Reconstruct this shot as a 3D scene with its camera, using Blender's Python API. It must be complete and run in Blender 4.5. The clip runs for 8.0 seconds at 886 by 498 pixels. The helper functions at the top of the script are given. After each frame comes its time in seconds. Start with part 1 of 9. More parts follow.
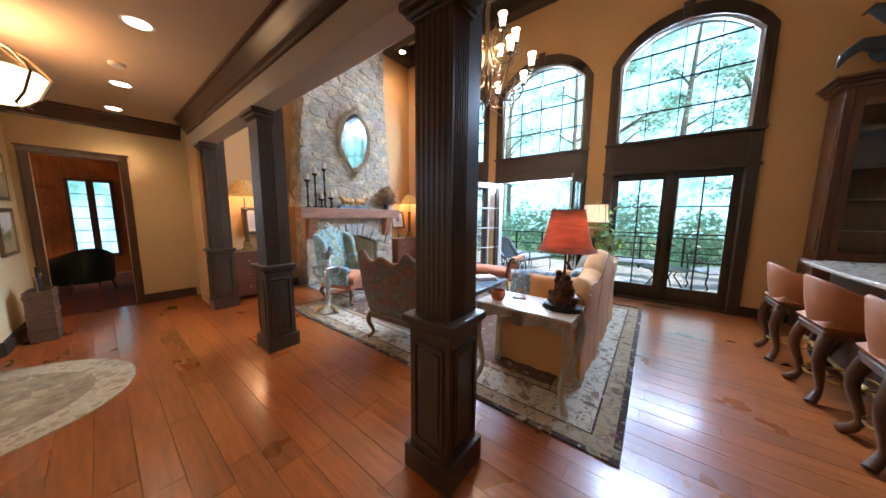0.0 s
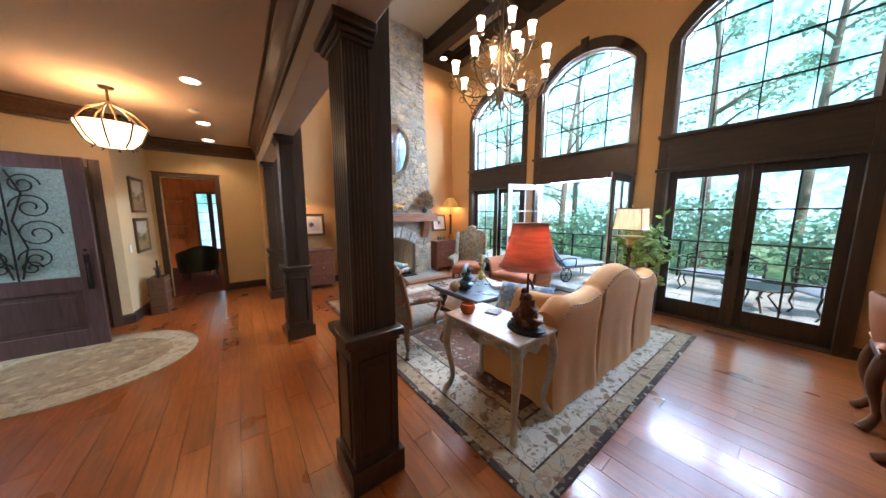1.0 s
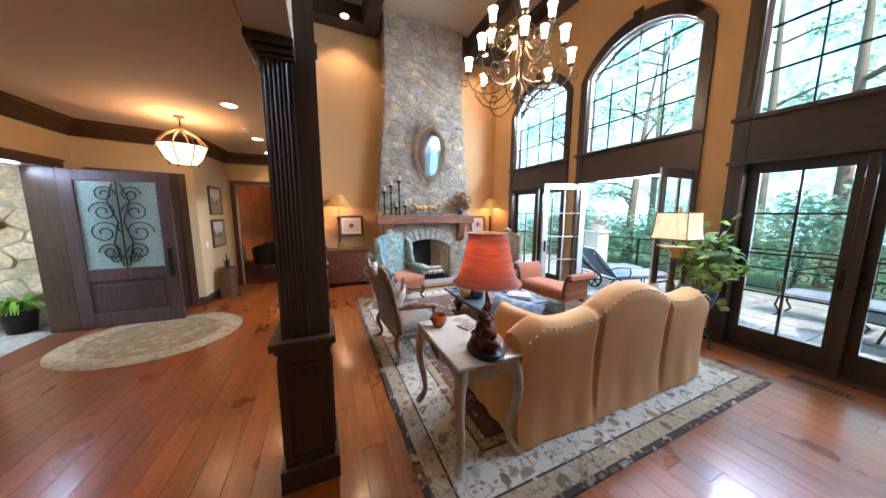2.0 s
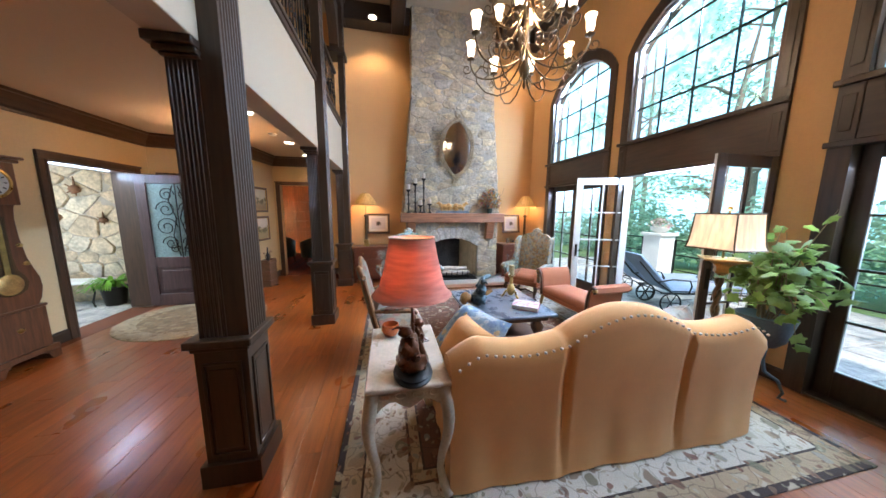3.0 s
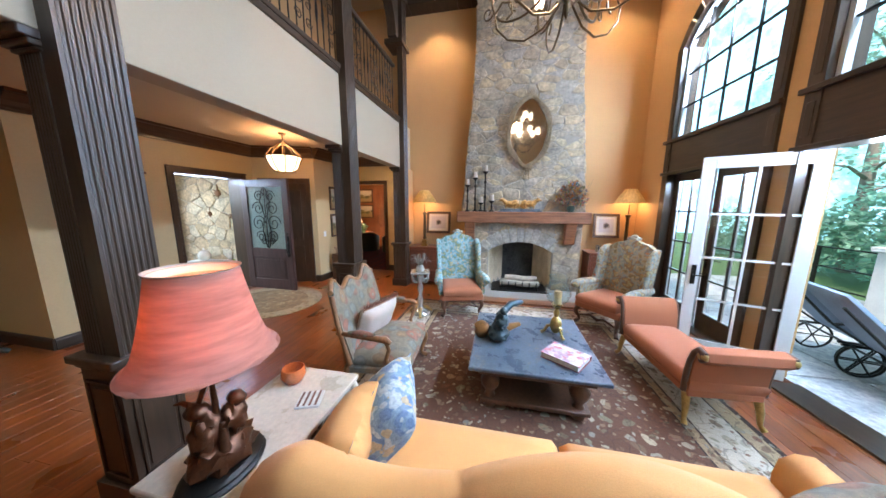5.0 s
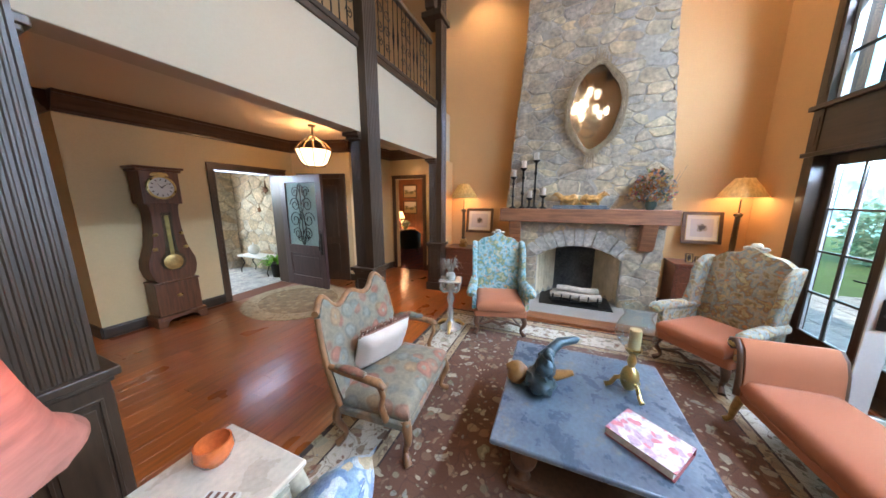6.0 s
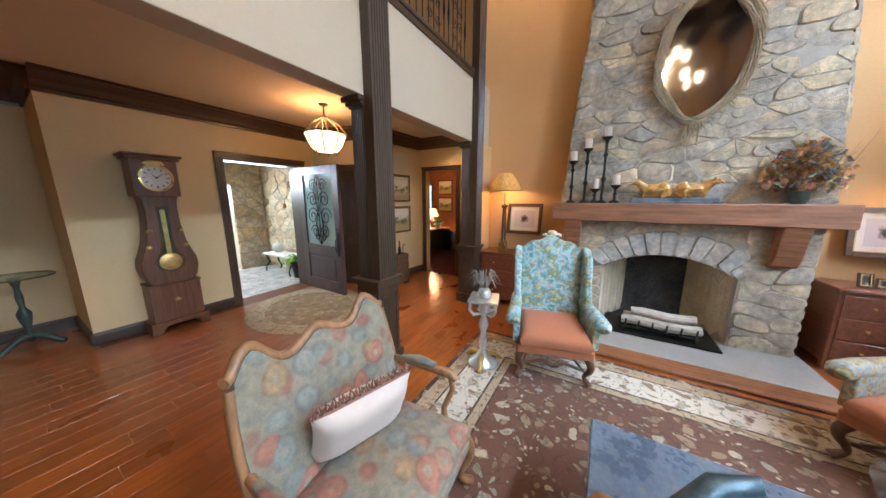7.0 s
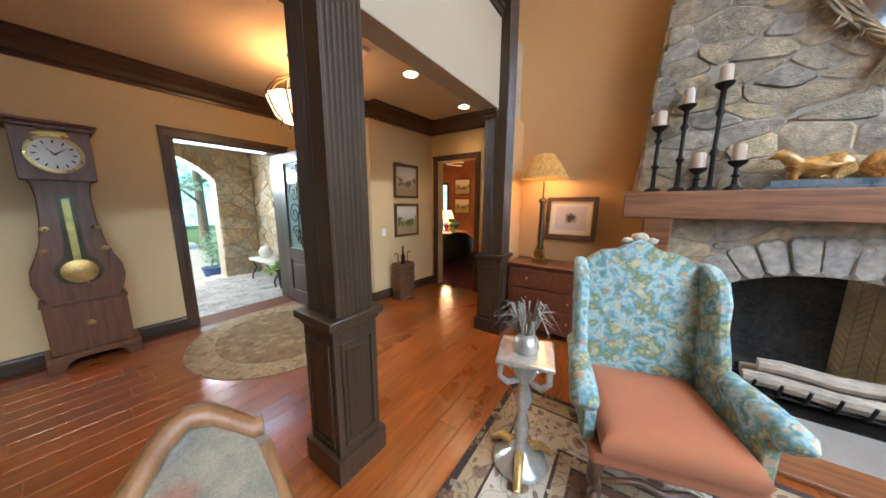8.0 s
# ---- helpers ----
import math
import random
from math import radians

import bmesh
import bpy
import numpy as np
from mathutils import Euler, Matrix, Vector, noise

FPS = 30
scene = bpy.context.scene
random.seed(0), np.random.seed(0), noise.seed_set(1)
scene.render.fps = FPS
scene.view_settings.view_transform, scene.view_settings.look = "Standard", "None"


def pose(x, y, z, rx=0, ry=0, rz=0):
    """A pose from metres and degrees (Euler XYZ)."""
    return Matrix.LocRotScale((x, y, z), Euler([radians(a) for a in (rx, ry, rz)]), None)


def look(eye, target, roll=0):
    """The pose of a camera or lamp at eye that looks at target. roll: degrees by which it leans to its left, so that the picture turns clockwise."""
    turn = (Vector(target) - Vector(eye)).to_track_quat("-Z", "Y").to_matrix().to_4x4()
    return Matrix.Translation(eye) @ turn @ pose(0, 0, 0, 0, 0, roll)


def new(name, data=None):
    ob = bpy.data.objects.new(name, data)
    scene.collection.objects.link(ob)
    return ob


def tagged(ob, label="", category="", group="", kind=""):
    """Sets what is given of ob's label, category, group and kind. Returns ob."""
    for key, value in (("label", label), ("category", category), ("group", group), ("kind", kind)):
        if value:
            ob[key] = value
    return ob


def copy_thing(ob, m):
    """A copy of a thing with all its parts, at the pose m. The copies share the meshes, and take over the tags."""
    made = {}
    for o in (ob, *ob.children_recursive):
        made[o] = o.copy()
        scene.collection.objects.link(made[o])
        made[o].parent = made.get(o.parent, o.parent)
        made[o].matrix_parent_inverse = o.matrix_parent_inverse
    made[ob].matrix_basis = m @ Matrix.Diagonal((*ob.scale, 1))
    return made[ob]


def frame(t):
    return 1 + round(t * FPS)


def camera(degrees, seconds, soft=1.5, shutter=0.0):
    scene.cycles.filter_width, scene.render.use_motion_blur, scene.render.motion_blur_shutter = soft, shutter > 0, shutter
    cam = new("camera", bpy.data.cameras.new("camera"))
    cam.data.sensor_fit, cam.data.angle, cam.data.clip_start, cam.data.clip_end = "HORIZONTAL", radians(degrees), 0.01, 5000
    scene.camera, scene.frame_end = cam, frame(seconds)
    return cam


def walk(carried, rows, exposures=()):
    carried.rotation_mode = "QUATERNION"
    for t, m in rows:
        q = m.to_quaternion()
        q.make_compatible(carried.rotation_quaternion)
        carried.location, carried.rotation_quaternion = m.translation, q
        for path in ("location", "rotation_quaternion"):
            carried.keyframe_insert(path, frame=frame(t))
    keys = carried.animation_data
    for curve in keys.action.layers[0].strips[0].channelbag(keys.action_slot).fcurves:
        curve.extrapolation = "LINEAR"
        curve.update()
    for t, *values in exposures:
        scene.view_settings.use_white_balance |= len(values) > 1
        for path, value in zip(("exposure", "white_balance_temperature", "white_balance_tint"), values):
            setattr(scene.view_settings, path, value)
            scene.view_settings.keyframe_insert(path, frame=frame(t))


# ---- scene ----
EXPO, WOODS = 0.42, 2.4
cam = camera(117.3, 8.0, soft=1.6)
PATH = [
    (0, (0.286, 0.675, 1.515), (-0.934, 2.24, 1.27), 0.5),
    (0.5, (0.615, 0.932, 1.541), (-0.792, 2.333, 1.298), 0.3),
    (1, (0.918, 1.293, 1.632), (-0.661, 2.494, 1.376), 0.1),
    (1.5, (1.103, 1.65, 1.664), (-0.61, 2.651, 1.408), 0.3),
    (2, (1.218, 2.02, 1.693), (-0.598, 2.816, 1.432), 0.2),
    (2.2, (1.257, 2.185, 1.697), (-0.591, 2.902, 1.429), 0.3),
    (3.5, (1.158, 3.258, 1.723), (-0.813, 3.45, 1.444), 0.3),
    (4, (0.982, 3.617, 1.732), (-0.998, 3.609, 1.451), 0.1),
    (4.5, (0.747, 3.88, 1.77), (-1.219, 3.675, 1.47), 0.2),
    (6, (-0.28, 4.06, 1.797), (-2.098, 3.306, 1.441), 0.1),
    (6.5, (-0.71, 3.969, 1.76), (-2.46, 3.073, 1.395), 0.0),
    (7, (-1.183, 3.759, 1.709), (-2.872, 2.752, 1.345), -0.0),
    (7.5, (-1.66, 3.499, 1.636), (-3.311, 2.426, 1.286), 0.1),
    (8, (-2.198, 3.201, 1.542), (-3.824, 2.083, 1.218), 0.2),
]
walk(cam, [(t, look(eye, target, roll)) for t, eye, target, roll in PATH], exposures=[(0, EXPO + 0.18, 6150, 10), (2.2, EXPO + 0.18, 6150, 10), (4, EXPO + 0.08, 6150, 10), (6, EXPO + 0.02, 6300, 10), (8, EXPO, 6850, 10)])

# ---- world, sun and window light ----
world = bpy.data.worlds.new("world")
scene.world = world
world.use_nodes = True
wn, wl = world.node_tree.nodes, world.node_tree.links
sky = wn.new("ShaderNodeTexSky")
sky.sky_type, sky.sun_disc = "NISHITA", False
sky.sun_elevation, sky.sun_rotation = radians(50.5), radians(104)
wn["Background"].inputs["Strength"].default_value = 0.15
wl.new(sky.outputs["Color"], wn["Background"].inputs["Color"])


def lamp(name, kind, energy, colour, m, **more):
    data = bpy.data.lights.new(name, kind)
    data.energy, data.color = energy, colour
    if kind == "AREA":
        data.shape, data.size, data.size_y = "RECTANGLE", more["w"], more["h"]
    elif kind == "SPOT":
        data.spot_size, data.spot_blend, data.shadow_soft_size = radians(more["cone"]), 0.6, more.get("soft", 0.05)
    elif kind == "POINT":
        data.shadow_soft_size = more.get("soft", 0.05)
    ob = new(name, data)
    ob.matrix_world = m
    return ob


sun = lamp("sun", "SUN", 4.2, (1.0, 0.95, 0.88), look((8, -2, 10), (0, 0, 0)))
sun.data.angle = radians(0.6)
WARM, DAY = (1.0, 0.60, 0.30), (0.54, 0.72, 1.0)
for x0, x1, e in ((-4.8, -3.2, 190), (-2.66, -0.98, 170), (-0.43, 1.28, 170)):
    lamp("window_sky", "AREA", e, DAY, look(((x0 + x1) / 2, 7.02, 4.34), ((x0 + x1) / 2, 3.0, 0.6)), w=x1 - x0 - 0.5, h=0.16)
    lamp("door_sky", "AREA", e * 0.45, DAY, look(((x0 + x1) / 2, 7.02, 2.22), ((x0 + x1) / 2, 3.6, 0.2)), w=x1 - x0 - 0.2, h=0.10)
lamp("arch_sky", "AREA", 105, (0.78, 0.89, 1.0), look((-3.3, -4.22, 2.25), (-3.9, -1.6, 0.9)), w=1.4, h=0.3)
lamp("entry_sky", "AREA", 9, DAY, look((-3.7, -1.54, 2.24), (-3.7, 1.5, 0.0)), w=1.05, h=0.08)


# ---- mesh helpers ----
def box(bm, x0, y0, z0, x1, y1, z1):
    v = [bm.verts.new((x, y, z)) for z in (z0, z1) for y in (y0, y1) for x in (x0, x1)]
    for f in ((0, 2, 3, 1), (4, 5, 7, 6), (0, 1, 5, 4), (2, 6, 7, 3), (0, 4, 6, 2), (1, 3, 7, 5)):
        bm.faces.new([v[i] for i in f])
    return v


def prism(bm, pts, a, b, axis="y"):
    """Extrudes a polygon along an axis from a to b; pts lie in the other two axes, in order."""
    def place(p, c):
        return {"x": (c, p[0], p[1]), "y": (p[0], c, p[1]), "z": (p[0], p[1], c)}[axis]
    lo = [bm.verts.new(place(p, a)) for p in pts]
    hi = [bm.verts.new(place(p, b)) for p in pts]
    n = len(pts)
    bm.faces.new(lo[::-1])
    bm.faces.new(hi)
    for i in range(n):
        bm.faces.new((lo[i], lo[(i + 1) % n], hi[(i + 1) % n], hi[i]))
    return lo + hi


def lathe(bm, prof, n=16, c=(0, 0, 0), flat=1.0):
    rings = []
    for r, z in prof:
        if r < 1e-5:
            rings.append([bm.verts.new((c[0], c[1], c[2] + z))])
        else:
            rings.append([bm.verts.new((c[0] + r * math.cos(a), c[1] + flat * r * math.sin(a), c[2] + z))
                          for a in (2 * math.pi * k / n for k in range(n))])
    for p, q in zip(rings, rings[1:]):
        if len(p) == 1 and len(q) == 1:
            continue
        for k in range(n):
            if len(p) == 1:
                bm.faces.new((p[0], q[(k + 1) % n], q[k]))
            elif len(q) == 1:
                bm.faces.new((p[k], p[(k + 1) % n], q[0]))
            else:
                bm.faces.new((p[k], p[(k + 1) % n], q[(k + 1) % n], q[k]))
    for ring, flip in ((rings[0], True), (rings[-1], False)):
        if len(ring) > 2:
            bm.faces.new(ring[::-1] if flip else ring)


def tube(bm, pts, r, n=6, flat=1.0):
    """A round bar along pts; r is one radius or one for each point."""
    pts = [Vector(p) for p in pts]
    rr = [r] * len(pts) if isinstance(r, (int, float)) else list(r)
    rings, up = [], None
    for i, p in enumerate(pts):
        d = (pts[min(i + 1, len(pts) - 1)] - pts[max(i - 1, 0)])
        d = d.normalized() if d.length > 1e-9 else Vector((0, 0, 1))
        if up is None:
            up = Vector((0, 0, 1)) if abs(d.z) < 0.9 else Vector((1, 0, 0))
        side = d.cross(up)
        side = side.normalized() if side.length > 1e-6 else d.orthogonal().normalized()
        up = side.cross(d).normalized()
        rings.append([bm.verts.new(p + rr[i] * (math.cos(a) * side + flat * math.sin(a) * up))
                      for a in (2 * math.pi * k / n for k in range(n))])
    for p, q in zip(rings, rings[1:]):
        for k in range(n):
            bm.faces.new((p[k], p[(k + 1) % n], q[(k + 1) % n], q[k]))
    bm.faces.new(rings[0][::-1])
    bm.faces.new(rings[-1])


def ball(bm, c, r, sub=2, wob=0.0):
    """A rounded lump; r is a radius or three half-sizes."""
    r = (r, r, r) if isinstance(r, (int, float)) else r
    made = bmesh.ops.create_icosphere(bm, subdivisions=sub, radius=1.0)["verts"]
    for v in made:
        k = 1 + wob * noise.noise(v.co * 2.3 + Vector(c) * 3.1)
        v.co = Vector((c[0] + v.co.x * r[0] * k, c[1] + v.co.y * r[1] * k, c[2] + v.co.z * r[2] * k))
    return made


def pad(bm, x0, y0, z0, x1, y1, z1, puff=0.03, n=6, rnd=0.04):
    """A cushion: a box with rounded rims and a swollen top."""
    def co(u, v, top):
        ex = 1 - abs(2 * u - 1) ** 3
        ey = 1 - abs(2 * v - 1) ** 3
        z = z1 + puff * ex * ey if top else z0 - 0.2 * puff * ex * ey
        return (x0 + (x1 - x0) * u, y0 + (y1 - y0) * v, z)
    grid = {}
    for top in (0, 1):
        for i in range(n + 1):
            for j in range(n + 1):
                x, y, z = co(i / n, j / n, top)
                if i in (0, n) or j in (0, n):
                    cx, cy = (x0 + x1) / 2, (y0 + y1) / 2
                    k = rnd if top else rnd * 0.5
                    x += k * ((i == 0) - (i == n))
                    y += k * ((j == 0) - (j == n))
                grid[top, i, j] = bm.verts.new((x, y, z))
    mid = {}
    zm = (z0 + z1) / 2
    rim = [(i, 0) for i in range(n)] + [(n, j) for j in range(n)] + [(i, n) for i in range(n, 0, -1)] + [(0, j) for j in range(n, 0, -1)]
    for i, j in rim:
        mid[i, j] = bm.verts.new((x0 + (x1 - x0) * i / n, y0 + (y1 - y0) * j / n, zm))
    for i in range(n):
        for j in range(n):
            bm.faces.new((grid[1, i, j], grid[1, i + 1, j], grid[1, i + 1, j + 1], grid[1, i, j + 1]))
            bm.faces.new((grid[0, i, j], grid[0, i, j + 1], grid[0, i + 1, j + 1], grid[0, i + 1, j]))
    for a, b in zip(rim, rim[1:] + rim[:1]):
        bm.faces.new((grid[0, a[0], a[1]], grid[0, b[0], b[1]], mid[b], mid[a]))
        bm.faces.new((mid[a], mid[b], grid[1, b[0], b[1]], grid[1, a[0], a[1]]))


def arc(cx, cz, r, a0, a1, n):
    return [(cx + r * math.cos(radians(a0 + (a1 - a0) * k / n)), cz + r * math.sin(radians(a0 + (a1 - a0) * k / n))) for k in range(n + 1)]


def segment(x0, x1, z, rise, n=14):
    """Points of a flat arch from (x0, z) to (x1, z) with that rise."""
    h = (x1 - x0) / 2
    r = (h * h + rise * rise) / (2 * rise)
    a = math.degrees(math.asin(h / r))
    return arc((x0 + x1) / 2, z + rise - r, r, 90 + a, 90 - a, n)


def mesh_of(name, bm, material, smooth=35):
    bmesh.ops.recalc_face_normals(bm, faces=bm.faces)
    me = bpy.data.meshes.new(name)
    bm.to_mesh(me)
    bm.free()
    me.materials.append(material)
    if smooth:
        me.polygons.foreach_set("use_smooth", [True] * len(me.polygons))
        me.set_sharp_from_angle(angle=radians(smooth))
    return me


def bevelled(ob, w, seg=2):
    mod = ob.modifiers.new("bevel", "BEVEL")
    mod.width, mod.segments, mod.limit_method, mod.angle_limit = w, seg, "ANGLE", radians(40)
    return ob


def part(name, bm, material, parent=None, label="", bevel=0.0, smooth=35):
    ob = new(name, mesh_of(name, bm, material, smooth))
    if parent:
        ob.parent = parent
    if label:
        ob["label"] = label
    if bevel:
        bevelled(ob, bevel)
    return ob


def thing(name, label, category, m=None, group=""):
    ob = new(name)
    ob.empty_display_size = 0.1
    if m:
        ob.matrix_world = m
    return tagged(ob, label, category, group)


def solid(name, bm, material, label, category, bevel=0.0, group="", m=None, smooth=35):
    """A thing that is one mesh."""
    ob = part(name, bm, material, None, label, bevel, smooth)
    if m:
        ob.matrix_world = m
    return tagged(ob, label, category, group)


def built(name, bm, material, label, category, bevel=0.0, smooth=35):
    """A piece of the setting."""
    return tagged(part(name, bm, material, None, label, bevel, smooth), label, category, "", "structure")


# ---- materials ----
def nodes_of(name):
    m = bpy.data.materials.new(name)
    m.use_nodes = True
    return m, m.node_tree.nodes, m.node_tree.links, m.node_tree.nodes["Principled BSDF"]


def coords(n, l, stretch=(1, 1, 1), turn=(0, 0, 0)):
    tc, mp = n.new("ShaderNodeTexCoord"), n.new("ShaderNodeMapping")
    mp.inputs["Scale"].default_value = stretch
    mp.inputs["Rotation"].default_value = turn
    l.new(tc.outputs["Object"], mp.inputs["Vector"])
    return mp.outputs["Vector"]


def noise_tex(n, l, vec, scale, detail=4, rough=0.55):
    t = n.new("ShaderNodeTexNoise")
    t.inputs["Scale"].default_value, t.inputs["Detail"].default_value, t.inputs["Roughness"].default_value = scale, detail, rough
    l.new(vec, t.inputs["Vector"])
    return t.outputs["Fac"]


def ramp(n, l, fac, stops):
    r = n.new("ShaderNodeValToRGB")
    while len(r.color_ramp.elements) < len(stops):
        r.color_ramp.elements.new(0.5)
    for e, (p, c) in zip(r.color_ramp.elements, stops):
        e.position, e.color = p, (*c, 1)
    l.new(fac, r.inputs["Fac"])
    return r.outputs["Color"]


def blend(n, l, fac, a, b, how="MIX"):
    x = n.new("ShaderNodeMix")
    x.data_type, x.blend_type = "RGBA", how
    for sock, v in ((x.inputs["Factor"], fac), (x.inputs[6], a), (x.inputs[7], b)):
        if hasattr(v, "node"):
            l.new(v, sock)
        else:
            sock.default_value = v if isinstance(v, (int, float)) else (*v, 1)
    return x.outputs[2]


def relief(n, l, p, height, strength, dist=0.01):
    b = n.new("ShaderNodeBump")
    b.inputs["Strength"].default_value, b.inputs["Distance"].default_value = strength, dist
    l.new(height, b.inputs["Height"])
    l.new(b.outputs["Normal"], p.inputs["Normal"])


def shade(c, k):
    return tuple(min(1.0, v * k) for v in c)


def surface(name, colour, rough=0.6, metal=0.0, vary=0.25, scale=3.0, fine=60.0, bump=0.15, stretch=(1, 1, 1), each=0.0, coat=0.0, sheen=0.0):
    """A plain surface with a slow and a fine variation of colour and relief."""
    m, n, l, p = nodes_of(name)
    v = coords(n, l, stretch)
    slow, fast = noise_tex(n, l, v, scale), noise_tex(n, l, v, fine, 3)
    c = ramp(n, l, slow, ((0.3, shade(colour, 1 - vary)), (0.7, shade(colour, 1 + vary * 0.7))))
    c = blend(n, l, 0.35, c, ramp(n, l, fast, ((0.3, shade(colour, 1 - vary * 1.3)), (0.7, shade(colour, 1 + vary)))))
    if each:
        oi = n.new("ShaderNodeObjectInfo")
        c = blend(n, l, 1.0, c, ramp(n, l, oi.outputs["Random"], ((0, (1 - each,) * 3), (1, (1 + each,) * 3))), "MULTIPLY")
    l.new(c, p.inputs["Base Color"])
    p.inputs["Metallic"].default_value = metal
    r = n.new("ShaderNodeMapRange")
    r.inputs["To Min"].default_value, r.inputs["To Max"].default_value = max(0.02, rough - 0.08), min(1, rough + 0.1)
    l.new(slow, r.inputs["Value"])
    l.new(r.outputs["Result"], p.inputs["Roughness"])
    p.inputs["Coat Weight"].default_value = coat
    p.inputs["Sheen Weight"].default_value = sheen
    if bump:
        relief(n, l, p, fast, bump, 0.004)
    return m


def wood(name, colour, along="x", rough=0.4, dark=0.45, each=0.2, coat=0.0, grain=1.0, island=False):
    m, n, l, p = nodes_of(name)
    s = {"x": (1.2, 14, 14), "y": (14, 1.2, 14), "z": (14, 14, 1.2)}[along]
    oi = n.new("ShaderNodeNewGeometry" if island else "ShaderNodeObjectInfo")
    pick = oi.outputs["Random Per Island" if island else "Random"]
    tc, mp, ad = n.new("ShaderNodeTexCoord"), n.new("ShaderNodeMapping"), n.new("ShaderNodeVectorMath")
    mp.inputs["Scale"].default_value = s
    ad.operation = "ADD"
    sc = n.new("ShaderNodeMath")
    sc.operation = "MULTIPLY"
    sc.inputs[1].default_value = 37.0
    l.new(pick, sc.inputs[0])
    l.new(tc.outputs["Object"], ad.inputs[0])
    l.new(sc.outputs[0], ad.inputs[1])
    l.new(ad.outputs[0], mp.inputs["Vector"])
    g = noise_tex(n, l, mp.outputs["Vector"], 2.2 * grain, 6, 0.65)
    slow = noise_tex(n, l, ad.outputs[0], 1.6, 3)
    c = ramp(n, l, g, ((0.28, shade(colour, dark)), (0.52, colour), (0.75, shade(colour, 1.35))))
    c = blend(n, l, 0.5, c, blend(n, l, 1.0, c, ramp(n, l, slow, ((0.3, (0.62,) * 3), (0.7, (1.25,) * 3))), "MULTIPLY"))
    if each:
        c = blend(n, l, 1.0, c, ramp(n, l, pick, ((0, (1 - each,) * 3), (1, (1 + each, 1 + each, 1 + each)))), "MULTIPLY")
    l.new(c, p.inputs["Base Color"])
    r = n.new("ShaderNodeMapRange")
    r.inputs["To Min"].default_value, r.inputs["To Max"].default_value = max(0.05, rough - 0.08), rough + 0.12
    l.new(slow, r.inputs["Value"])
    l.new(r.outputs["Result"], p.inputs["Roughness"])
    p.inputs["Coat Weight"].default_value, p.inputs["Coat Roughness"].default_value = coat, 0.15 + 0.09 * (coat > 0.5)
    relief(n, l, p, g, 0.12, 0.004)
    return m


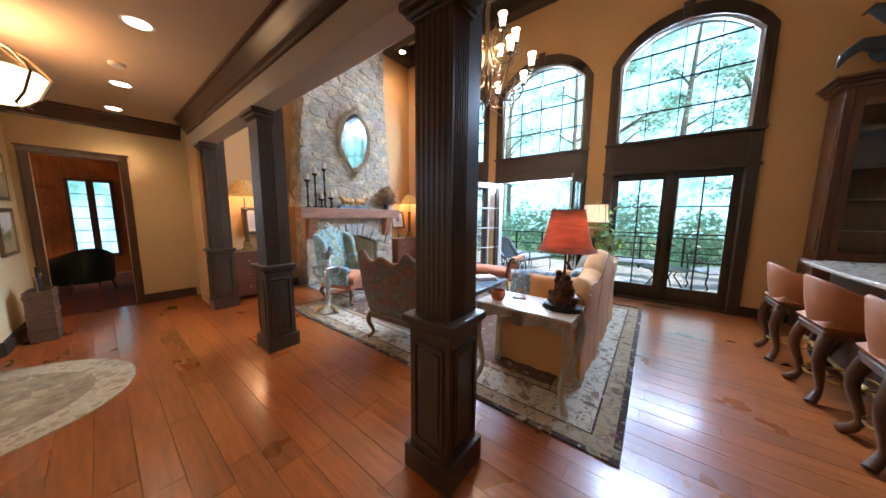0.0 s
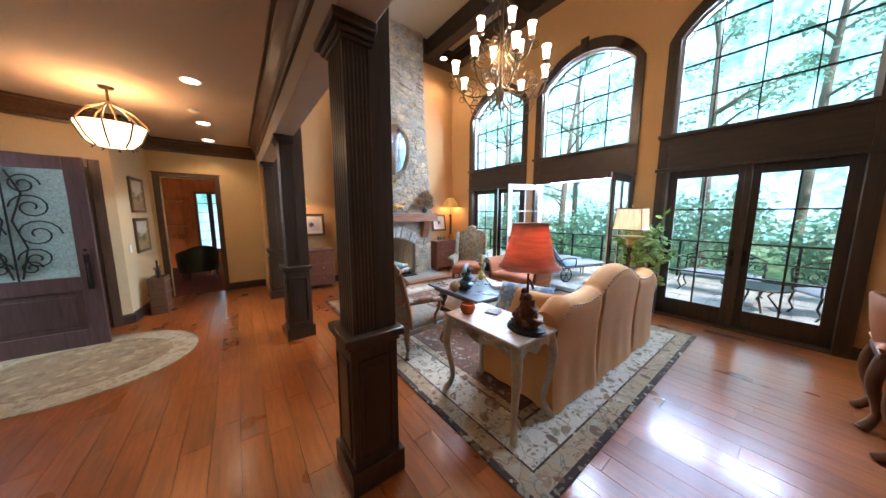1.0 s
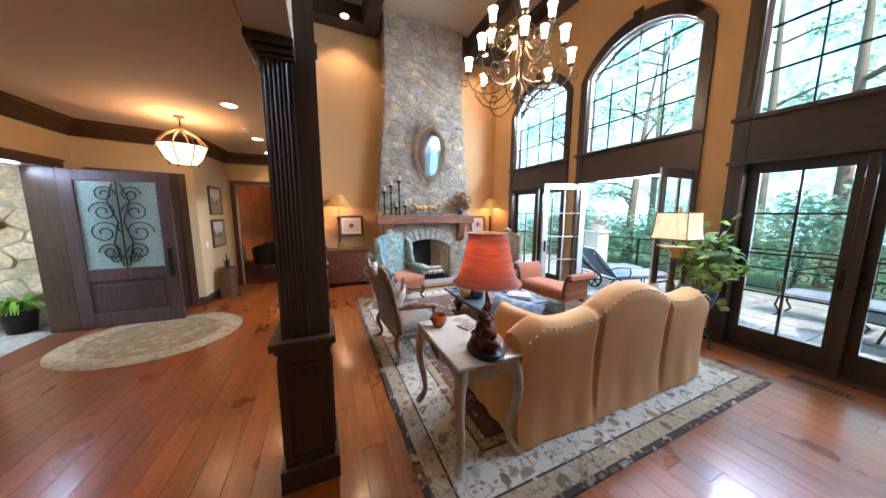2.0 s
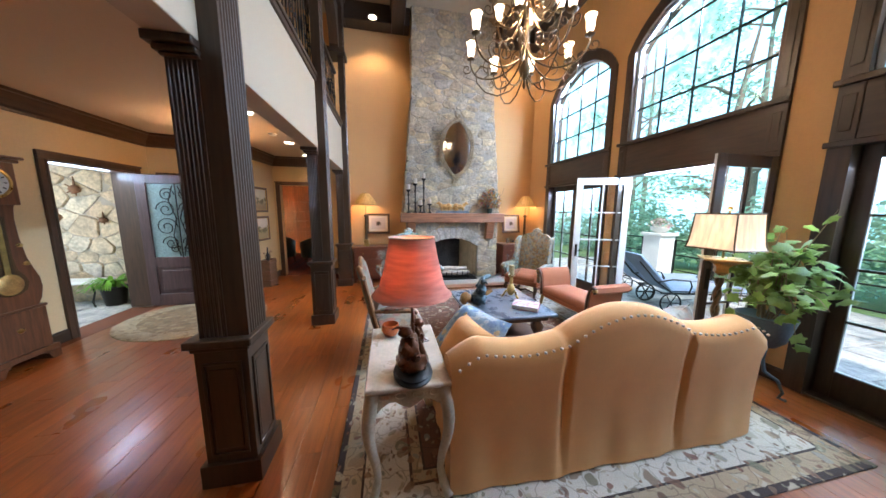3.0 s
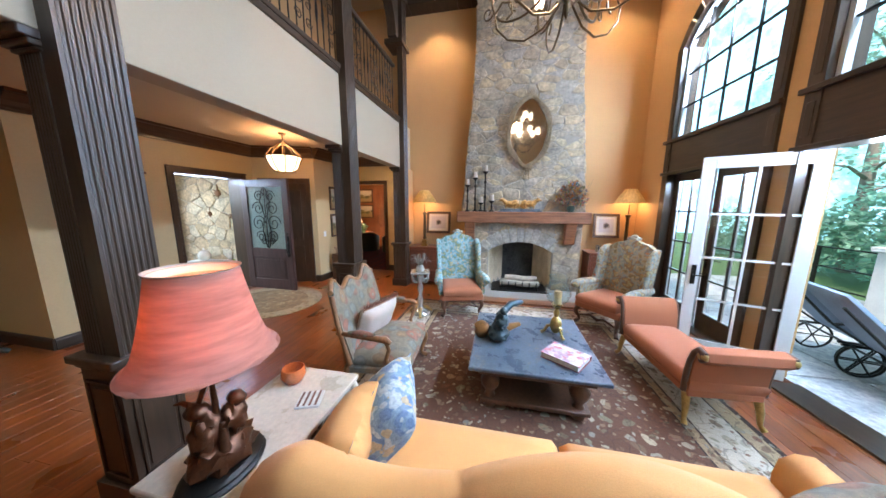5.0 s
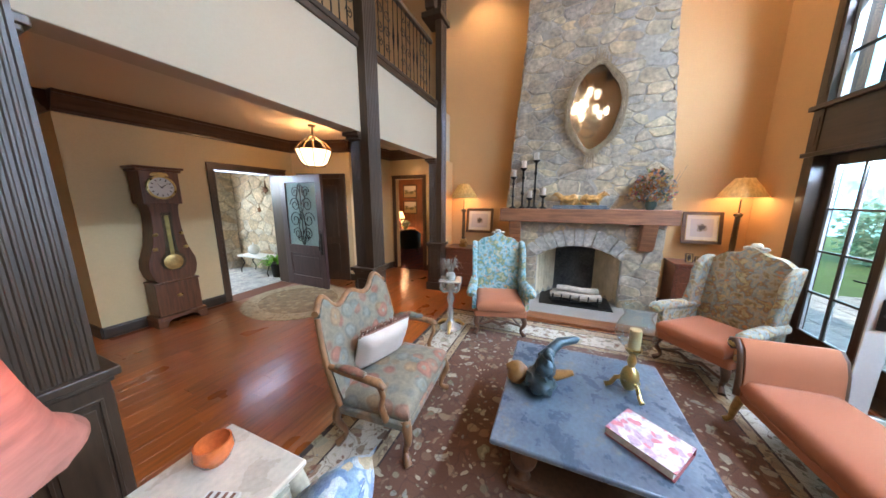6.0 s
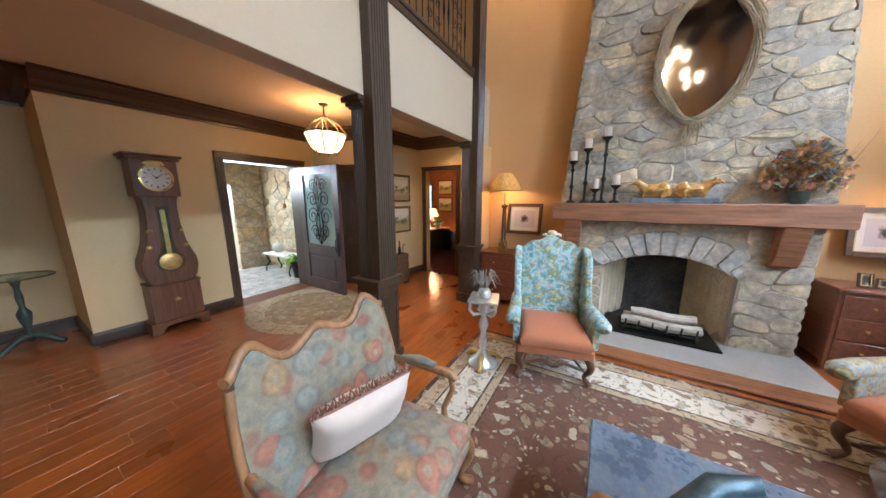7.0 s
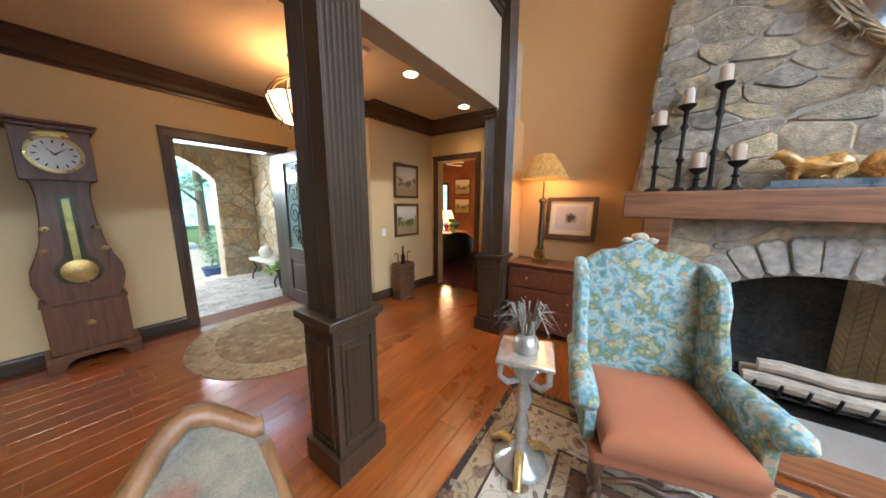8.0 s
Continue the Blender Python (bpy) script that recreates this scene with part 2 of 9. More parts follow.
def motif(name, ground, colours, scale=14.0, rough=0.9, thick=0.5, fine=220.0, warp=0.12, rings_k=0.12, loose=1.0, outline=0.0):
    """Woven cloth with scattered motifs in several colours on a ground."""
    m, n, l, p = nodes_of(name)
    v = coords(n, l)
    w = n.new("ShaderNodeTexNoise")
    w.inputs["Scale"].default_value = scale * 0.6
    l.new(v, w.inputs["Vector"])
    vv = n.new("ShaderNodeVectorMath")
    vv.operation = "MULTIPLY_ADD"
    l.new(w.outputs["Color"], vv.inputs[0])
    vv.inputs[1].default_value = (warp,) * 3
    l.new(v, vv.inputs[2])
    vo = n.new("ShaderNodeTexVoronoi")
    vo.inputs["Scale"].default_value = scale
    vo.inputs["Randomness"].default_value = loose
    l.new(vv.outputs[0], vo.inputs["Vector"])
    sep = n.new("ShaderNodeSeparateColor")
    l.new(vo.outputs["Color"], sep.inputs[0])
    k = len(colours)
    tint = n.new("ShaderNodeValToRGB")
    tint.color_ramp.interpolation = "CONSTANT"
    while len(tint.color_ramp.elements) < k:
        tint.color_ramp.elements.new(0.5)
    for i, (e, c) in enumerate(zip(tint.color_ramp.elements, colours)):
        e.position, e.color = i / k, (*c, 1)
    l.new(sep.outputs[0], tint.inputs["Fac"])
    inside = n.new("ShaderNodeMapRange")
    inside.inputs["From Min"].default_value, inside.inputs["From Max"].default_value = thick, thick + 0.12
    inside.inputs["To Min"].default_value, inside.inputs["To Max"].default_value = 1, 0
    l.new(vo.outputs["Distance"], inside.inputs["Value"])
    c = blend(n, l, inside.outputs["Result"], ground, tint.outputs["Color"])
    rings = n.new("ShaderNodeMath")
    rings.operation = "SINE"
    mul = n.new("ShaderNodeMath")
    mul.operation = "MULTIPLY"
    mul.inputs[1].default_value = 26.0
    l.new(vo.outputs["Distance"], mul.inputs[0])
    l.new(mul.outputs[0], rings.inputs[0])
    c = blend(n, l, rings_k, c, blend(n, l, 1.0, c, ramp(n, l, rings.outputs[0], ((0.3, (0.45,) * 3), (0.6, (1.2,) * 3))), "MULTIPLY"))
    if outline:
        rim = ramp(n, l, vo.outputs["Distance"], ((thick - 0.10, (0, 0, 0)), (thick - 0.02, (1, 1, 1)), (thick + 0.04, (1, 1, 1)), (thick + 0.12, (0, 0, 0))))
        k2 = n.new("ShaderNodeMath")
        k2.operation = "MULTIPLY"
        k2.inputs[1].default_value = outline
        l.new(rim, k2.inputs[0])
        c = blend(n, l, k2.outputs[0], c, (0.10, 0.055, 0.035))
        eye = ramp(n, l, vo.outputs["Distance"], ((thick * 0.25, (1, 1, 1)), (thick * 0.42, (0, 0, 0))))
        c = blend(n, l, eye, c, shade(ground, 1.15))
    f = noise_tex(n, l, v, fine, 2)
    blot = noise_tex(n, l, v, scale * 2.6, 4, 0.7)
    c = blend(n, l, 0.45, c, blend(n, l, 1.0, c, ramp(n, l, blot, ((0.35, (0.5, 0.55, 0.55)), (0.65, (1.45, 1.38, 1.25)))), "MULTIPLY"))
    c = blend(n, l, 0.5, c, blend(n, l, 1.0, c, ramp(n, l, f, ((0.3, (0.6,) * 3), (0.7, (1.25,) * 3))), "MULTIPLY"))
    l.new(c, p.inputs["Base Color"])
    p.inputs["Roughness"].default_value = rough
    p.inputs["Sheen Weight"].default_value = 0.05
    relief(n, l, p, f, 0.4, 0.003)
    return m


def glow(name, colour, strength):
    m, n, l, p = nodes_of(name)
    p.inputs["Base Color"].default_value = (*colour, 1)
    p.inputs["Emission Color"].default_value = (*colour, 1)
    p.inputs["Emission Strength"].default_value = strength
    return m


def clear(name, tint=(1, 1, 1), rough=0.0, gloss=0.08):
    """A thin pane: see-through with a Fresnel gleam."""
    m, n, l, p = nodes_of(name)
    tr, gl, mx, fr = n.new("ShaderNodeBsdfTransparent"), n.new("ShaderNodeBsdfGlossy"), n.new("ShaderNodeMixShader"), n.new("ShaderNodeLayerWeight")
    pw, ma = n.new("ShaderNodeMath"), n.new("ShaderNodeMath")
    pw.operation, pw.inputs[1].default_value = "POWER", 4.0
    ma.operation, ma.inputs[1].default_value, ma.inputs[2].default_value = "MULTIPLY_ADD", 0.5, gloss * 0.5
    tr.inputs["Color"].default_value = (*tint, 1)
    gl.inputs["Roughness"].default_value = rough
    fr.inputs["Blend"].default_value = 0.5
    l.new(fr.outputs["Facing"], pw.inputs[0])
    l.new(pw.outputs[0], ma.inputs[0])
    l.new(ma.outputs[0], mx.inputs[0])
    l.new(tr.outputs[0], mx.inputs[1])
    l.new(gl.outputs[0], mx.inputs[2])
    l.new(mx.outputs[0], n["Material Output"].inputs["Surface"])
    return m


def shade_cloth(name, colour, strength, rough=0.9, streak=(30, 30, 4)):
    """A lit lampshade: cloth that lets some of the bulb's light through."""
    m, n, l, p = nodes_of(name)
    v = coords(n, l, streak)
    f = noise_tex(n, l, v, 1.0, 4)
    c = ramp(n, l, f, ((0.3, shade(colour, 0.7)), (0.7, shade(colour, 1.15))))
    l.new(c, p.inputs["Base Color"])
    p.inputs["Roughness"].default_value = rough
    if strength:
        l.new(c, p.inputs["Emission Color"])
        p.inputs["Emission Strength"].default_value = strength
    tr, mx = n.new("ShaderNodeBsdfTranslucent"), n.new("ShaderNodeMixShader")
    l.new(c, tr.inputs["Color"])
    mx.inputs[0].default_value = 0.4
    l.new(p.outputs[0], mx.inputs[1])
    l.new(tr.outputs[0], mx.inputs[2])
    l.new(mx.outputs[0], n["Material Output"].inputs["Surface"])
    return m


M = {}
M["wall"] = surface("tan_plaster", (0.60, 0.35, 0.15), 0.85, vary=0.06, scale=1.2, fine=45, bump=0.12)
M["hallwall"] = surface("hall_plaster", (0.60, 0.44, 0.23), 0.85, vary=0.06, scale=1.2, fine=45, bump=0.12)
M["cream"] = surface("cream_plaster", (0.46, 0.37, 0.26), 0.85, vary=0.04, scale=1.4, fine=50, bump=0.08)
M["ceiling"] = surface("ceiling_paint", (0.62, 0.50, 0.36), 0.85, vary=0.04, scale=1.0, fine=60, bump=0.05)
M["darkwood"] = wood("dark_stained_wood", (0.052, 0.030, 0.017), "z", 0.34, 0.6, 0.12)
M["darkwood_x"] = wood("dark_stained_wood_x", (0.052, 0.030, 0.017), "x", 0.36, 0.6, 0.12)
M["beam"] = wood("dark_beam_wood", (0.045, 0.026, 0.015), "x", 0.5, 0.6, 0.1)
M["crown"] = wood("brown_crown_wood", (0.075, 0.036, 0.018), "x", 0.3, 0.6, 0.1)
M["plank"] = wood("cherry_plank", (0.275, 0.070, 0.0115), "x", 0.28, 0.64, 0.14, 0.45)
M["plank_joined"] = wood("cherry_plank_joined", (0.275, 0.070, 0.0115), "x", 0.28, 0.64, 0.14, 0.45, 1.0, True)
M["subfloor"] = surface("dark_joint", (0.15, 0.040, 0.009), 0.7)
M["stone"] = surface("field_stone", (0.36, 0.32, 0.27), 0.75, vary=0.3, scale=4, fine=40, bump=0.5, each=0.3)
M["mortar"] = surface("mortar", (0.36, 0.31, 0.25), 0.95, vary=0.2, scale=6, fine=80, bump=0.4)
M["glass"] = clear("window_glass")
M["mirror"] = surface("mirror_silver", (0.9, 0.9, 0.9), 0.02, 1.0, vary=0.0, bump=0)
M["mirror"].node_tree.nodes["Principled BSDF"].inputs["Roughness"].default_value = 0.02
M["terrace"] = surface("pale_terrace_stone", (0.48, 0.46, 0.43), 0.8, vary=0.15, scale=2, fine=40)

# ---- the shell ----
WIN = 6.75   # inner face of the window wall
UNITS = ((-4.98, -3.05, -4.84, -3.19), (-2.84, -0.85, -2.70, -0.98), (-0.55, 1.43, -0.41, 1.30))
SPRING, CEIL, LOW = 4.2, 6.15, 3.0

bm = bmesh.new()
xs = [-6.0] + [c for u in UNITS for c in u[:2]] + [4.2]
for a, b in zip(xs[::2], xs[1::2]):
    box(bm, a, WIN, 0, b, WIN + 0.3, CEIL)
for x0, x1, g0, g1 in UNITS:
    prism(bm, segment(x0, x1, SPRING, 0.62) + [(x1, CEIL), (x0, CEIL)], WIN, WIN + 0.3)
built("wall_window", bm, M["wall"], "tan plaster wall with three tall arched window openings", "wall")

bm = bmesh.new()
box(bm, -6.0, 1.72, 0, -5.8, 3.5, CEIL)
box(bm, -6.0, 5.4, 0, -5.8, WIN, CEIL)
box(bm, -6.0, 3.5, 1.3, -5.8, 5.4, CEIL)
box(bm, -5.8, 1.72, 0, -5.4, 1.98, 2.57)
built("wall_fireplace", bm, M["wall"], "tan plaster wall behind the stone chimney", "wall")

# hall side walls
bm = bmesh.new()
box(bm, -3.12, -1.58, 0, -1.6, -1.28, LOW)
box(bm, -4.32, -1.58, 2.31, -3.12, -1.28, LOW)
box(bm, -4.62, -1.58, 0, -4.32, -1.28, LOW)
box(bm, -1.9, -2.3, 0, -1.6, -1.58, LOW)
box(bm, -1.9, -2.5, 0, 4.2, -2.3, LOW)
built("wall_hall", bm, M["hallwall"], "pale tan plaster hall wall with the entry opening", "wall")


def slab(bm, p, q, z0, z1, t=0.15):
    """An upright wall from p to q in the plan, its visible face on the left of p to q."""
    d = Vector((q[0] - p[0], q[1] - p[1], 0)).normalized()
    n = Vector((-d.y, d.x, 0)) * -t
    prism(bm, [p, q, (q[0] + n.x, q[1] + n.y), (p[0] + n.x, p[1] + n.y)], z0, z1, "z")


bm = bmesh.new()
slab(bm, (-5.0, -0.05), (-4.62, -1.28), 0, LOW)
slab(bm, (-6.4, 0.05), (-5.0, -0.05), 0, LOW)
built("wall_closet", bm, M["hallwall"], "pale tan plaster walls beside the entry", "wall")
bm = bmesh.new()
slab(bm, (-6.4, 1.06), (-6.4, 0.98), 0, LOW)
slab(bm, (-6.4, 2.3), (-6.4, 1.06), 0, LOW)
slab(bm, (-6.4, 0.20), (-6.4, 0.05), 0, LOW)
slab(bm, (-6.4, 0.98), (-6.4, 0.20), 2.32, LOW)
box(bm, -6.55, 1.98, 0, -6.0, 2.2, LOW)
built("wall_library", bm, M["hallwall"], "pale tan plaster wall with the library doorway", "wall")
bm = bmesh.new()
box(bm, 4.2, -2.5, 0, 4.4, 7.05, CEIL)
built("wall_east", bm, M["wall"], "plain tan plaster end wall", "wall")

# floors
bm = bmesh.new()
box(bm, -6.4, -1.28, -0.2, 4.2, WIN + 0.3, -0.012)
box(bm, -1.6, -2.3, -0.2, 4.2, -1.28, -0.012)
box(bm, -4.32, -1.58, -0.2, -3.12, -1.28, -0.012)
floor = built("floor", bm, M["subfloor"], "glossy cherry-brown plank floor", "floor")

# ceilings and loft
bm = bmesh.new()
box(bm, -8.0, -2.5, LOW, 4.2, 1.72, 3.4)
built("ceiling_hall", bm, M["ceiling"], "cream painted hall ceiling", "ceiling")
bm = bmesh.new()
box(bm, -5.8, 1.72, 2.57, 4.2, 1.92, 3.50)
built("balcony_beam", bm, M["cream"], "cream plastered beam under the balcony", "beam", 0.006)
bm = bmesh.new()
box(bm, -6.2, -0.2, CEIL, 4.4, 7.05, CEIL + 0.2)
built("ceiling_living", bm, M["cream"], "cream ceiling panels between dark beams", "ceiling")
bm = bmesh.new()
box(bm, -6.2, -0.2, 3.4, 4.4, 0.0, CEIL)
box(bm, -6.2, 0.0, 3.4, -6.0, 1.72, CEIL)
built("wall_loft", bm, M["wall"], "tan plaster wall of the upper landing", "wall")

# ---- columns ----
M["iron"] = surface("black_iron", (0.03, 0.026, 0.022), 0.45, 0.8, vary=0.3, fine=120, bump=0.2)
M["bronze"] = surface("brown_bronze_iron", (0.16, 0.11, 0.06), 0.4, 0.85, vary=0.35, scale=12, fine=120, bump=0.2)
M["brass"] = surface("aged_brass", (0.55, 0.38, 0.14), 0.28, 1.0, vary=0.25, scale=14, fine=120, bump=0.1)
M["white"] = surface("white_painted_wood", (0.72, 0.72, 0.70), 0.45, vary=0.06, fine=70, bump=0.08)


def fluted(bm, x0, y0, x1, y1, z0, z1, faces, k=6, d=0.006):
    """A square post whose named faces carry upright grooves."""
    pts = []
    for side, (p, q, nrm) in (("s", ((x0, y0), (x1, y0), (0, 1))), ("e", ((x1, y0), (x1, y1), (-1, 0))),
                              ("n", ((x1, y1), (x0, y1), (0, -1))), ("w", ((x0, y1), (x0, y0), (1, 0)))):
        pts.append(p)
        if side in faces:
            for i in range(k):
                for u, dd in ((0.12, 0), (0.3, d), (0.7, d), (0.88, 0)):
                    f = 0.06 + 0.88 * (i + u) / k
                    pts.append((p[0] + (q[0] - p[0]) * f + nrm[0] * dd, p[1] + (q[1] - p[1]) * f + nrm[1] * dd))
    prism(bm, pts, z0, z1, "z")


def column(cx, label):
    th = thing("column", label, "column", pose(cx, 1.873, 0), "columns along the hall")
    bm = bmesh.new()
    box(bm, -0.168, -0.166, 0, 0.168, 0.166, 0.15)
    prism(bm, [(-0.168, -0.166), (0.168, -0.166), (0.168, 0.166), (-0.168, 0.166)], 0.15, 0.152, "z")
    part("base", bm, M["darkwood"], th, bevel=0.012)
    bm = bmesh.new()
    box(bm, -0.142, -0.140, 0.15, 0.142, 0.140, 0.89)
    ped = part("pedestal", bm, M["darkwood"], th, bevel=0.003)
    for nx, ny in ((1, 0), (-1, 0), (0, 1), (0, -1)):
        bm = bmesh.new()
        for a, b, z0, z1, dep in ((-0.105, 0.105, 0.20, 0.215, 0.012), (-0.105, 0.105, 0.80, 0.815, 0.012), (-0.105, -0.09, 0.215, 0.80, 0.012), (0.09, 0.105, 0.215, 0.80, 0.012), (-0.075, 0.075, 0.245, 0.77, 0.007)):
            if nx:
                lo, hi = sorted((nx * 0.142, nx * (0.142 + dep)))
                box(bm, lo, a, z0, hi, b, z1)
            else:
                lo, hi = sorted((ny * 0.140, ny * (0.140 + dep)))
                box(bm, a, lo, z0, b, hi, z1)
        part("panel", bm, M["darkwood"], ped, bevel=0.003)
    bm = bmesh.new()
    box(bm, -0.156, -0.154, 0.885, 0.156, 0.154, 0.915)
    box(bm, -0.178, -0.176, 0.915, 0.178, 0.176, 0.962)
    part("rail", bm, M["darkwood"], th, bevel=0.008)
    bm = bmesh.new()
    fluted(bm, -0.122, -0.112, 0.122, 0.03, 0.962, 2.495, "ews", 6, 0.004)
    part("shaft", bm, M["darkwood"], th, smooth=20)
    bm = bmesh.new()
    fluted(bm, -0.118, 0.032, 0.118, 0.145, 0.962, 5.78, "n", 7)
    part("post", bm, M["darkwood"], th, smooth=20)
    bm = bmesh.new()
    for k, (h, z0, z1) in enumerate(((0.142, 2.478, 2.495), (0.160, 2.495, 2.525), (0.185, 2.525, 2.57))):
        box(bm, -h, -0.112 - (h - 0.128), z0, h, 0.05, z1)
    part("capital", bm, M["darkwood"], th, bevel=0.008)
    return th


column(-0.632, "dark-stained square column with fluted shaft beside the rug")
column(-3.080, "dark-stained square column with fluted shaft opposite the entry")
column(-5.235, "dark-stained square column with fluted shaft at the wall end")

# ---- crowns, baseboards, ceiling beams ----
def run(bm, p, q, prof):
    """A moulding from p to q in the plan; prof: (out to the left of p-q, height) pairs."""
    d = Vector((q[0] - p[0], q[1] - p[1])).normalized()
    n = Vector((-d.y, d.x))
    a = [bm.verts.new((p[0] + n.x * o, p[1] + n.y * o, z)) for o, z in prof]
    b = [bm.verts.new((q[0] + n.x * o, q[1] + n.y * o, z)) for o, z in prof]
    k = len(prof)
    bm.faces.new(a[::-1])
    bm.faces.new(b)
    for i in range(k):
        bm.faces.new((a[i], a[(i + 1) % k], b[(i + 1) % k], b[i]))


CROWN = [(0, LOW - 0.22), (0.025, LOW - 0.22), (0.03, LOW - 0.19), (0.055, LOW - 0.17), (0.075, LOW - 0.12), (0.12, LOW - 0.07), (0.135, LOW - 0.04), (0.16, LOW - 0.035), (0.16, LOW), (0, LOW)]
SKIRT = [(0, 0), (0.022, 0), (0.022, 0.12), (0.014, 0.135), (0.012, 0.15), (0, 0.15)]
HALL = ((-6.4, 1.72), (-6.4, 0.05), (-5.0, -0.05), (-4.62, -1.28), (-1.6, -1.28), (-1.6, -2.3), (4.2, -2.3))
for p, q in zip(HALL, HALL[1:]):
    bm = bmesh.new()
    run(bm, p, q, CROWN)
    built("crown_moulding", bm, M["crown"], "dark brown stepped crown moulding", "trim", smooth=20)
bm = bmesh.new()
run(bm, (4.2, 1.72), (-5.8, 1.72), [(o * 0.9, z) for o, z in CROWN])
built("crown_moulding", bm, M["crown"], "dark brown stepped crown moulding along the beam", "trim", smooth=20)
for p, q in (((-6.4, 1.72), (-6.4, 1.07)), ((-6.4, 0.11), (-6.4, 0.05)), ((-6.4, 0.05), (-5.0, -0.05)), ((-5.0, -0.05), (-4.96, -0.18)), ((-4.42, -1.28), (-4.62, -1.28)),
             ((-3.02, -1.28), (-1.6, -1.28)), ((-1.6, -1.28), (-1.6, -2.3)), ((-1.6, -2.3), (4.2, -2.3)), ((-5.8, 3.3), (-5.8, 1.98)), ((-5.8, WIN), (-5.8, 5.7)),
             ((-4.98, WIN), (-5.8, WIN)), ((-2.84, WIN), (-3.05, WIN)), ((-0.55, WIN), (-0.85, WIN)), ((4.2, WIN), (1.43, WIN))):
    if p == (-4.42, -1.28):
        p, q = (-4.62, -1.28), (-4.42, -1.28)
    bm = bmesh.new()
    run(bm, p, q, SKIRT)
    built("baseboard", bm, M["darkwood_x"], "dark brown wooden baseboard", "trim", smooth=20)

for x0, y0, x1, y1 in ((-5.8, 3.02, 4.2, 3.30), (-5.8, 5.62, 4.2, 5.90), (-5.8, 6.47, 4.2, WIN), (-5.8, 1.74, 4.2, 2.02)):
    bm = bmesh.new()
    box(bm, x0, y0, 5.78, x1, y1, CEIL)
    box(bm, x0, y0 - 0.03, 6.05, x1, y1 + (0.03 if y1 < 6.5 else 0), CEIL)
    built("ceiling_beam", bm, M["beam"], "dark-stained box beam across the high ceiling", "beam", 0.01)
for x0, x1 in ((-5.8, -5.45), (-3.25, -2.95), (-0.75, -0.45), (1.8, 2.1)):
    for y0, y1 in ((2.02, 3.02), (3.30, 5.62), (5.90, 6.47)):
        if x0 == -5.8 and y0 == 3.30:
            for a, b in ((3.30, 3.42), (5.46, 5.62)):
                bm = bmesh.new()
                box(bm, x0, a, 5.782, x1, b, CEIL)
                built("ceiling_beam", bm, M["beam"], "short dark beam beside the chimney", "beam", 0.004)
            continue
        bm = bmesh.new()
        box(bm, x0, y0, 5.782, x1, y1, CEIL)
        built("ceiling_beam", bm, M["beam"], "dark-stained cross beam of the coffered ceiling", "beam", 0.01)

# ---- windows with French doors below ----
M["sash"] = surface("pale_blue_grey_sash", (0.60, 0.64, 0.66), 0.5, vary=0.05)


def pane(name, x0, z0, x1, z1, y, parent):
    bm = bmesh.new()
    box(bm, x0, y, z0, x1, y + 0.006, z1)
    ob = part(name, bm, M["glass"], parent)
    ob.visible_shadow = False
    return ob


def leaf(th, w, h, inner, outer, rows=4):
    """A French door leaf in its own plane, hinge at the origin, along +x; inner face to -y."""
    for mat, y0, y1, nm in ((inner, -0.024, 0.0, "inner_frame"), (outer, 0.0, 0.024, "outer_frame")):
        bm = bmesh.new()
        st, top, bot = 0.105, 0.12, 0.28
        box(bm, 0, y0, 0.02, st, y1, h)
        box(bm, w - st, y0, 0.02, w, y1, h)
        box(bm, st, y0, h - top, w - st, y1, h)
        box(bm, st, y0, 0.02, w - st, y1, bot)
        part(nm, bm, mat, th, bevel=0.004)
        bm = bmesh.new()
        gx, gz = w - 2 * st, h - top - bot
        box(bm, w / 2 - 0.011, y0 + 0.004, bot, w / 2 + 0.011, y1 - 0.004, h - top)
        part("muntin", bm, mat, th)
        for k in range(1, rows):
            z = bot + gz * k / rows
            bm = bmesh.new()
            box(bm, st, y0 + 0.006, z - 0.011, w - st, y1 - 0.006, z + 0.011)
            part("muntin", bm, mat, th)
        if nm == "inner_frame":
            for i in range(2):
                for k in range(rows):
                    pane("pane", st + gx * i / 2 + 0.011, bot + gz * k / rows + 0.011, st + gx * (i + 1) / 2 - 0.011, bot + gz * (k + 1) / rows - 0.011, -0.003, th)
    bm = bmesh.new()
    box(bm, w - 0.075, -0.032, 0.92, w - 0.035, -0.024, 1.14)
    tube(bm, [(w - 0.055, -0.03, 1.03), (w - 0.055, -0.07, 1.03), (w - 0.15, -0.075, 1.03)], 0.008)
    box(bm, w - 0.075, 0.024, 0.92, w - 0.035, 0.032, 1.14)
    tube(bm, [(w - 0.055, 0.03, 1.03), (w - 0.055, 0.07, 1.03), (w - 0.15, 0.075, 1.03)], 0.008)
    part("door_handle", bm, M["iron"], th, "dark bronze lever handle")


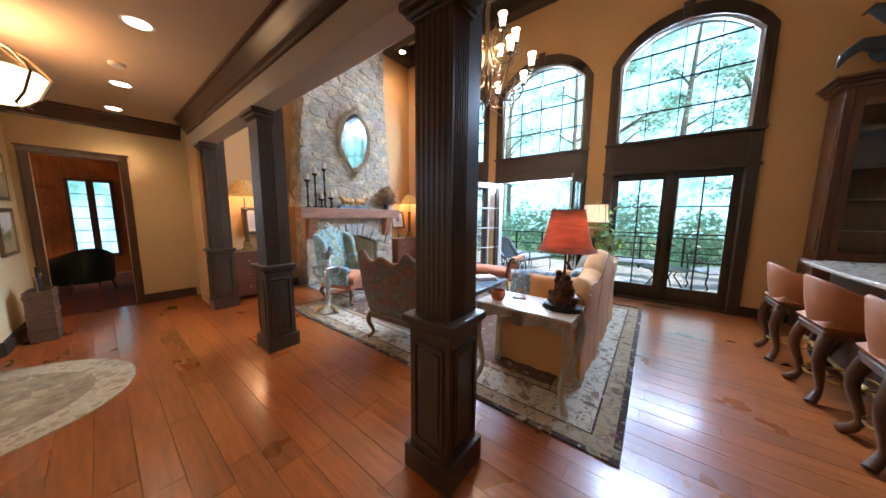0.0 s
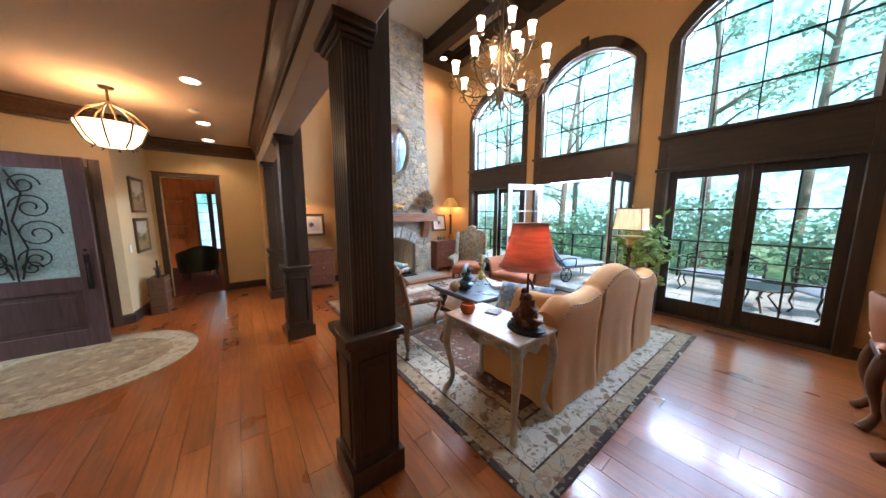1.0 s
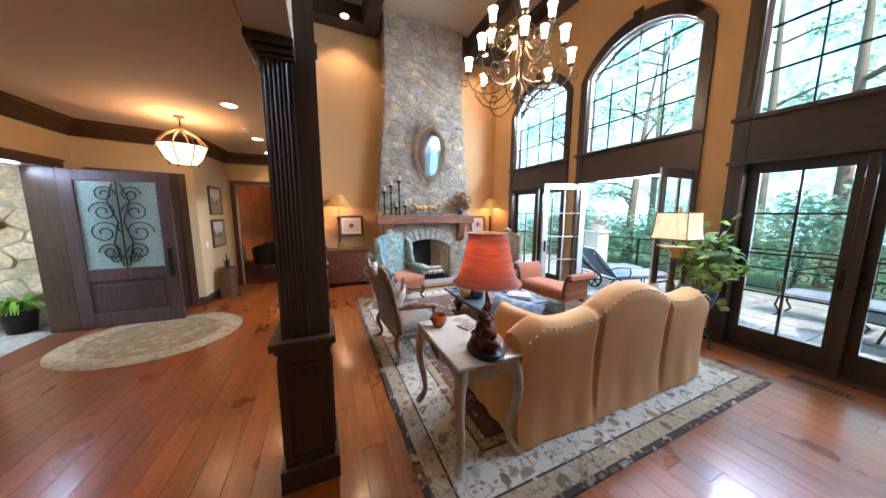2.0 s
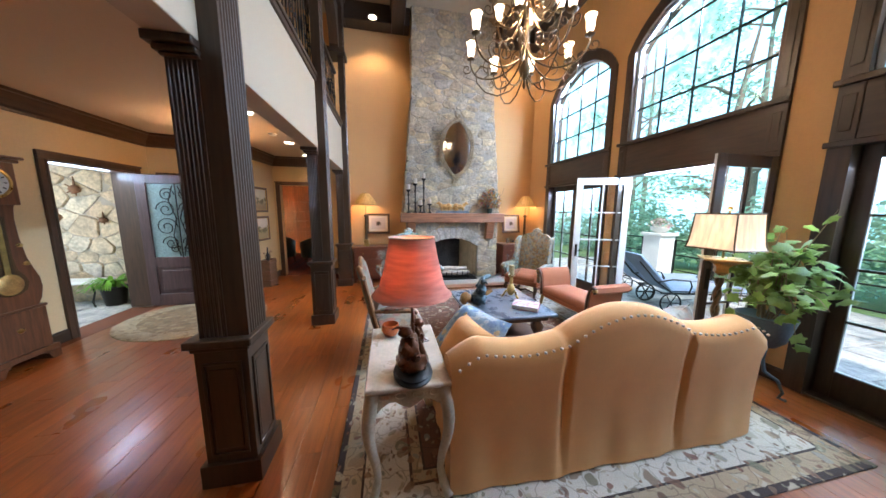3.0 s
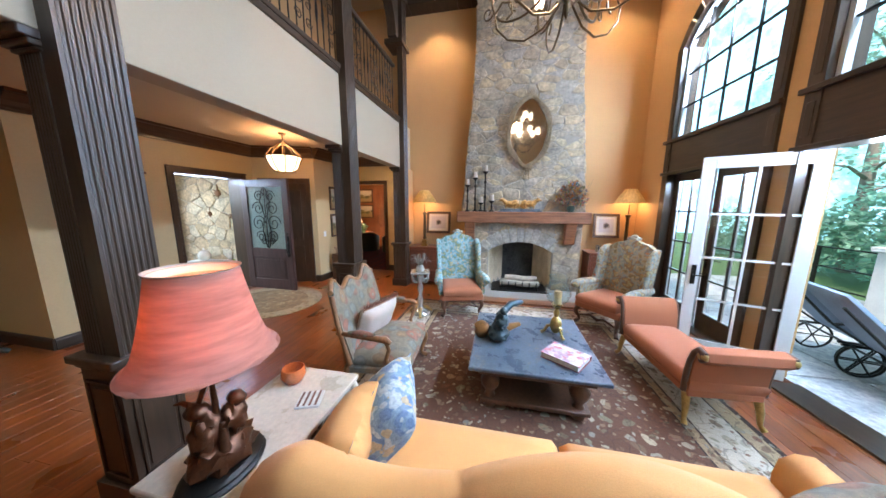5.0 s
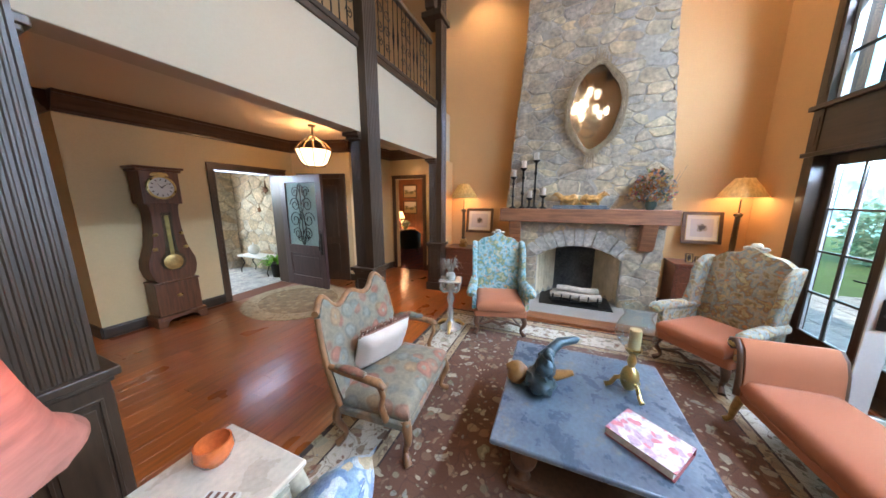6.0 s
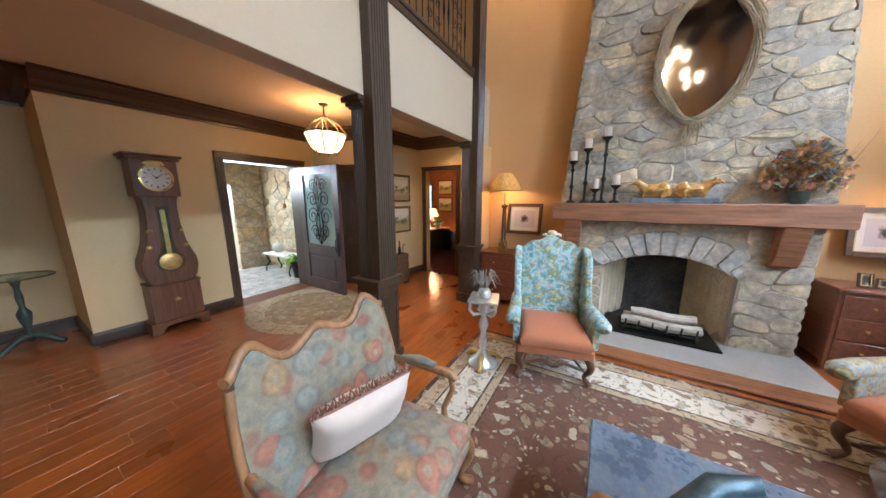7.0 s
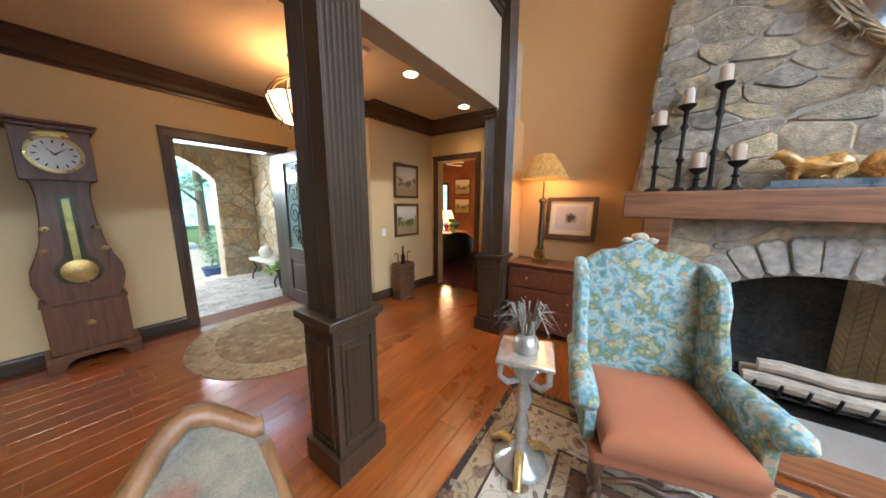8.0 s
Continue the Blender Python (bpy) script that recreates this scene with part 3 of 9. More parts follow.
for num, (x0, x1, g0, g1) in enumerate(UNITS, 1):
    y0, y1 = WIN - 0.035, WIN + 0.22
    win = tagged(thing("window_%d" % num, "tall arched window in dark wood casing", "window"), kind="structure")
    bm = bmesh.new()
    slim = 0.08 if num == 2 else 0.0
    box(bm, x0, y0, 0, g0 - slim, y1, 2.31)
    box(bm, g1 + slim, y0, 0, x1, y1, 2.31)
    box(bm, x0, y0, 2.31, g0, y1, SPRING)
    box(bm, g1, y0, 2.31, x1, y1, SPRING)
    outer, inner = segment(x0, x1, SPRING, 0.62), segment(g0, g1, SPRING, 0.43)
    for a, b, c, d in zip(outer, outer[1:], inner[1:], inner):
        prism(bm, [a, b, c, d], y0, y1)
    bmesh.ops.remove_doubles(bm, verts=bm.verts, dist=0.0005)
    part("window_frame", bm, M["darkwood"], win, "dark stained arched casing", smooth=25)
    bm = bmesh.new()
    mx = (x0 + x1) / 2
    prism(bm, [(mx - 0.05, SPRING + 0.42), (mx + 0.05, SPRING + 0.42), (mx + 0.075, SPRING + 0.68), (mx - 0.075, SPRING + 0.68)], y0 - 0.03, y0)
    part("keystone", bm, M["darkwood"], win, bevel=0.004)
    bm = bmesh.new()
    box(bm, g0, y0 + 0.01, 2.30, g1, y1, 2.82)
    part("panel", bm, M["darkwood_x"], win)
    for z, out, h in ((2.29, 0.03, 0.05), (2.80, 0.045, 0.05)):
        bm = bmesh.new()
        box(bm, x0 - 0.02, y0 - out, z, x1 + 0.02, y0, z + h)
        part("window_sill", bm, M["darkwood_x"], win, bevel=0.006)
    for k in range(2):
        a, b = (x0 + 0.035, g0 - 0.03) if k == 0 else (g1 + 0.03, x1 - 0.035)
        for z0, z1 in ((2.42, 2.72), (2.95, 3.95)):
            bm = bmesh.new()
            box(bm, a, y0 - 0.008, z0, b, y0, z1)
            part("panel", bm, M["darkwood"], win, bevel=0.004)
    # pale sash and bars of the upper light
    bm = bmesh.new()
    ys = WIN + 0.03
    box(bm, g0, ys, 2.85, g0 + 0.045, ys + 0.06, SPRING)
    box(bm, g1 - 0.045, ys, 2.85, g1, ys + 0.06, SPRING)
    box(bm, g0, ys, 2.82, g1, ys + 0.06, 2.865)
    inn2 = segment(g0 + 0.045, g1 - 0.045, SPRING, 0.40)
    for a, b, c, d in zip(inner, inner[1:], inn2[1:], inn2):
        prism(bm, [a, b, c, d], ys, ys + 0.06)
    part("sash", bm, M["sash"], win, "pale painted sash")
    rise = 0.40
    half = (g1 - g0 - 0.09) / 2
    rad = (half * half + rise * rise) / (2 * rise)
    def top_at(x):
        return SPRING + rise - rad + math.sqrt(max(0, rad * rad - (x - (g0 + g1) / 2) ** 2))
    for k in range(1, 4):
        x = g0 + (g1 - g0) * k / 4
        bm = bmesh.new()
        box(bm, x - 0.0065, ys + 0.015, 2.865, x + 0.0065, ys + 0.045, top_at(x))
        part("muntin", bm, M["iron"], win)
    for k in range(1, 4):
        z = 2.85 + 0.475 * k
        bm = bmesh.new()
        box(bm, g0 + 0.045, ys + 0.012, z - 0.009, g1 - 0.045, ys + 0.048, z + 0.009)
        part("muntin", bm, M["iron"], win)
    bm = bmesh.new()
    prism(bm, inn2 + [(g1 - 0.045, 2.865), (g0 + 0.045, 2.865)], ys + 0.028, ys + 0.032)
    gl = part("pane", bm, M["glass"], win)
    gl.visible_shadow = False
    # threshold
    bm = bmesh.new()
    box(bm, g0, WIN - 0.02, -0.01, g1, WIN + 0.28, 0.02)
    part("threshold", bm, M["darkwood_x"], win, bevel=0.004)
    w = (g1 - g0) / 2
    if num != 2:
        d = tagged(thing("door_%d" % num, "closed dark French door leaf with glass panes", "door", pose(g0, WIN + 0.12, 0)), kind="structure")
        leaf(d, w - 0.002, 2.30, M["darkwood"], M["white"])
        d = tagged(thing("door_%d" % (num + 3), "closed dark French door leaf with glass panes", "door", pose(g1, WIN + 0.168, 0, 0, 0, 180)), kind="structure")
        leaf(d, w - 0.002, 2.30, M["white"], M["darkwood"])
        bm = bmesh.new()
        box(bm, mx - 0.035, WIN + 0.06, 0.02, mx + 0.035, WIN + 0.094, 2.30)
        part("astragal", bm, M["darkwood"], win, bevel=0.004)
    else:
        d = tagged(thing("door_2", "French door leaf swung inward, white outer face showing", "door", pose(g0 - 0.03, WIN + 0.17, 0, 0, 0, -113)), kind="structure")
        leaf(d, w - 0.002, 2.30, M["darkwood"], M["white"])
        d = tagged(thing("door_5", "French door leaf swung inward into the room", "door", pose(g1 + 0.03, WIN + 0.17, 0, 0, 0, 270.5)), kind="structure")
        leaf(d, w - 0.002, 2.30, M["white"], M["darkwood"])

# ---- entry door, closet door, library doorway ----
M["entrydoor"] = wood("mahogany_entry_wood", (0.085, 0.045, 0.042), "z", 0.35, 0.6, 0.1)
M["seeded"] = shade_cloth("seeded_glass", (0.46, 0.60, 0.57), 0, 0.12, (40, 40, 40))
M["casing"] = wood("brown_casing_wood", (0.070, 0.035, 0.018), "z", 0.35, 0.6, 0.1)


def casing(name, x0, x1, h, w, m, label, depth=0.035):
    """Trim round a doorway in a wall whose face is y = 0 and looks to +y."""
    th = tagged(thing(name, label, "trim", m), kind="structure")
    for a, b, z0, z1 in ((x0 - w, x0, 0, h), (x1, x1 + w, 0, h), (x0 - w, x1 + w, h, h + w)):
        bm = bmesh.new()
        box(bm, a, 0, z0, b, depth, z1)
        if z0:
            box(bm, a - 0.015, depth, z1 - 0.03, b + 0.015, depth + 0.012, z1)
        else:
            box(bm, a + w * 0.15, depth, z0, a + w * 0.4, depth + 0.008, z1)
        part("casing", bm, M["casing"], th, bevel=0.004)
    return th


casing("door_casing_1", -4.32, -3.12, 2.31, 0.1, pose(0, -1.28, 0), "dark brown casing of the entry doorway")
bm = bmesh.new()
box(bm, -4.32, -1.58, 0, -4.30, -1.28, 2.31)
box(bm, -3.14, -1.58, 0, -3.12, -1.28, 2.31)
box(bm, -4.30, -1.58, 2.29, -3.14, -1.28, 2.31)
built("door_jamb", bm, M["casing"], "dark brown jamb of the entry doorway", "trim")

def spiral(cx, cz, r, turns, start, flip=1, n=22):
    out = []
    for k in range(n + 1):
        u = k / n
        a = start + flip * turns * 2 * math.pi * u
        rr = r * (1 - 0.8 * u)
        out.append((cx + rr * math.cos(a), cz + rr * math.sin(a)))
    return out


ent = tagged(thing("door_6", "open mahogany entry door with iron scrollwork over seeded glass", "door", pose(-4.30, -1.26, 0, 0, 0, 88)), kind="structure")
bm = bmesh.new()
W, H = 1.16, 2.28
for a in ((0, -0.028, 0.01, 0.15, 0.028, H), (W - 0.15, -0.028, 0.01, W, 0.028, H), (0.15, -0.028, H - 0.15, W - 0.15, 0.028, H), (0.15, -0.028, 0.70, W - 0.15, 0.028, 0.88), (0.15, -0.028, 0.01, W - 0.15, 0.028, 0.22)):
    box(bm, *a)
part("frame", bm, M["entrydoor"], ent, bevel=0.005)
bm = bmesh.new()
box(bm, 0.15, -0.012, 0.22, W - 0.15, 0.012, 0.70)
box(bm, 0.22, -0.020, 0.28, W - 0.22, 0.020, 0.64)
part("panel", bm, M["entrydoor"], ent, bevel=0.006)
bm = bmesh.new()
box(bm, 0.15, -0.004, 0.88, W - 0.15, 0.004, H - 0.15)
part("pane", bm, M["seeded"], ent, "seeded green-tinted glass").visible_shadow = False
bm = bmesh.new()
for side in (-1, 1):
    mx = W / 2
    for cz, r, st, fl in ((1.95, 0.12, 0, 1), (1.70, 0.15, math.pi, -1), (1.40, 0.17, 0, 1), (1.12, 0.13, math.pi, -1), (1.02, 0.08, 0, 1)):
        tube(bm, [(mx + side * (0.02 + r + (x - 0)), -0.022, z) for x, z in [(p[0], p[1]) for p in spiral(0, cz, r, 1.6, st if side > 0 else math.pi - st, fl * side)]], 0.008, 5)
    tube(bm, [(mx + side * 0.03, -0.022, 0.9), (mx + side * 0.10, -0.022, 1.25), (mx + side * 0.03, -0.022, 1.55), (mx + side * 0.12, -0.022, 1.85), (mx + side * 0.04, -0.022, 2.1)], 0.009, 5)
tube(bm, [(W / 2, -0.022, 0.88), (W / 2, -0.022, 2.13)], 0.009, 5)
part("scrollwork", bm, M["iron"], ent, "black wrought-iron scrolls", smooth=60)
bm = bmesh.new()
box(bm, W - 0.10, -0.04, 0.72, W - 0.05, -0.028, 1.15)
tube(bm, [(W - 0.075, -0.035, 0.78), (W - 0.075, -0.085, 0.82), (W - 0.075, -0.085, 1.0), (W - 0.075, -0.035, 1.04)], 0.012)
ball(bm, (W - 0.075, -0.045, 1.2), 0.02, 1)
part("door_handle", bm, M["iron"], ent, "black iron grip handle")

clo = tagged(thing("door_7", "closed dark brown panelled closet door beside the entry", "door", Matrix.Translation((-4.97, -0.15, 0)) @ pose(0, 0, 0, 0, 0, -72.8)), kind="structure")
bm = bmesh.new()
box(bm, 0.10, 0.002, 0.01, 0.98, 0.03, 2.25)
part("slab", bm, M["casing"], clo, bevel=0.003)
for z0, z1 in ((0.2, 0.85), (1.0, 2.1)):
    for a in (0.2, 0.58):
        bm = bmesh.new()
        box(bm, a, 0.03, z0, a + 0.3, 0.04, z1)
        part("panel", bm, M["casing"], clo, bevel=0.008)
bm = bmesh.new()
box(bm, 0.0, 0.002, 0, 0.10, 0.05, 2.35)
box(bm, 0.98, 0.002, 0, 1.08, 0.05, 2.35)
box(bm, 0.10, 0.002, 2.25, 0.98, 0.05, 2.35)
part("casing", bm, M["casing"], clo, bevel=0.006)

casing("door_casing_2", 0.20, 0.98, 2.32, 0.09, Matrix.Translation((-6.4, 0, 0)) @ Matrix(((0, 1, 0, 0), (1, 0, 0, 0), (0, 0, 1, 0), (0, 0, 0, 1))), "dark brown casing of the library doorway")

# ---- balcony balustrade ----
bm = bmesh.new()
box(bm, -5.1, 1.74, 3.50, 4.2, 1.96, 3.55)
box(bm, -5.1, 1.90, 3.44, 4.2, 1.945, 3.50)
built("balcony_trim", bm, M["darkwood_x"], "dark wood nosing along the balcony edge", "trim", 0.006)
bal = thing("balustrade", "black wrought-iron balcony railing with scrolls and wood handrail", "railing", pose(0, 1.84, 3.55))
bm = bmesh.new()
box(bm, -5.08, -0.035, 0.92, 2.0, 0.035, 0.98)
part("handrail", bm, M["darkwood_x"], bal, bevel=0.012)
bm = bmesh.new()
box(bm, -5.08, -0.012, 0.07, 2.0, 0.012, 0.09)
part("bottom_rail", bm, M["iron"], bal)
x, k = -5.0, 0
while x < 0.9:
    bm = bmesh.new()
    if k % 5 == 2:
        for s in (-1, 1):
            for cz, r, st in ((0.24, 0.06, 0), (0.42, 0.07, math.pi), (0.62, 0.07, 0), (0.80, 0.05, math.pi)):
                tube(bm, [(x + s * (0.012 + 0.07 + px), 0, pz) for px, pz in spiral(0, cz, r, 1.4, st, s, 14)], 0.006, 4)
        tube(bm, [(x, 0, 0.0), (x, 0, 0.93)], 0.008, 5)
        part("scroll_panel", bm, M["iron"], bal, smooth=60)
    elif k % 5 in (1, 3):
        tube(bm, [(x, 0, 0.0), (x, 0, 0.93)], 0.007, 5)
        part("baluster", bm, M["iron"], bal, smooth=60)
    else:
        tube(bm, [(x, 0, 0.0), (x, 0, 0.3), (x, 0, 0.45), (x, 0, 0.6), (x, 0, 0.93)], [0.008, 0.008, 0.018, 0.008, 0.008], 6)
        part("baluster", bm, M["iron"], bal, smooth=60)
    x += 0.115
    k += 1
bm = bmesh.new()
prism(bm, [(-5.10, 4.95), (-5.10, 5.78), (-4.2, 5.78)] + [(-4.25, 5.74)] + [(-4.96 + 0.72 * (1 - math.cos(a)), 4.98 + 0.70 * math.sin(a)) for a in (1.45, 1.2, 0.95, 0.7, 0.45, 0.2, 0.0)], 1.78, 1.95)
box(bm, -5.42, 1.70, 4.86, -4.98, 2.06, 4.95)
built("arch_brace", bm, M["darkwood"], "dark curved timber brace above the landing post", "beam", 0.006)

# ---- stone laying ----
def clip_poly(poly, a, b, c):
    """Keeps the part of a convex polygon where a x + b y <= c."""
    out = []
    for p, q in zip(poly, poly[1:] + poly[:1]):
        dp, dq = a * p[0] + b * p[1] - c, a * q[0] + b * q[1] - c
        if dp <= 0:
            out.append(p)
        if dp * dq < 0:
            u = dp / (dp - dq)
            out.append((p[0] + (q[0] - p[0]) * u, p[1] + (q[1] - p[1]) * u))
    return out


def cells(outline, count, rng, squash=1.5, gap=0.005, spread=0.5):
    """Irregular convex stones that fill a convex outline, wider than high."""
    xs, ys = [p[0] for p in outline], [p[1] for p in outline]
    x0, x1, y0, y1 = min(xs), max(xs), min(ys), max(ys)
    area = (x1 - x0) * (y1 - y0)
    dist = math.sqrt(area / count * squash) * 0.72
    seeds, tries = [], 0
    while len(seeds) < count and tries < count * 60:
        tries += 1
        p = (rng.uniform(x0, x1), rng.uniform(y0, y1))
        k = rng.uniform(1 - spread, 1 + spread * 0.6)
        if all(((p[0] - q[0]) ** 2 + ((p[1] - q[1]) * squash) ** 2) > (dist * (k + w) / 2) ** 2 for *q, w in seeds):
            seeds.append((p[0], p[1], k))
    out = []
    for i, (px, py, w) in enumerate(seeds):
        poly = list(outline)
        for j, (qx, qy, v) in enumerate(seeds):
            if i == j or abs(qx - px) > 1.3 or abs(qy - py) > 1.1:
                continue
            ax, ay = qx - px, (qy - py) * squash * squash
            c = (qx * qx - px * px + squash * squash * (qy * qy - py * py)) / 2 - (v * v - w * w) * dist * dist * 0.12
            ln = math.hypot(ax, ay)
            poly = clip_poly(poly, ax, ay, c - gap * ln)
            if len(poly) < 3:
                break
        if len(poly) >= 3:
            a = sum(p[0] * q[1] - q[0] * p[1] for p, q in zip(poly, poly[1:] + poly[:1])) / 2
            if abs(a) > 0.0025:
                out.append(poly if a > 0 else poly[::-1])
    return out


def stone_mesh(poly, rng, depth, place):
    """One stone: a prism with a worn rim; place maps (u, v, out) into space."""
    cx, cy = sum(p[0] for p in poly) / len(poly), sum(p[1] for p in poly) / len(poly)
    # soften the corners
    rnd = []
    for p0, p, p2 in zip(poly[-1:] + poly[:-1], poly, poly[1:] + poly[:1]):
        for q in (p0, p2):
            L = math.hypot(q[0] - p[0], q[1] - p[1])
            k = min(0.3, 0.03 / max(L, 1e-6))
            rnd.append((p[0] + (q[0] - p[0]) * k, p[1] + (q[1] - p[1]) * k))
    d = depth * rng.uniform(0.55, 1.3)
    tilt = (rng.uniform(-0.05, 0.05), rng.uniform(-0.05, 0.05))
    bm = bmesh.new()
    rings = []
    for k, (s, o) in enumerate(((1.0, -0.01), (1.0, d * 0.55), (0.90, d))):
        rings.append([bm.verts.new(place(cx + (x - cx) * s, cy + (y - cy) * s, o + (tilt[0] * (x - cx) + tilt[1] * (y - cy) if k == 2 else 0) + (rng.uniform(-0.004, 0.004) if k else 0))) for x, y in rnd])
    n = len(rnd)
    for p, q in zip(rings, rings[1:]):
        for i in range(n):
            bm.faces.new((p[i], p[(i + 1) % n], q[(i + 1) % n], q[i]))
    top = bm.verts.new(place(cx, cy, d * 1.08))
    for i in range(n):
        bm.faces.new((rings[-1][i], rings[-1][(i + 1) % n], top))
    return bm


def stone_material(name, tones, rough=0.78):
    m, n, l, p = nodes_of(name)
    v = coords(n, l)
    oi = n.new("ShaderNodeObjectInfo")
    geo = n.new("ShaderNodeNewGeometry")
    add = n.new("ShaderNodeMath")
    add.operation = "ADD"
    l.new(oi.outputs["Random"], add.inputs[0])
    l.new(geo.outputs["Random Per Island"], add.inputs[1])
    fr = n.new("ShaderNodeMath")
    fr.operation = "FRACT"
    l.new(add.outputs[0], fr.inputs[0])
    k = len(tones)
    tone = ramp(n, l, fr.outputs[0], [(i / (k - 1), c) for i, c in enumerate(tones)])
    slow, mid, fast = noise_tex(n, l, v, 5, 5), noise_tex(n, l, v, 18, 4), noise_tex(n, l, v, 80, 3)
    c = blend(n, l, 1.0, tone, ramp(n, l, slow, ((0.3, (0.66, 0.68, 0.70)), (0.7, (1.22, 1.18, 1.12)))), "MULTIPLY")
    c = blend(n, l, 1.0, c, ramp(n, l, mid, ((0.3, (0.68, 0.70, 0.72)), (0.7, (1.24, 1.22, 1.18)))), "MULTIPLY")
    l.new(c, p.inputs["Base Color"])
    p.inputs["Roughness"].default_value = rough
    hb = n.new("ShaderNodeMath")
    hb.operation = "ADD"
    l.new(mid, hb.inputs[0])
    l.new(fast, hb.inputs[1])
    relief(n, l, p, hb.outputs[0], 0.8, 0.016)
    return m


M["fieldstone"] = stone_material("grey_tan_field_stone", ((0.31, 0.26, 0.21), (0.52, 0.39, 0.24), (0.38, 0.32, 0.25), (0.57, 0.44, 0.27), (0.38, 0.29, 0.20), (0.45, 0.38, 0.30), (0.34, 0.30, 0.26), (0.49, 0.35, 0.21)))
M["voussoir"] = stone_material("pale_arch_stone", ((0.40, 0.37, 0.33), (0.48, 0.43, 0.36), (0.42, 0.40, 0.38)))
M["porchstone"] = stone_material("warm_porch_stone", ((0.55, 0.44, 0.30), (0.48, 0.36, 0.24), (0.62, 0.52, 0.38), (0.50, 0.46, 0.40)))
M["mantel"] = wood("rough_oak_mantel", (0.27, 0.105, 0.045), "y", 0.55, 0.5, 0.1)
M["soot"] = surface("sooted_brick", (0.055, 0.050, 0.046), 0.9, vary=0.85, scale=3, fine=30, bump=0.3)
M["firebrick"] = surface("cream_firebrick", (0.60, 0.47, 0.31), 0.85, vary=0.3, scale=4, fine=70, bump=0.4)

# ---- chimney ----
FX = -5.35
rng = random.Random(11)
chim = thing("chimney", "tall tapered fieldstone chimney with arched firebox", "chimney")
UP = [(3.22, 1.66), (5.66, 1.66), (5.48, 3.3), (5.40, 4.6), (5.40, CEIL), (3.46, CEIL), (3.46, 4.6), (3.36, 3.3)]
bm = bmesh.new()
prism(bm, [(y * 0.99 + 0.044, z) for y, z in UP], -5.8, FX - 0.002, "x")
prism(bm, [(3.32, 0.0), (3.80, 0.0), (3.80, 0.82)] + segment(3.80, 5.10, 0.82, 0.21, 12)[1:] + [(5.10, 0.0), (5.62, 0.0), (5.62, 1.66), (3.32, 1.66)], -5.8, FX - 0.002, "x")
part("core", bm, M["mortar"], chim)
face = lambda u, v, o: (FX - 0.015 + o, u, v)
hull = [(3.22, 1.66), (5.66, 1.66), (5.44, 4.0), (5.40, CEIL), (3.46, CEIL), (3.42, 4.0)]
for poly in cells(hull, 300, rng, 1.9, 0.003, 0.85):
    part("stone", stone_mesh(poly, rng, 0.026, face), M["fieldstone"], chim, smooth=30)
for out in ([(3.31, 0.03), (3.79, 0.03), (3.79, 1.66), (3.31, 1.66)], [(5.11, 0.03), (5.63, 0.03), (5.63, 1.66), (5.11, 1.66)]):
    for poly in cells(out, 22, rng, 1.9, 0.003):
        part("stone", stone_mesh(poly, rng, 0.03, face), M["fieldstone"], chim, smooth=30)
for poly in cells([(3.80, 1.18), (5.10, 1.18), (5.10, 1.66), (3.80, 1.66)], 18, rng, 1.8, 0.003):
    part("stone", stone_mesh(poly, rng, 0.024, face), M["fieldstone"], chim, smooth=30)
inn, outr = segment(3.80, 5.10, 0.82, 0.21, 11), segment(3.58, 5.32, 0.98, 0.36, 11)
for k in range(11):
    a, b, c, d = inn[k], inn[k + 1], outr[k + 1], outr[k]
    poly = [a, d, c, b]
    cx, cz = sum(q[0] for q in poly) / 4, sum(q[1] for q in poly) / 4
    poly = [(cx + (q[0] - cx) * 0.94, cz + (q[1] - cz) * 0.97) for q in poly][::-1]
    part("arch_stone", stone_mesh(poly, rng, 0.042, face), M["voussoir"], chim, smooth=30)
# cheeks of the breast
for y_at, sgn in ((lambda z: 3.22 + (0.24 * (z - 1.66) / 2.94 if z < 4.6 else 0.24), -1), (lambda z: 5.66 - (0.26 * (z - 1.66) / 2.94 if z < 4.6 else 0.26), 1)):
    for poly in cells([(-5.79, 1.66), (-5.35, 1.66), (-5.35, CEIL), (-5.79, CEIL)], 30, rng, 1.3):
        part("stone", stone_mesh(poly, rng, 0.03, lambda u, v, o: (u, y_at(v) + sgn * (o - 0.012), v)), M["fieldstone"], chim, smooth=30)
for yy, sgn in ((3.32, -1), (5.62, 1)):
    for poly in cells([(-5.79, 0.03), (-5.36, 0.03), (-5.36, 1.66), (-5.79, 1.66)], 11, rng, 1.3):
        part("stone", stone_mesh(poly, rng, 0.025, lambda u, v, o: (u, yy + sgn * (o - 0.012), v)), M["fieldstone"], chim, smooth=30)

# firebox: splayed herringbone cheeks, sooted back
box_th = thing("firebox", "sooted firebox lined with cream herringbone brick", "fireplace")
bm = bmesh.new()
prism(bm, [(-6.02, 4.10), (-6.02, 4.80), (-6.06, 4.80), (-6.06, 4.10)], 0.028, 1.25, "z")
part("back", bm, M["soot"], box_th)
bm = bmesh.new()
prism(bm, [(-5.37, 3.60), (-5.37, 5.30), (-6.06, 5.30), (-6.06, 3.60)], 1.22, 1.28, "z")
part("throat", bm, M["soot"], box_th)
bm = bmesh.new()
prism(bm, [(-5.37, 3.70), (-5.37, 5.20), (-6.06, 5.20), (-6.06, 3.70)], -0.05, 0.028, "z")
part("floor_slab", bm, M["soot"], box_th)


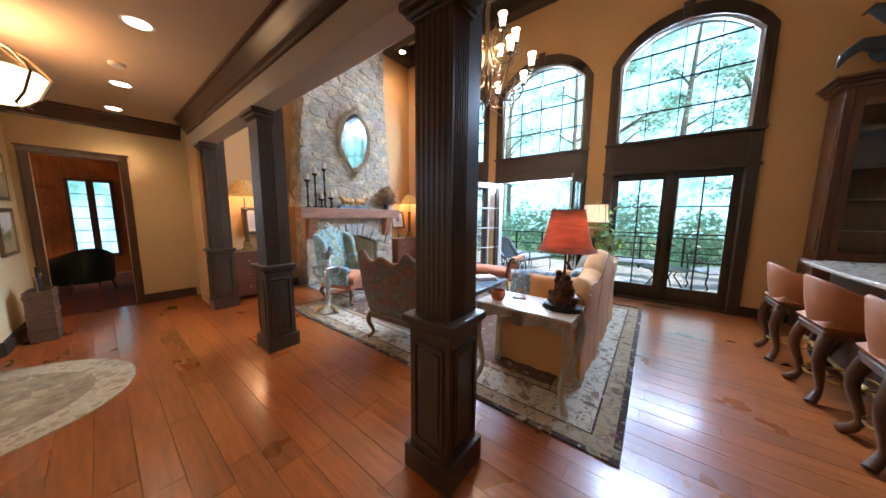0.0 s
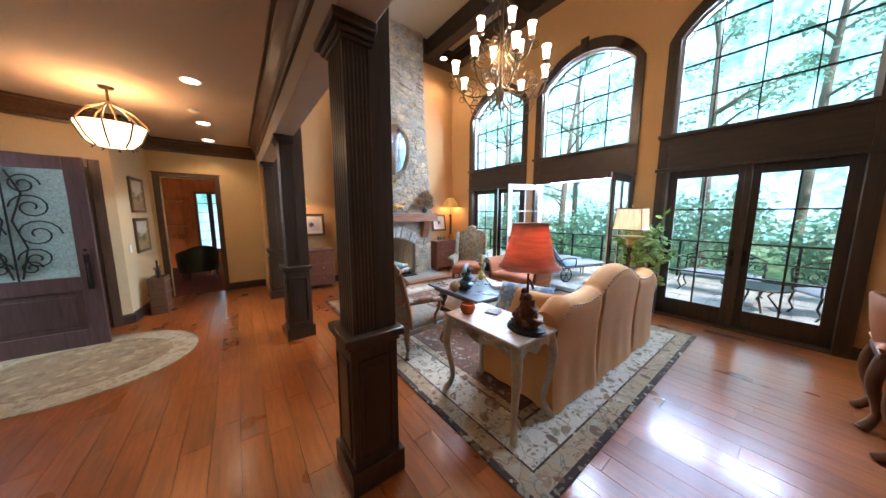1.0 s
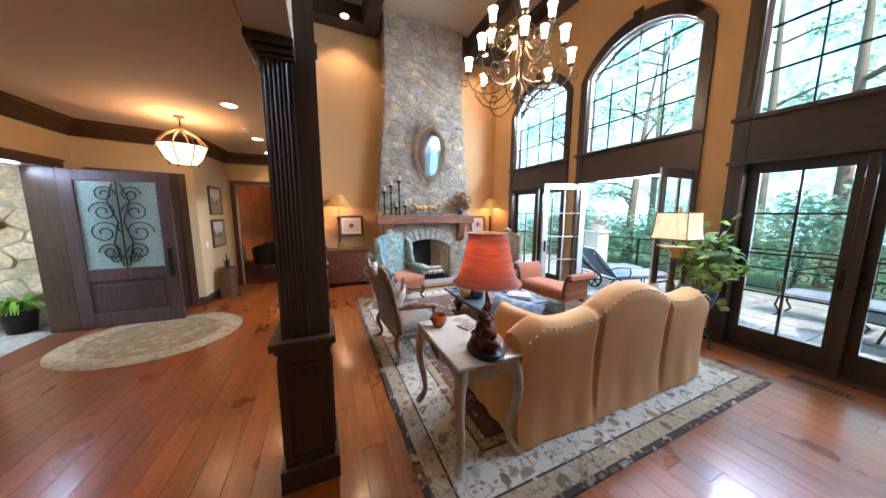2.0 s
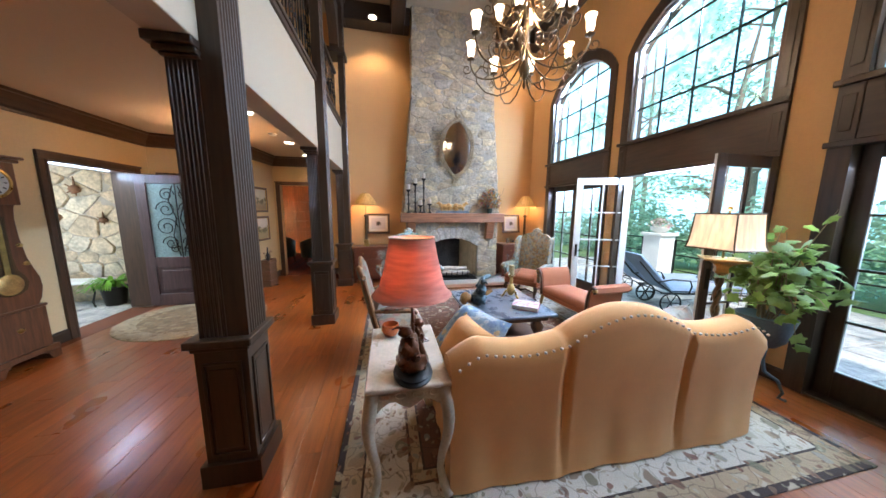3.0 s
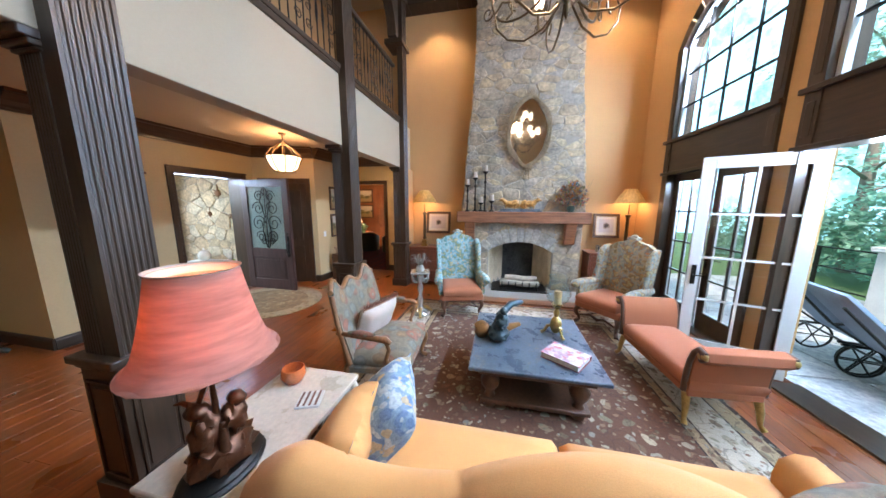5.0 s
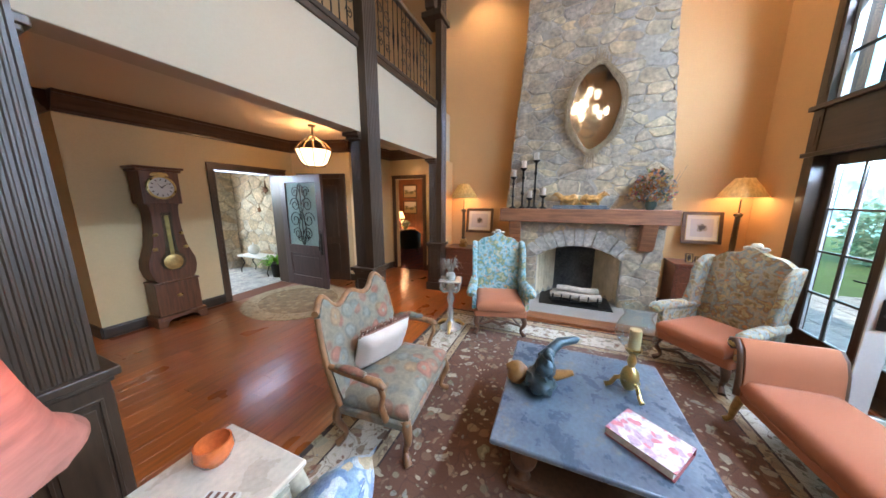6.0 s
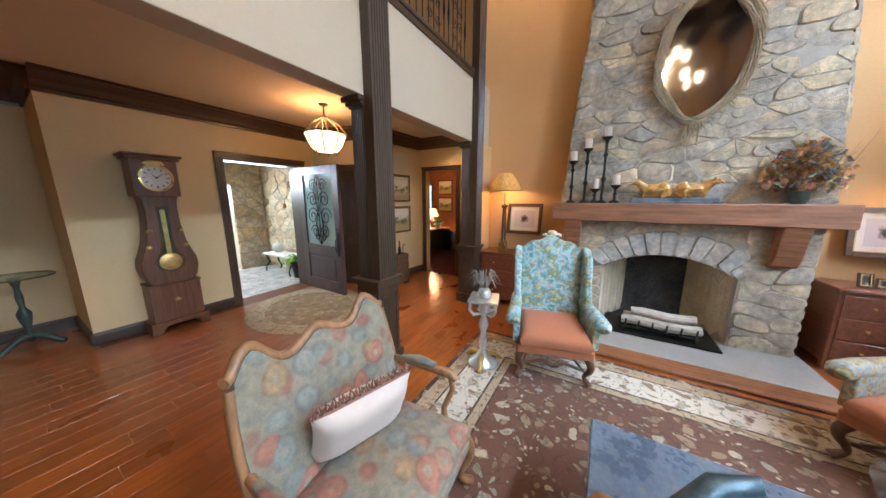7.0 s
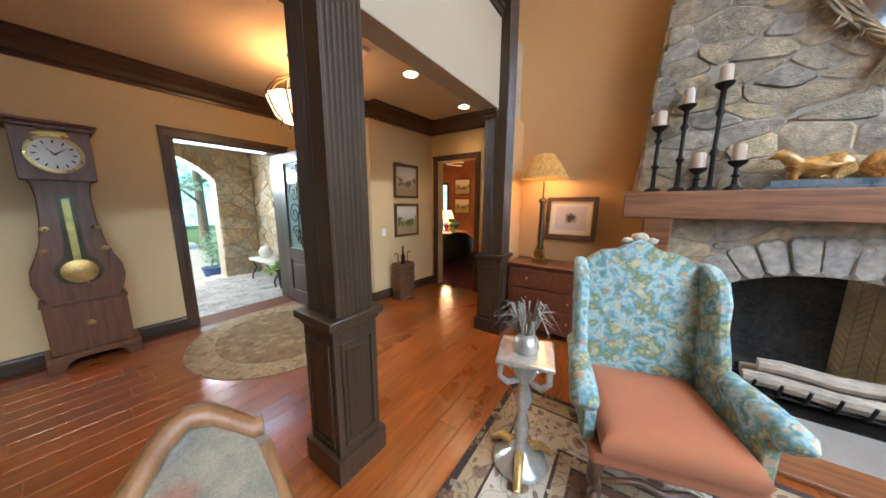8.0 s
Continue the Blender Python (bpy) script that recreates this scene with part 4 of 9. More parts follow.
def herring(p, q, name):
    d = Vector((q[0] - p[0], q[1] - p[1]))
    L = d.length
    d.normalize()
    nrm = Vector((d.y, -d.x))
    base = bmesh.new()
    slabp = [p, q, (q[0] - nrm.x * 0.04, q[1] - nrm.y * 0.04), (p[0] - nrm.x * 0.04, p[1] - nrm.y * 0.04)]
    prism(base, slabp, 0.028, 1.22, "z")
    cheek = part(name, base, M["mortar"], box_th)
    cw, h = 0.095, 0.062
    bm = bmesh.new()
    ncol = int(L / cw) + 1
    for i in range(ncol):
        u0, u1 = i * cw + 0.004, min(L, (i + 1) * cw - 0.004)
        if u1 - u0 < 0.02:
            continue
        s = cw if i % 2 else -cw
        for k in range(-2, 20):
            z = 0.03 + k * h
            za, zb = (z, z + s) if s > 0 else (z - s, z)
            quad = [(u0, za), (u1, zb), (u1, zb + h - 0.008), (u0, za + h - 0.008)]
            if min(c[1] for c in quad) < 0.03 or max(c[1] for c in quad) > 1.22:
                continue
            lo = [bm.verts.new((p[0] + d.x * u, p[1] + d.y * u, zz)) for u, zz in quad]
            hi = [bm.verts.new((p[0] + d.x * u + nrm.x * 0.008, p[1] + d.y * u + nrm.y * 0.008, zz)) for u, zz in quad]
            bm.faces.new(hi)
            for j in range(4):
                bm.faces.new((lo[j], lo[(j + 1) % 4], hi[(j + 1) % 4], hi[j]))
    tagged(part("herringbone_brick", bm, M["firebrick"], cheek), kind="stuff")


herring((-5.37, 3.74), (-6.02, 4.10), "cheek")
herring((-6.02, 4.80), (-5.37, 5.16), "cheek")

# mantel beam on two corbels
man = thing("mantel", "rough-hewn oak mantel beam on wooden corbels", "mantel")
bm = bmesh.new()
vs = box(bm, FX - 0.02, 3.14, 1.435, -5.13, 5.72, 1.66)
bmesh.ops.subdivide_edges(bm, edges=bm.edges[:], cuts=5, use_grid_fill=True)
for v in bm.verts:
    if v.co.x > -5.15:
        v.co.x += 0.014 * noise.noise(v.co * 4)
    v.co.z += 0.007 * noise.noise(v.co * 3 + Vector((5, 1, 2)))
part("beam", bm, M["mantel"], man, bevel=0.012)
for y in (3.30, 5.28):
    bm = bmesh.new()
    prism(bm, [(FX + 0.002, 1.0), (FX + 0.08, 1.02), (FX + 0.13, 1.12), (FX + 0.15, 1.25), (FX + 0.21, 1.455), (FX + 0.002, 1.455)], y, y + 0.2)
    part("corbel", bm, M["mantel"], man, bevel=0.012)

# raised hearth
M["hearthstone"] = surface("pale_grey_hearth_slab", (0.27, 0.25, 0.22), 0.6, vary=0.15, scale=3, fine=50)
hea = thing("hearth", "pale stone hearth slab edged with a reddish wooden board", "hearth")
bm = bmesh.new()
box(bm, -5.78, 3.28, 0.004, -4.66, 5.70, 0.030)
part("slab", bm, M["hearthstone"], hea, bevel=0.008)
M["hearthedge"] = wood("brown_hearth_edge", (0.24, 0.09, 0.035), "y", 0.4)
bm = bmesh.new()
box(bm, -4.658, 3.24, 0.002, -4.40, 5.74, 0.034)
part("edge", bm, M["hearthedge"], hea, "reddish brown wooden board", bevel=0.008)
# logs and grate
M["bark"] = surface("pale_birch_log", (0.42, 0.34, 0.26), 0.9, vary=0.5, scale=9, fine=60, bump=0.8, stretch=(1, 0.25, 1))
gr = thing("fire_grate", "black iron grate holding unlit logs", "grate", pose(-5.30, 4.45, 0.03))
for k in range(6):
    bm = bmesh.new()
    y = -0.34 + k * 0.136
    tube(bm, [(-0.22, y, 0.14), (-0.2, y, 0.08), (0.16, y, 0.08), (0.2, y, 0.2)], 0.011)
    part("bar", bm, M["iron"], gr)
bm = bmesh.new()
for x in (-0.15, 0.12):
    tube(bm, [(x, -0.4, 0.075), (x, 0.4, 0.075)], 0.011)
for x in (-0.15, 0.12):
    for y in (-0.36, 0.36):
        tube(bm, [(x, y, 0), (x, y, 0.08)], 0.012)
box(bm, -0.42, -0.56, 0.001, 0.22, 0.56, 0.022)
part("frame", bm, M["iron"], gr)
for x, y0, y1, z, r in ((0.08, -0.38, 0.40, 0.155, 0.058), (-0.09, -0.35, 0.33, 0.145, 0.055), (-0.01, -0.28, 0.36, 0.245, 0.055)):
    bm = bmesh.new()
    tube(bm, [(x + 0.02 * math.sin(3 * u), y0 + (y1 - y0) * u, z + 0.012 * math.sin(7 * u)) for u in (0, 0.2, 0.4, 0.6, 0.8, 1)], [r * 0.92, r, r * 0.95, r * 1.04, r, r * 0.9], 10)
    solid("log", bm, M["bark"], "pale birch log lying on the grate", "log", group="logs on the grate", m=pose(-5.30, 4.45, 0.03))

# mirror with twig frame
M["twig"] = surface("grey_brown_twig", (0.30, 0.22, 0.13), 0.8, vary=0.4, scale=14, fine=80, bump=0.5)
mir = thing("mirror", "tall pointed oval mirror in a rustic woven twig frame", "mirror", pose(FX + 0.05, 4.50, 3.19, 0, 3, 0))


def lens_ring(w, h, n=32):
    """A tall oval drawn out to blunt points above and below."""
    return [(w * math.sin(a) * (1 - 0.13 * math.cos(2 * a)) * (1 - 0.10 * abs(math.cos(a)) ** 3), h * math.cos(a)) for a in (2 * math.pi * k / n for k in range(n))]


bm = bmesh.new()
prism(bm, lens_ring(0.305, 0.60), 0.0, 0.012, "x")
part("glass", bm, M["mirror"], mir, "silvered glass", smooth=0)
rng = random.Random(5)
for s in range(9):
    bm = bmesh.new()
    pts = []
    for k in range(33):
        a = 2 * math.pi * (k % 32) / 32
        w = 0.016 * math.sin(6 * a + s * 0.9) + (s - 2) * 0.009
        y, z = lens_ring(0.325 + w, 0.62 + w)[k % 32]
        pts.append((0.022 + 0.018 * math.cos(6 * a + s * 0.9), y, z))
    tube(bm, pts, 0.009 + 0.0012 * (s % 3), 5)
    part("twig", bm, M["twig"], mir, smooth=60)
for k in range(96):
    if k < 22:
        a = (math.pi if k % 3 else 0.0) + rng.uniform(-0.22, 0.22)
        L = rng.uniform(0.12, 0.30) if k % 3 else rng.uniform(0.06, 0.16)
    else:
        a, L = rng.uniform(0, 2 * math.pi), rng.uniform(0.05, 0.11)
    bm = bmesh.new()
    y, z = 0.345 * math.sin(a) * (1 - 0.13 * math.cos(2 * a)), 0.64 * math.cos(a)
    dy, dz = math.sin(a) * L + rng.uniform(-.06, .06), math.cos(a) * L + rng.uniform(-.05, .05)
    tube(bm, [(0.015, y, z), (0.045, y + dy * .5, z + dz * .5), (0.035, y + dy, z + dz)], [0.009, 0.007, 0.003], 4)
    part("twig", bm, M["twig"], mir, smooth=60)

# ---- furniture materials ----
M["slip"] = surface("honey_tan_slipcover", (0.64, 0.312, 0.102), 0.9, vary=0.14, scale=3, fine=300, bump=0.25, sheen=0.08)
M["terracotta"] = surface("terracotta_cloth", (0.37, 0.122, 0.052), 0.9, vary=0.08, scale=4, fine=320, bump=0.3, sheen=0.08)
M["settee"] = motif("sage_medallion_brocade", (0.20, 0.165, 0.115), ((0.29, 0.12, 0.075), (0.19, 0.185, 0.15), (0.26, 0.165, 0.085), (0.27, 0.14, 0.09), (0.18, 0.18, 0.15)), 7.5, 0.85, 0.46, 260, 0.07, 0.05, 0.6, 0.3)


def verdure(name, tones, flowers, scale=9.0):
    """Woven tapestry: winding bands of foliage in several tones with small blossoms scattered over them."""
    m, n, l, p = nodes_of(name)
    v = coords(n, l)
    w = n.new("ShaderNodeTexNoise")
    w.inputs["Scale"].default_value = scale * 0.7
    l.new(v, w.inputs["Vector"])
    vv = n.new("ShaderNodeVectorMath")
    vv.operation = "MULTIPLY_ADD"
    vv.inputs[1].default_value = (0.10,) * 3
    l.new(w.outputs["Color"], vv.inputs[0])
    l.new(v, vv.inputs[2])
    g = noise_tex(n, l, vv.outputs[0], scale, 5, 0.58)
    k = len(tones)
    c = ramp(n, l, g, [(0.30 + 0.40 * i / (k - 1), t) for i, t in enumerate(tones)])
    for sc, lo, keep in ((scale * 1.9, 0.30, 0.45), (scale * 3.6, 0.27, 0.55)):
        vo = n.new("ShaderNodeTexVoronoi")
        vo.inputs["Scale"].default_value = sc
        l.new(vv.outputs[0], vo.inputs["Vector"])
        sp = n.new("ShaderNodeSeparateColor")
        l.new(vo.outputs["Color"], sp.inputs[0])
        tone = ramp(n, l, sp.outputs[0], [(i / (len(flowers) - 1), t) for i, t in enumerate(flowers)])
        petal = ramp(n, l, vo.outputs["Distance"], ((0.05, (0.55, 0.55, 0.55)), (lo * 0.5, (1, 1, 1)), (lo, (0.8, 0.8, 0.8)), (lo + 0.10, (0, 0, 0))))
        some = ramp(n, l, sp.outputs[1], ((keep, (0, 0, 0)), (keep + 0.05, (1, 1, 1))))
        both = n.new("ShaderNodeMath")
        both.operation = "MULTIPLY"
        l.new(petal, both.inputs[0])
        l.new(some, both.inputs[1])
        c = blend(n, l, both.outputs[0], c, tone)
    f = noise_tex(n, l, v, 240, 2)
    c = blend(n, l, 0.6, c, blend(n, l, 1.0, c, ramp(n, l, f, ((0.3, (0.6,) * 3), (0.7, (1.3,) * 3))), "MULTIPLY"))
    l.new(c, p.inputs["Base Color"])
    p.inputs["Roughness"].default_value = 0.9
    p.inputs["Sheen Weight"].default_value = 0.05
    relief(n, l, p, f, 0.4, 0.003)
    return m


M["tapestry"] = verdure("blue_green_verdure_tapestry", ((0.10, 0.16, 0.09), (0.12, 0.27, 0.29), (0.38, 0.45, 0.40), (0.14, 0.32, 0.38), (0.16, 0.20, 0.09), (0.44, 0.40, 0.24), (0.12, 0.26, 0.30)), ((0.45, 0.20, 0.12), (0.50, 0.40, 0.20), (0.48, 0.46, 0.36), (0.40, 0.24, 0.16), (0.16, 0.22, 0.10)))
M["tapestry_gold"] = verdure("russet_gold_verdure_tapestry", ((0.12, 0.12, 0.06), (0.26, 0.18, 0.08), (0.36, 0.30, 0.20), (0.20, 0.24, 0.22), (0.24, 0.13, 0.05), (0.40, 0.32, 0.16), (0.18, 0.17, 0.09)), ((0.42, 0.14, 0.05), (0.46, 0.36, 0.18), (0.22, 0.30, 0.32), (0.36, 0.18, 0.08)))
M["walnut"] = wood("carved_walnut", (0.10, 0.045, 0.022), "z", 0.35, 0.55, 0.1)
M["fruitwood"] = wood("golden_brown_fruitwood", (0.24, 0.11, 0.045), "z", 0.38, 0.55, 0.1)
M["mahog"] = wood("red_mahogany", (0.16, 0.05, 0.025), "x", 0.3, 0.55, 0.1, 0.2)
M["gilt"] = surface("worn_gilt", (0.55, 0.36, 0.13), 0.38, 0.7, vary=0.4, scale=14, fine=90, bump=0.3)


def slate_material(name):
    m, n, l, p = nodes_of(name)
    v = coords(n, l)
    a, b, f = noise_tex(n, l, v, 2.6, 5, 0.62), noise_tex(n, l, v, 5.5, 6, 0.7), noise_tex(n, l, v, 42, 4)
    c = ramp(n, l, a, ((0.30, (0.045, 0.060, 0.082)), (0.50, (0.085, 0.108, 0.135)), (0.66, (0.13, 0.155, 0.175)), (0.78, (0.17, 0.165, 0.14))))
    c = blend(n, l, ramp(n, l, b, ((0.58, (0, 0, 0)), (0.68, (0.75, 0.75, 0.75)))), c, (0.20, 0.145, 0.085))
    c = blend(n, l, 0.6, c, blend(n, l, 1.0, c, ramp(n, l, f, ((0.3, (0.65,) * 3), (0.7, (1.3,) * 3))), "MULTIPLY"))
    l.new(c, p.inputs["Base Color"])
    r = n.new("ShaderNodeMapRange")
    r.inputs["To Min"].default_value, r.inputs["To Max"].default_value = 0.16, 0.42
    l.new(b, r.inputs["Value"])
    l.new(r.outputs["Result"], p.inputs["Roughness"])
    relief(n, l, p, b, 0.25, 0.006)
    return m


M["slate"] = slate_material("blue_grey_cleft_slate")
M["distressed"] = surface("distressed_grey_cream_paint", (0.44, 0.38, 0.28), 0.6, vary=0.3, scale=9, fine=50, bump=0.3)
M["travertine"] = surface("cream_travertine_top", (0.56, 0.47, 0.36), 0.28, vary=0.2, scale=6, fine=40, bump=0.06)
M["nail"] = surface("pale_pewter_nailhead", (0.62, 0.52, 0.43), 0.35, 0.8)
M["pillow"] = surface("cream_silk", (0.50, 0.39, 0.31), 0.6, vary=0.08, scale=6, fine=200, sheen=0.08)
M["fringe"] = surface("rust_fringe", (0.26, 0.12, 0.08), 0.95, vary=0.4, scale=20, fine=160, bump=0.7)
M["bluepillow"] = motif("blue_paisley_pillow", (0.22, 0.32, 0.42), ((0.45, 0.50, 0.52), (0.16, 0.24, 0.38), (0.50, 0.40, 0.25)), 20, 0.9, 0.5, 260)
M["leather"] = surface("russet_leather", (0.33, 0.11, 0.03), 0.55, vary=0.15, scale=5, fine=140, bump=0.25)


def cabriole(bm, x, y, h, dx, dy, r=0.024, n=7):
    """An S-shaped leg from (x, y, h) down, whose knee and foot swing out along (dx, dy)."""
    pts, rr = [], []
    for k in range(11):
        u = k / 10
        o = 0.045 * math.sin(math.pi * min(1, u * 1.6)) if u < 0.62 else 0.045 * 0.1 - 0.02 * math.sin(math.pi * (u - 0.62) / 0.38) + 0.05 * max(0, u - 0.85) / 0.15
        pts.append((x + dx * o, y + dy * o, h * (1 - u) + 0.012 * u))
        rr.append(r * (1.35 - 0.85 * u if u < 0.8 else 0.67 + 1.6 * (u - 0.8)))
    tube(bm, pts, rr, n)


def turned(bm, x, y, z0, z1, r, n=10):
    """A turned leg or spindle."""
    H = z1 - z0
    lathe(bm, [(r * k, z0 + H * u) for u, k in ((0, 0.7), (0.06, 1.0), (0.12, 0.7), (0.16, 0.5), (0.35, 0.95), (0.5, 0.6), (0.55, 0.9), (0.6, 0.55), (0.8, 1.0), (0.86, 0.7), (0.88, 1.05), (1.0, 1.05))], n, (x, y, 0))


# ---- sofa ----
def sofa_top(y):
    a = abs(y)
    if a < 0.46:
        return 0.955 + 0.155 * math.cos(a / 0.46 * math.pi / 2) ** 0.9
    u = (a - 0.46) / 0.74
    return 0.955 - 0.035 * math.sin(min(1, u * 1.3) * math.pi) - 0.12 * max(0, u - 0.72) ** 1.4 / 0.17


sofa = thing("sofa", "honey-tan slipcovered camelback sofa with nailhead trim on the rug", "sofa", pose(-0.55, 4.38, 0.012))
bm = bmesh.new()
rows, N = [], 96
for i in range(N + 1):
    y = -1.19 + 2.38 * i / N
    h = sofa_top(y)
    crease = sum(math.exp(-((y - c) / 0.018) ** 2) for c in (-0.46, 0.46))
    drape = 0.007 * math.sin(y * 9) + 0.004 * math.sin(y * 23 + 1)
    e = 0.02 * (abs(y) / 1.19) ** 6
    sec = [(0.22, 0.40), (0.25, 0.60), (0.245, h - 0.14), (0.24, h - 0.07), (0.27, h - 0.015), (0.33, h + 0.004 - 0.02 * crease), (0.40, h - 0.012 - 0.02 * crease), (0.445, h - 0.06), (0.455 - 0.03 * crease, h - 0.12),
           (0.435 - 0.035 * crease, 0.62), (0.43 + drape * 0.5 - 0.03 * crease, 0.35), (0.435 + drape - 0.03 * crease, 0.18), (0.445 + 1.3 * drape, 0.015), (0.30, 0.015)]
    rows.append([bm.verts.new((x - e, y, z)) for x, z in sec])
for p, q in zip(rows, rows[1:]):
    for k in range(len(p)):
        k2 = (k + 1) % len(p)
        bm.faces.new((p[k], p[k2], q[k2], q[k]))
bm.faces.new(rows[0][::-1])
bm.faces.new(rows[-1])
back = part("backrest", bm, M["slip"], sofa, "draped camelback", smooth=50)
head = bmesh.new()
bmesh.ops.create_icosphere(head, subdivisions=1, radius=0.0105)
head_me = mesh_of("nailhead", head, M["nail"], 60)
y = -1.15
while y < 1.16:
    nh = new("nailhead", head_me)
    nh.parent = back
    nh.location = (0.452, y, sofa_top(y) - 0.045)
    y += 0.052
for s in (-1, 1):
    bm = bmesh.new()
    rows = []
    for i in range(15):
        x = -0.42 + 0.80 * i / 14
        h = 0.60 + 0.22 * max(0, (x - 0.0) / 0.38) ** 2
        o = 0.02 * math.sin(i * 1.7)
        sec = [(0.98, 0.30), (0.97, h - 0.10), (0.985, h - 0.02), (1.04, h + 0.02), (1.12, h + 0.015), (1.175, h - 0.03), (1.18, h - 0.10), (1.145, h - 0.14), (1.15 + 0.3 * o, 0.30), (1.165 + 0.5 * o, 0.015), (1.0, 0.015)]
        rows.append([bm.verts.new((x, s * a, z)) for a, z in sec])
    for p, q in zip(rows, rows[1:]):
        for k in range(len(p)):
            k2 = (k + 1) % len(p)
            bm.faces.new((p[k], p[k2], q[k2], q[k]))
    bm.faces.new(rows[0][::-1])
    bm.faces.new(rows[-1])
    arm = part("arm", bm, M["slip"], sofa, smooth=50)
    for i in range(9):
        nh = new("nailhead", head_me)
        nh.parent = arm
        nh.location = (-0.425, s * (1.0 + 0.02 * i), 0.575 - 0.0 * i + 0.02 * math.sin(i / 8 * math.pi))
bm = bmesh.new()
box(bm, -0.40, -0.99, 0.015, 0.30, 0.99, 0.34)
part("skirt", bm, M["slip"], sofa, bevel=0.02)
for k in range(2):
    bm = bmesh.new()
    pad(bm, -0.44, -0.97 + k * 0.975, 0.34, 0.25, -0.005 + k * 0.975, 0.49, 0.03)
    part("seat_cushion", bm, M["slip"], sofa, smooth=60)


def pillow(mat, label, m, w=0.46, h=0.46, t=0.10):
    bm = bmesh.new()
    rows = []
    n = 12
    for side in (1, -1):
        g = []
        for i in range(n + 1):
            r = []
            for j in range(n + 1):
                u, v = 2 * i / n - 1, 2 * j / n - 1
                k = 1 - 0.07 * (1 - u * u) * (abs(v) ** 2) - 0.0
                k2 = 1 - 0.07 * (1 - v * v) * (abs(u) ** 2)
                z = t * ((1 - u ** 4) * (1 - v ** 4)) ** 0.6 * side
                r.append(bm.verts.new((u * w / 2 * k2, z + 0.004 * noise.noise(Vector((u * 3, v * 3, side))), v * h / 2 * k)))
            g.append(r)
        rows.append(g)
    for g in rows:
        for i in range(n):
            for j in range(n):
                bm.faces.new((g[i][j], g[i + 1][j], g[i + 1][j + 1], g[i][j + 1]))
    bmesh.ops.remove_doubles(bm, verts=bm.verts, dist=0.0012)
    return solid("throw_pillow", bm, mat, label, "pillow", group="pillows on the sofa", m=m, smooth=60)


pillow(M["bluepillow"], "blue and cream patterned pillow leaning on the sofa arm", pose(-0.64, 3.44, 0.745, -46, 0, 20), 0.54, 0.52, 0.11)
pillow(M["slip"], "honey-tan tufted pillow leaning on the sofa arm", pose(-0.47, 3.36, 0.745, -34, 0, 10), 0.44, 0.44, 0.11)
pillow(M["settee"], "grey-gold patterned pillow against the sofa back", pose(-0.44, 5.02, 0.75, -22, 0, -66), 0.56, 0.46, 0.11)
pillow(M["bluepillow"], "grey striped pillow against the sofa back", pose(-0.40, 4.25, 0.73, -16, 0, -88), 0.40, 0.34)

# ---- end table with travertine top ----
et = thing("end_table", "distressed grey cabriole-leg end table with cream stone top", "table", pose(-0.525, 2.955, 0.012))
X, Y = 0.40, 0.24
bm = bmesh.new()
box(bm, -X, -Y, 0.722, X, Y, 0.748)
part("tabletop", bm, M["travertine"], et, "cream travertine slab", bevel=0.008)
for p0, p1 in (((-X + .05, -Y + .03), (X - .05, -Y + .03)), ((-X + .05, Y - .03), (X - .05, Y - .03)), ((-X + .03, -Y + .05), (-X + .03, Y - .05)), ((X - .03, -Y + .05), (X - .03, Y - .05))):
    bm = bmesh.new()
    L = math.hypot(p1[0] - p0[0], p1[1] - p0[1])
    d = Vector((p1[0] - p0[0], p1[1] - p0[1], 0)) / L
    nn = Vector((-d.y, d.x, 0)) * 0.011
    for u0, u1, zb0, zb1 in [(k / 10, (k + 1) / 10, 0.66 - 0.05 * math.cos(2 * math.pi * k / 10) ** 2, 0.66 - 0.05 * math.cos(2 * math.pi * (k + 1) / 10) ** 2) for k in range(10)]:
        a, b = Vector((*p0, 0)) + d * L * u0, Vector((*p0, 0)) + d * L * u1
        lo = [bm.verts.new((c.x + s * nn.x, c.y + s * nn.y, z)) for s in (1, -1) for c, z in ((a, zb0), (b, zb1), (b, 0.722), (a, 0.722))]
        for f in ((0, 1, 2, 3), (7, 6, 5, 4), (0, 4, 5, 1), (2, 6, 7, 3), (1, 5, 6, 2), (3, 7, 4, 0)):
            bm.faces.new([lo[i] for i in f])
    bmesh.ops.remove_doubles(bm, verts=bm.verts, dist=0.0005)
    apron = part("apron", bm, M["distressed"], et)
    k = int(L / 0.09)
    for i in range(k):
        c = Vector((*p0, 0)) + d * L * (i + 0.5) / k
        bm = bmesh.new()
        for s in (1, -1):
            tube(bm, [(c.x + d.x * 0.032 * math.cos(a) + s * nn.x * 1.1, c.y + d.y * 0.032 * math.cos(a) + s * nn.y * 1.1, 0.69 + 0.018 * math.sin(a)) for a in (2 * math.pi * q / 10 for q in range(11))], 0.005, 4)
        part("carved_ring", bm, M["distressed"], apron, smooth=60)
for sx in (-1, 1):
    for sy in (-1, 1):
        bm = bmesh.new()
        cabriole(bm, sx * (X - 0.045), sy * (Y - 0.045), 0.72, sx * 0.7, sy * 0.7, 0.032, 8)
        part("leg", bm, M["distressed"], et, smooth=60)

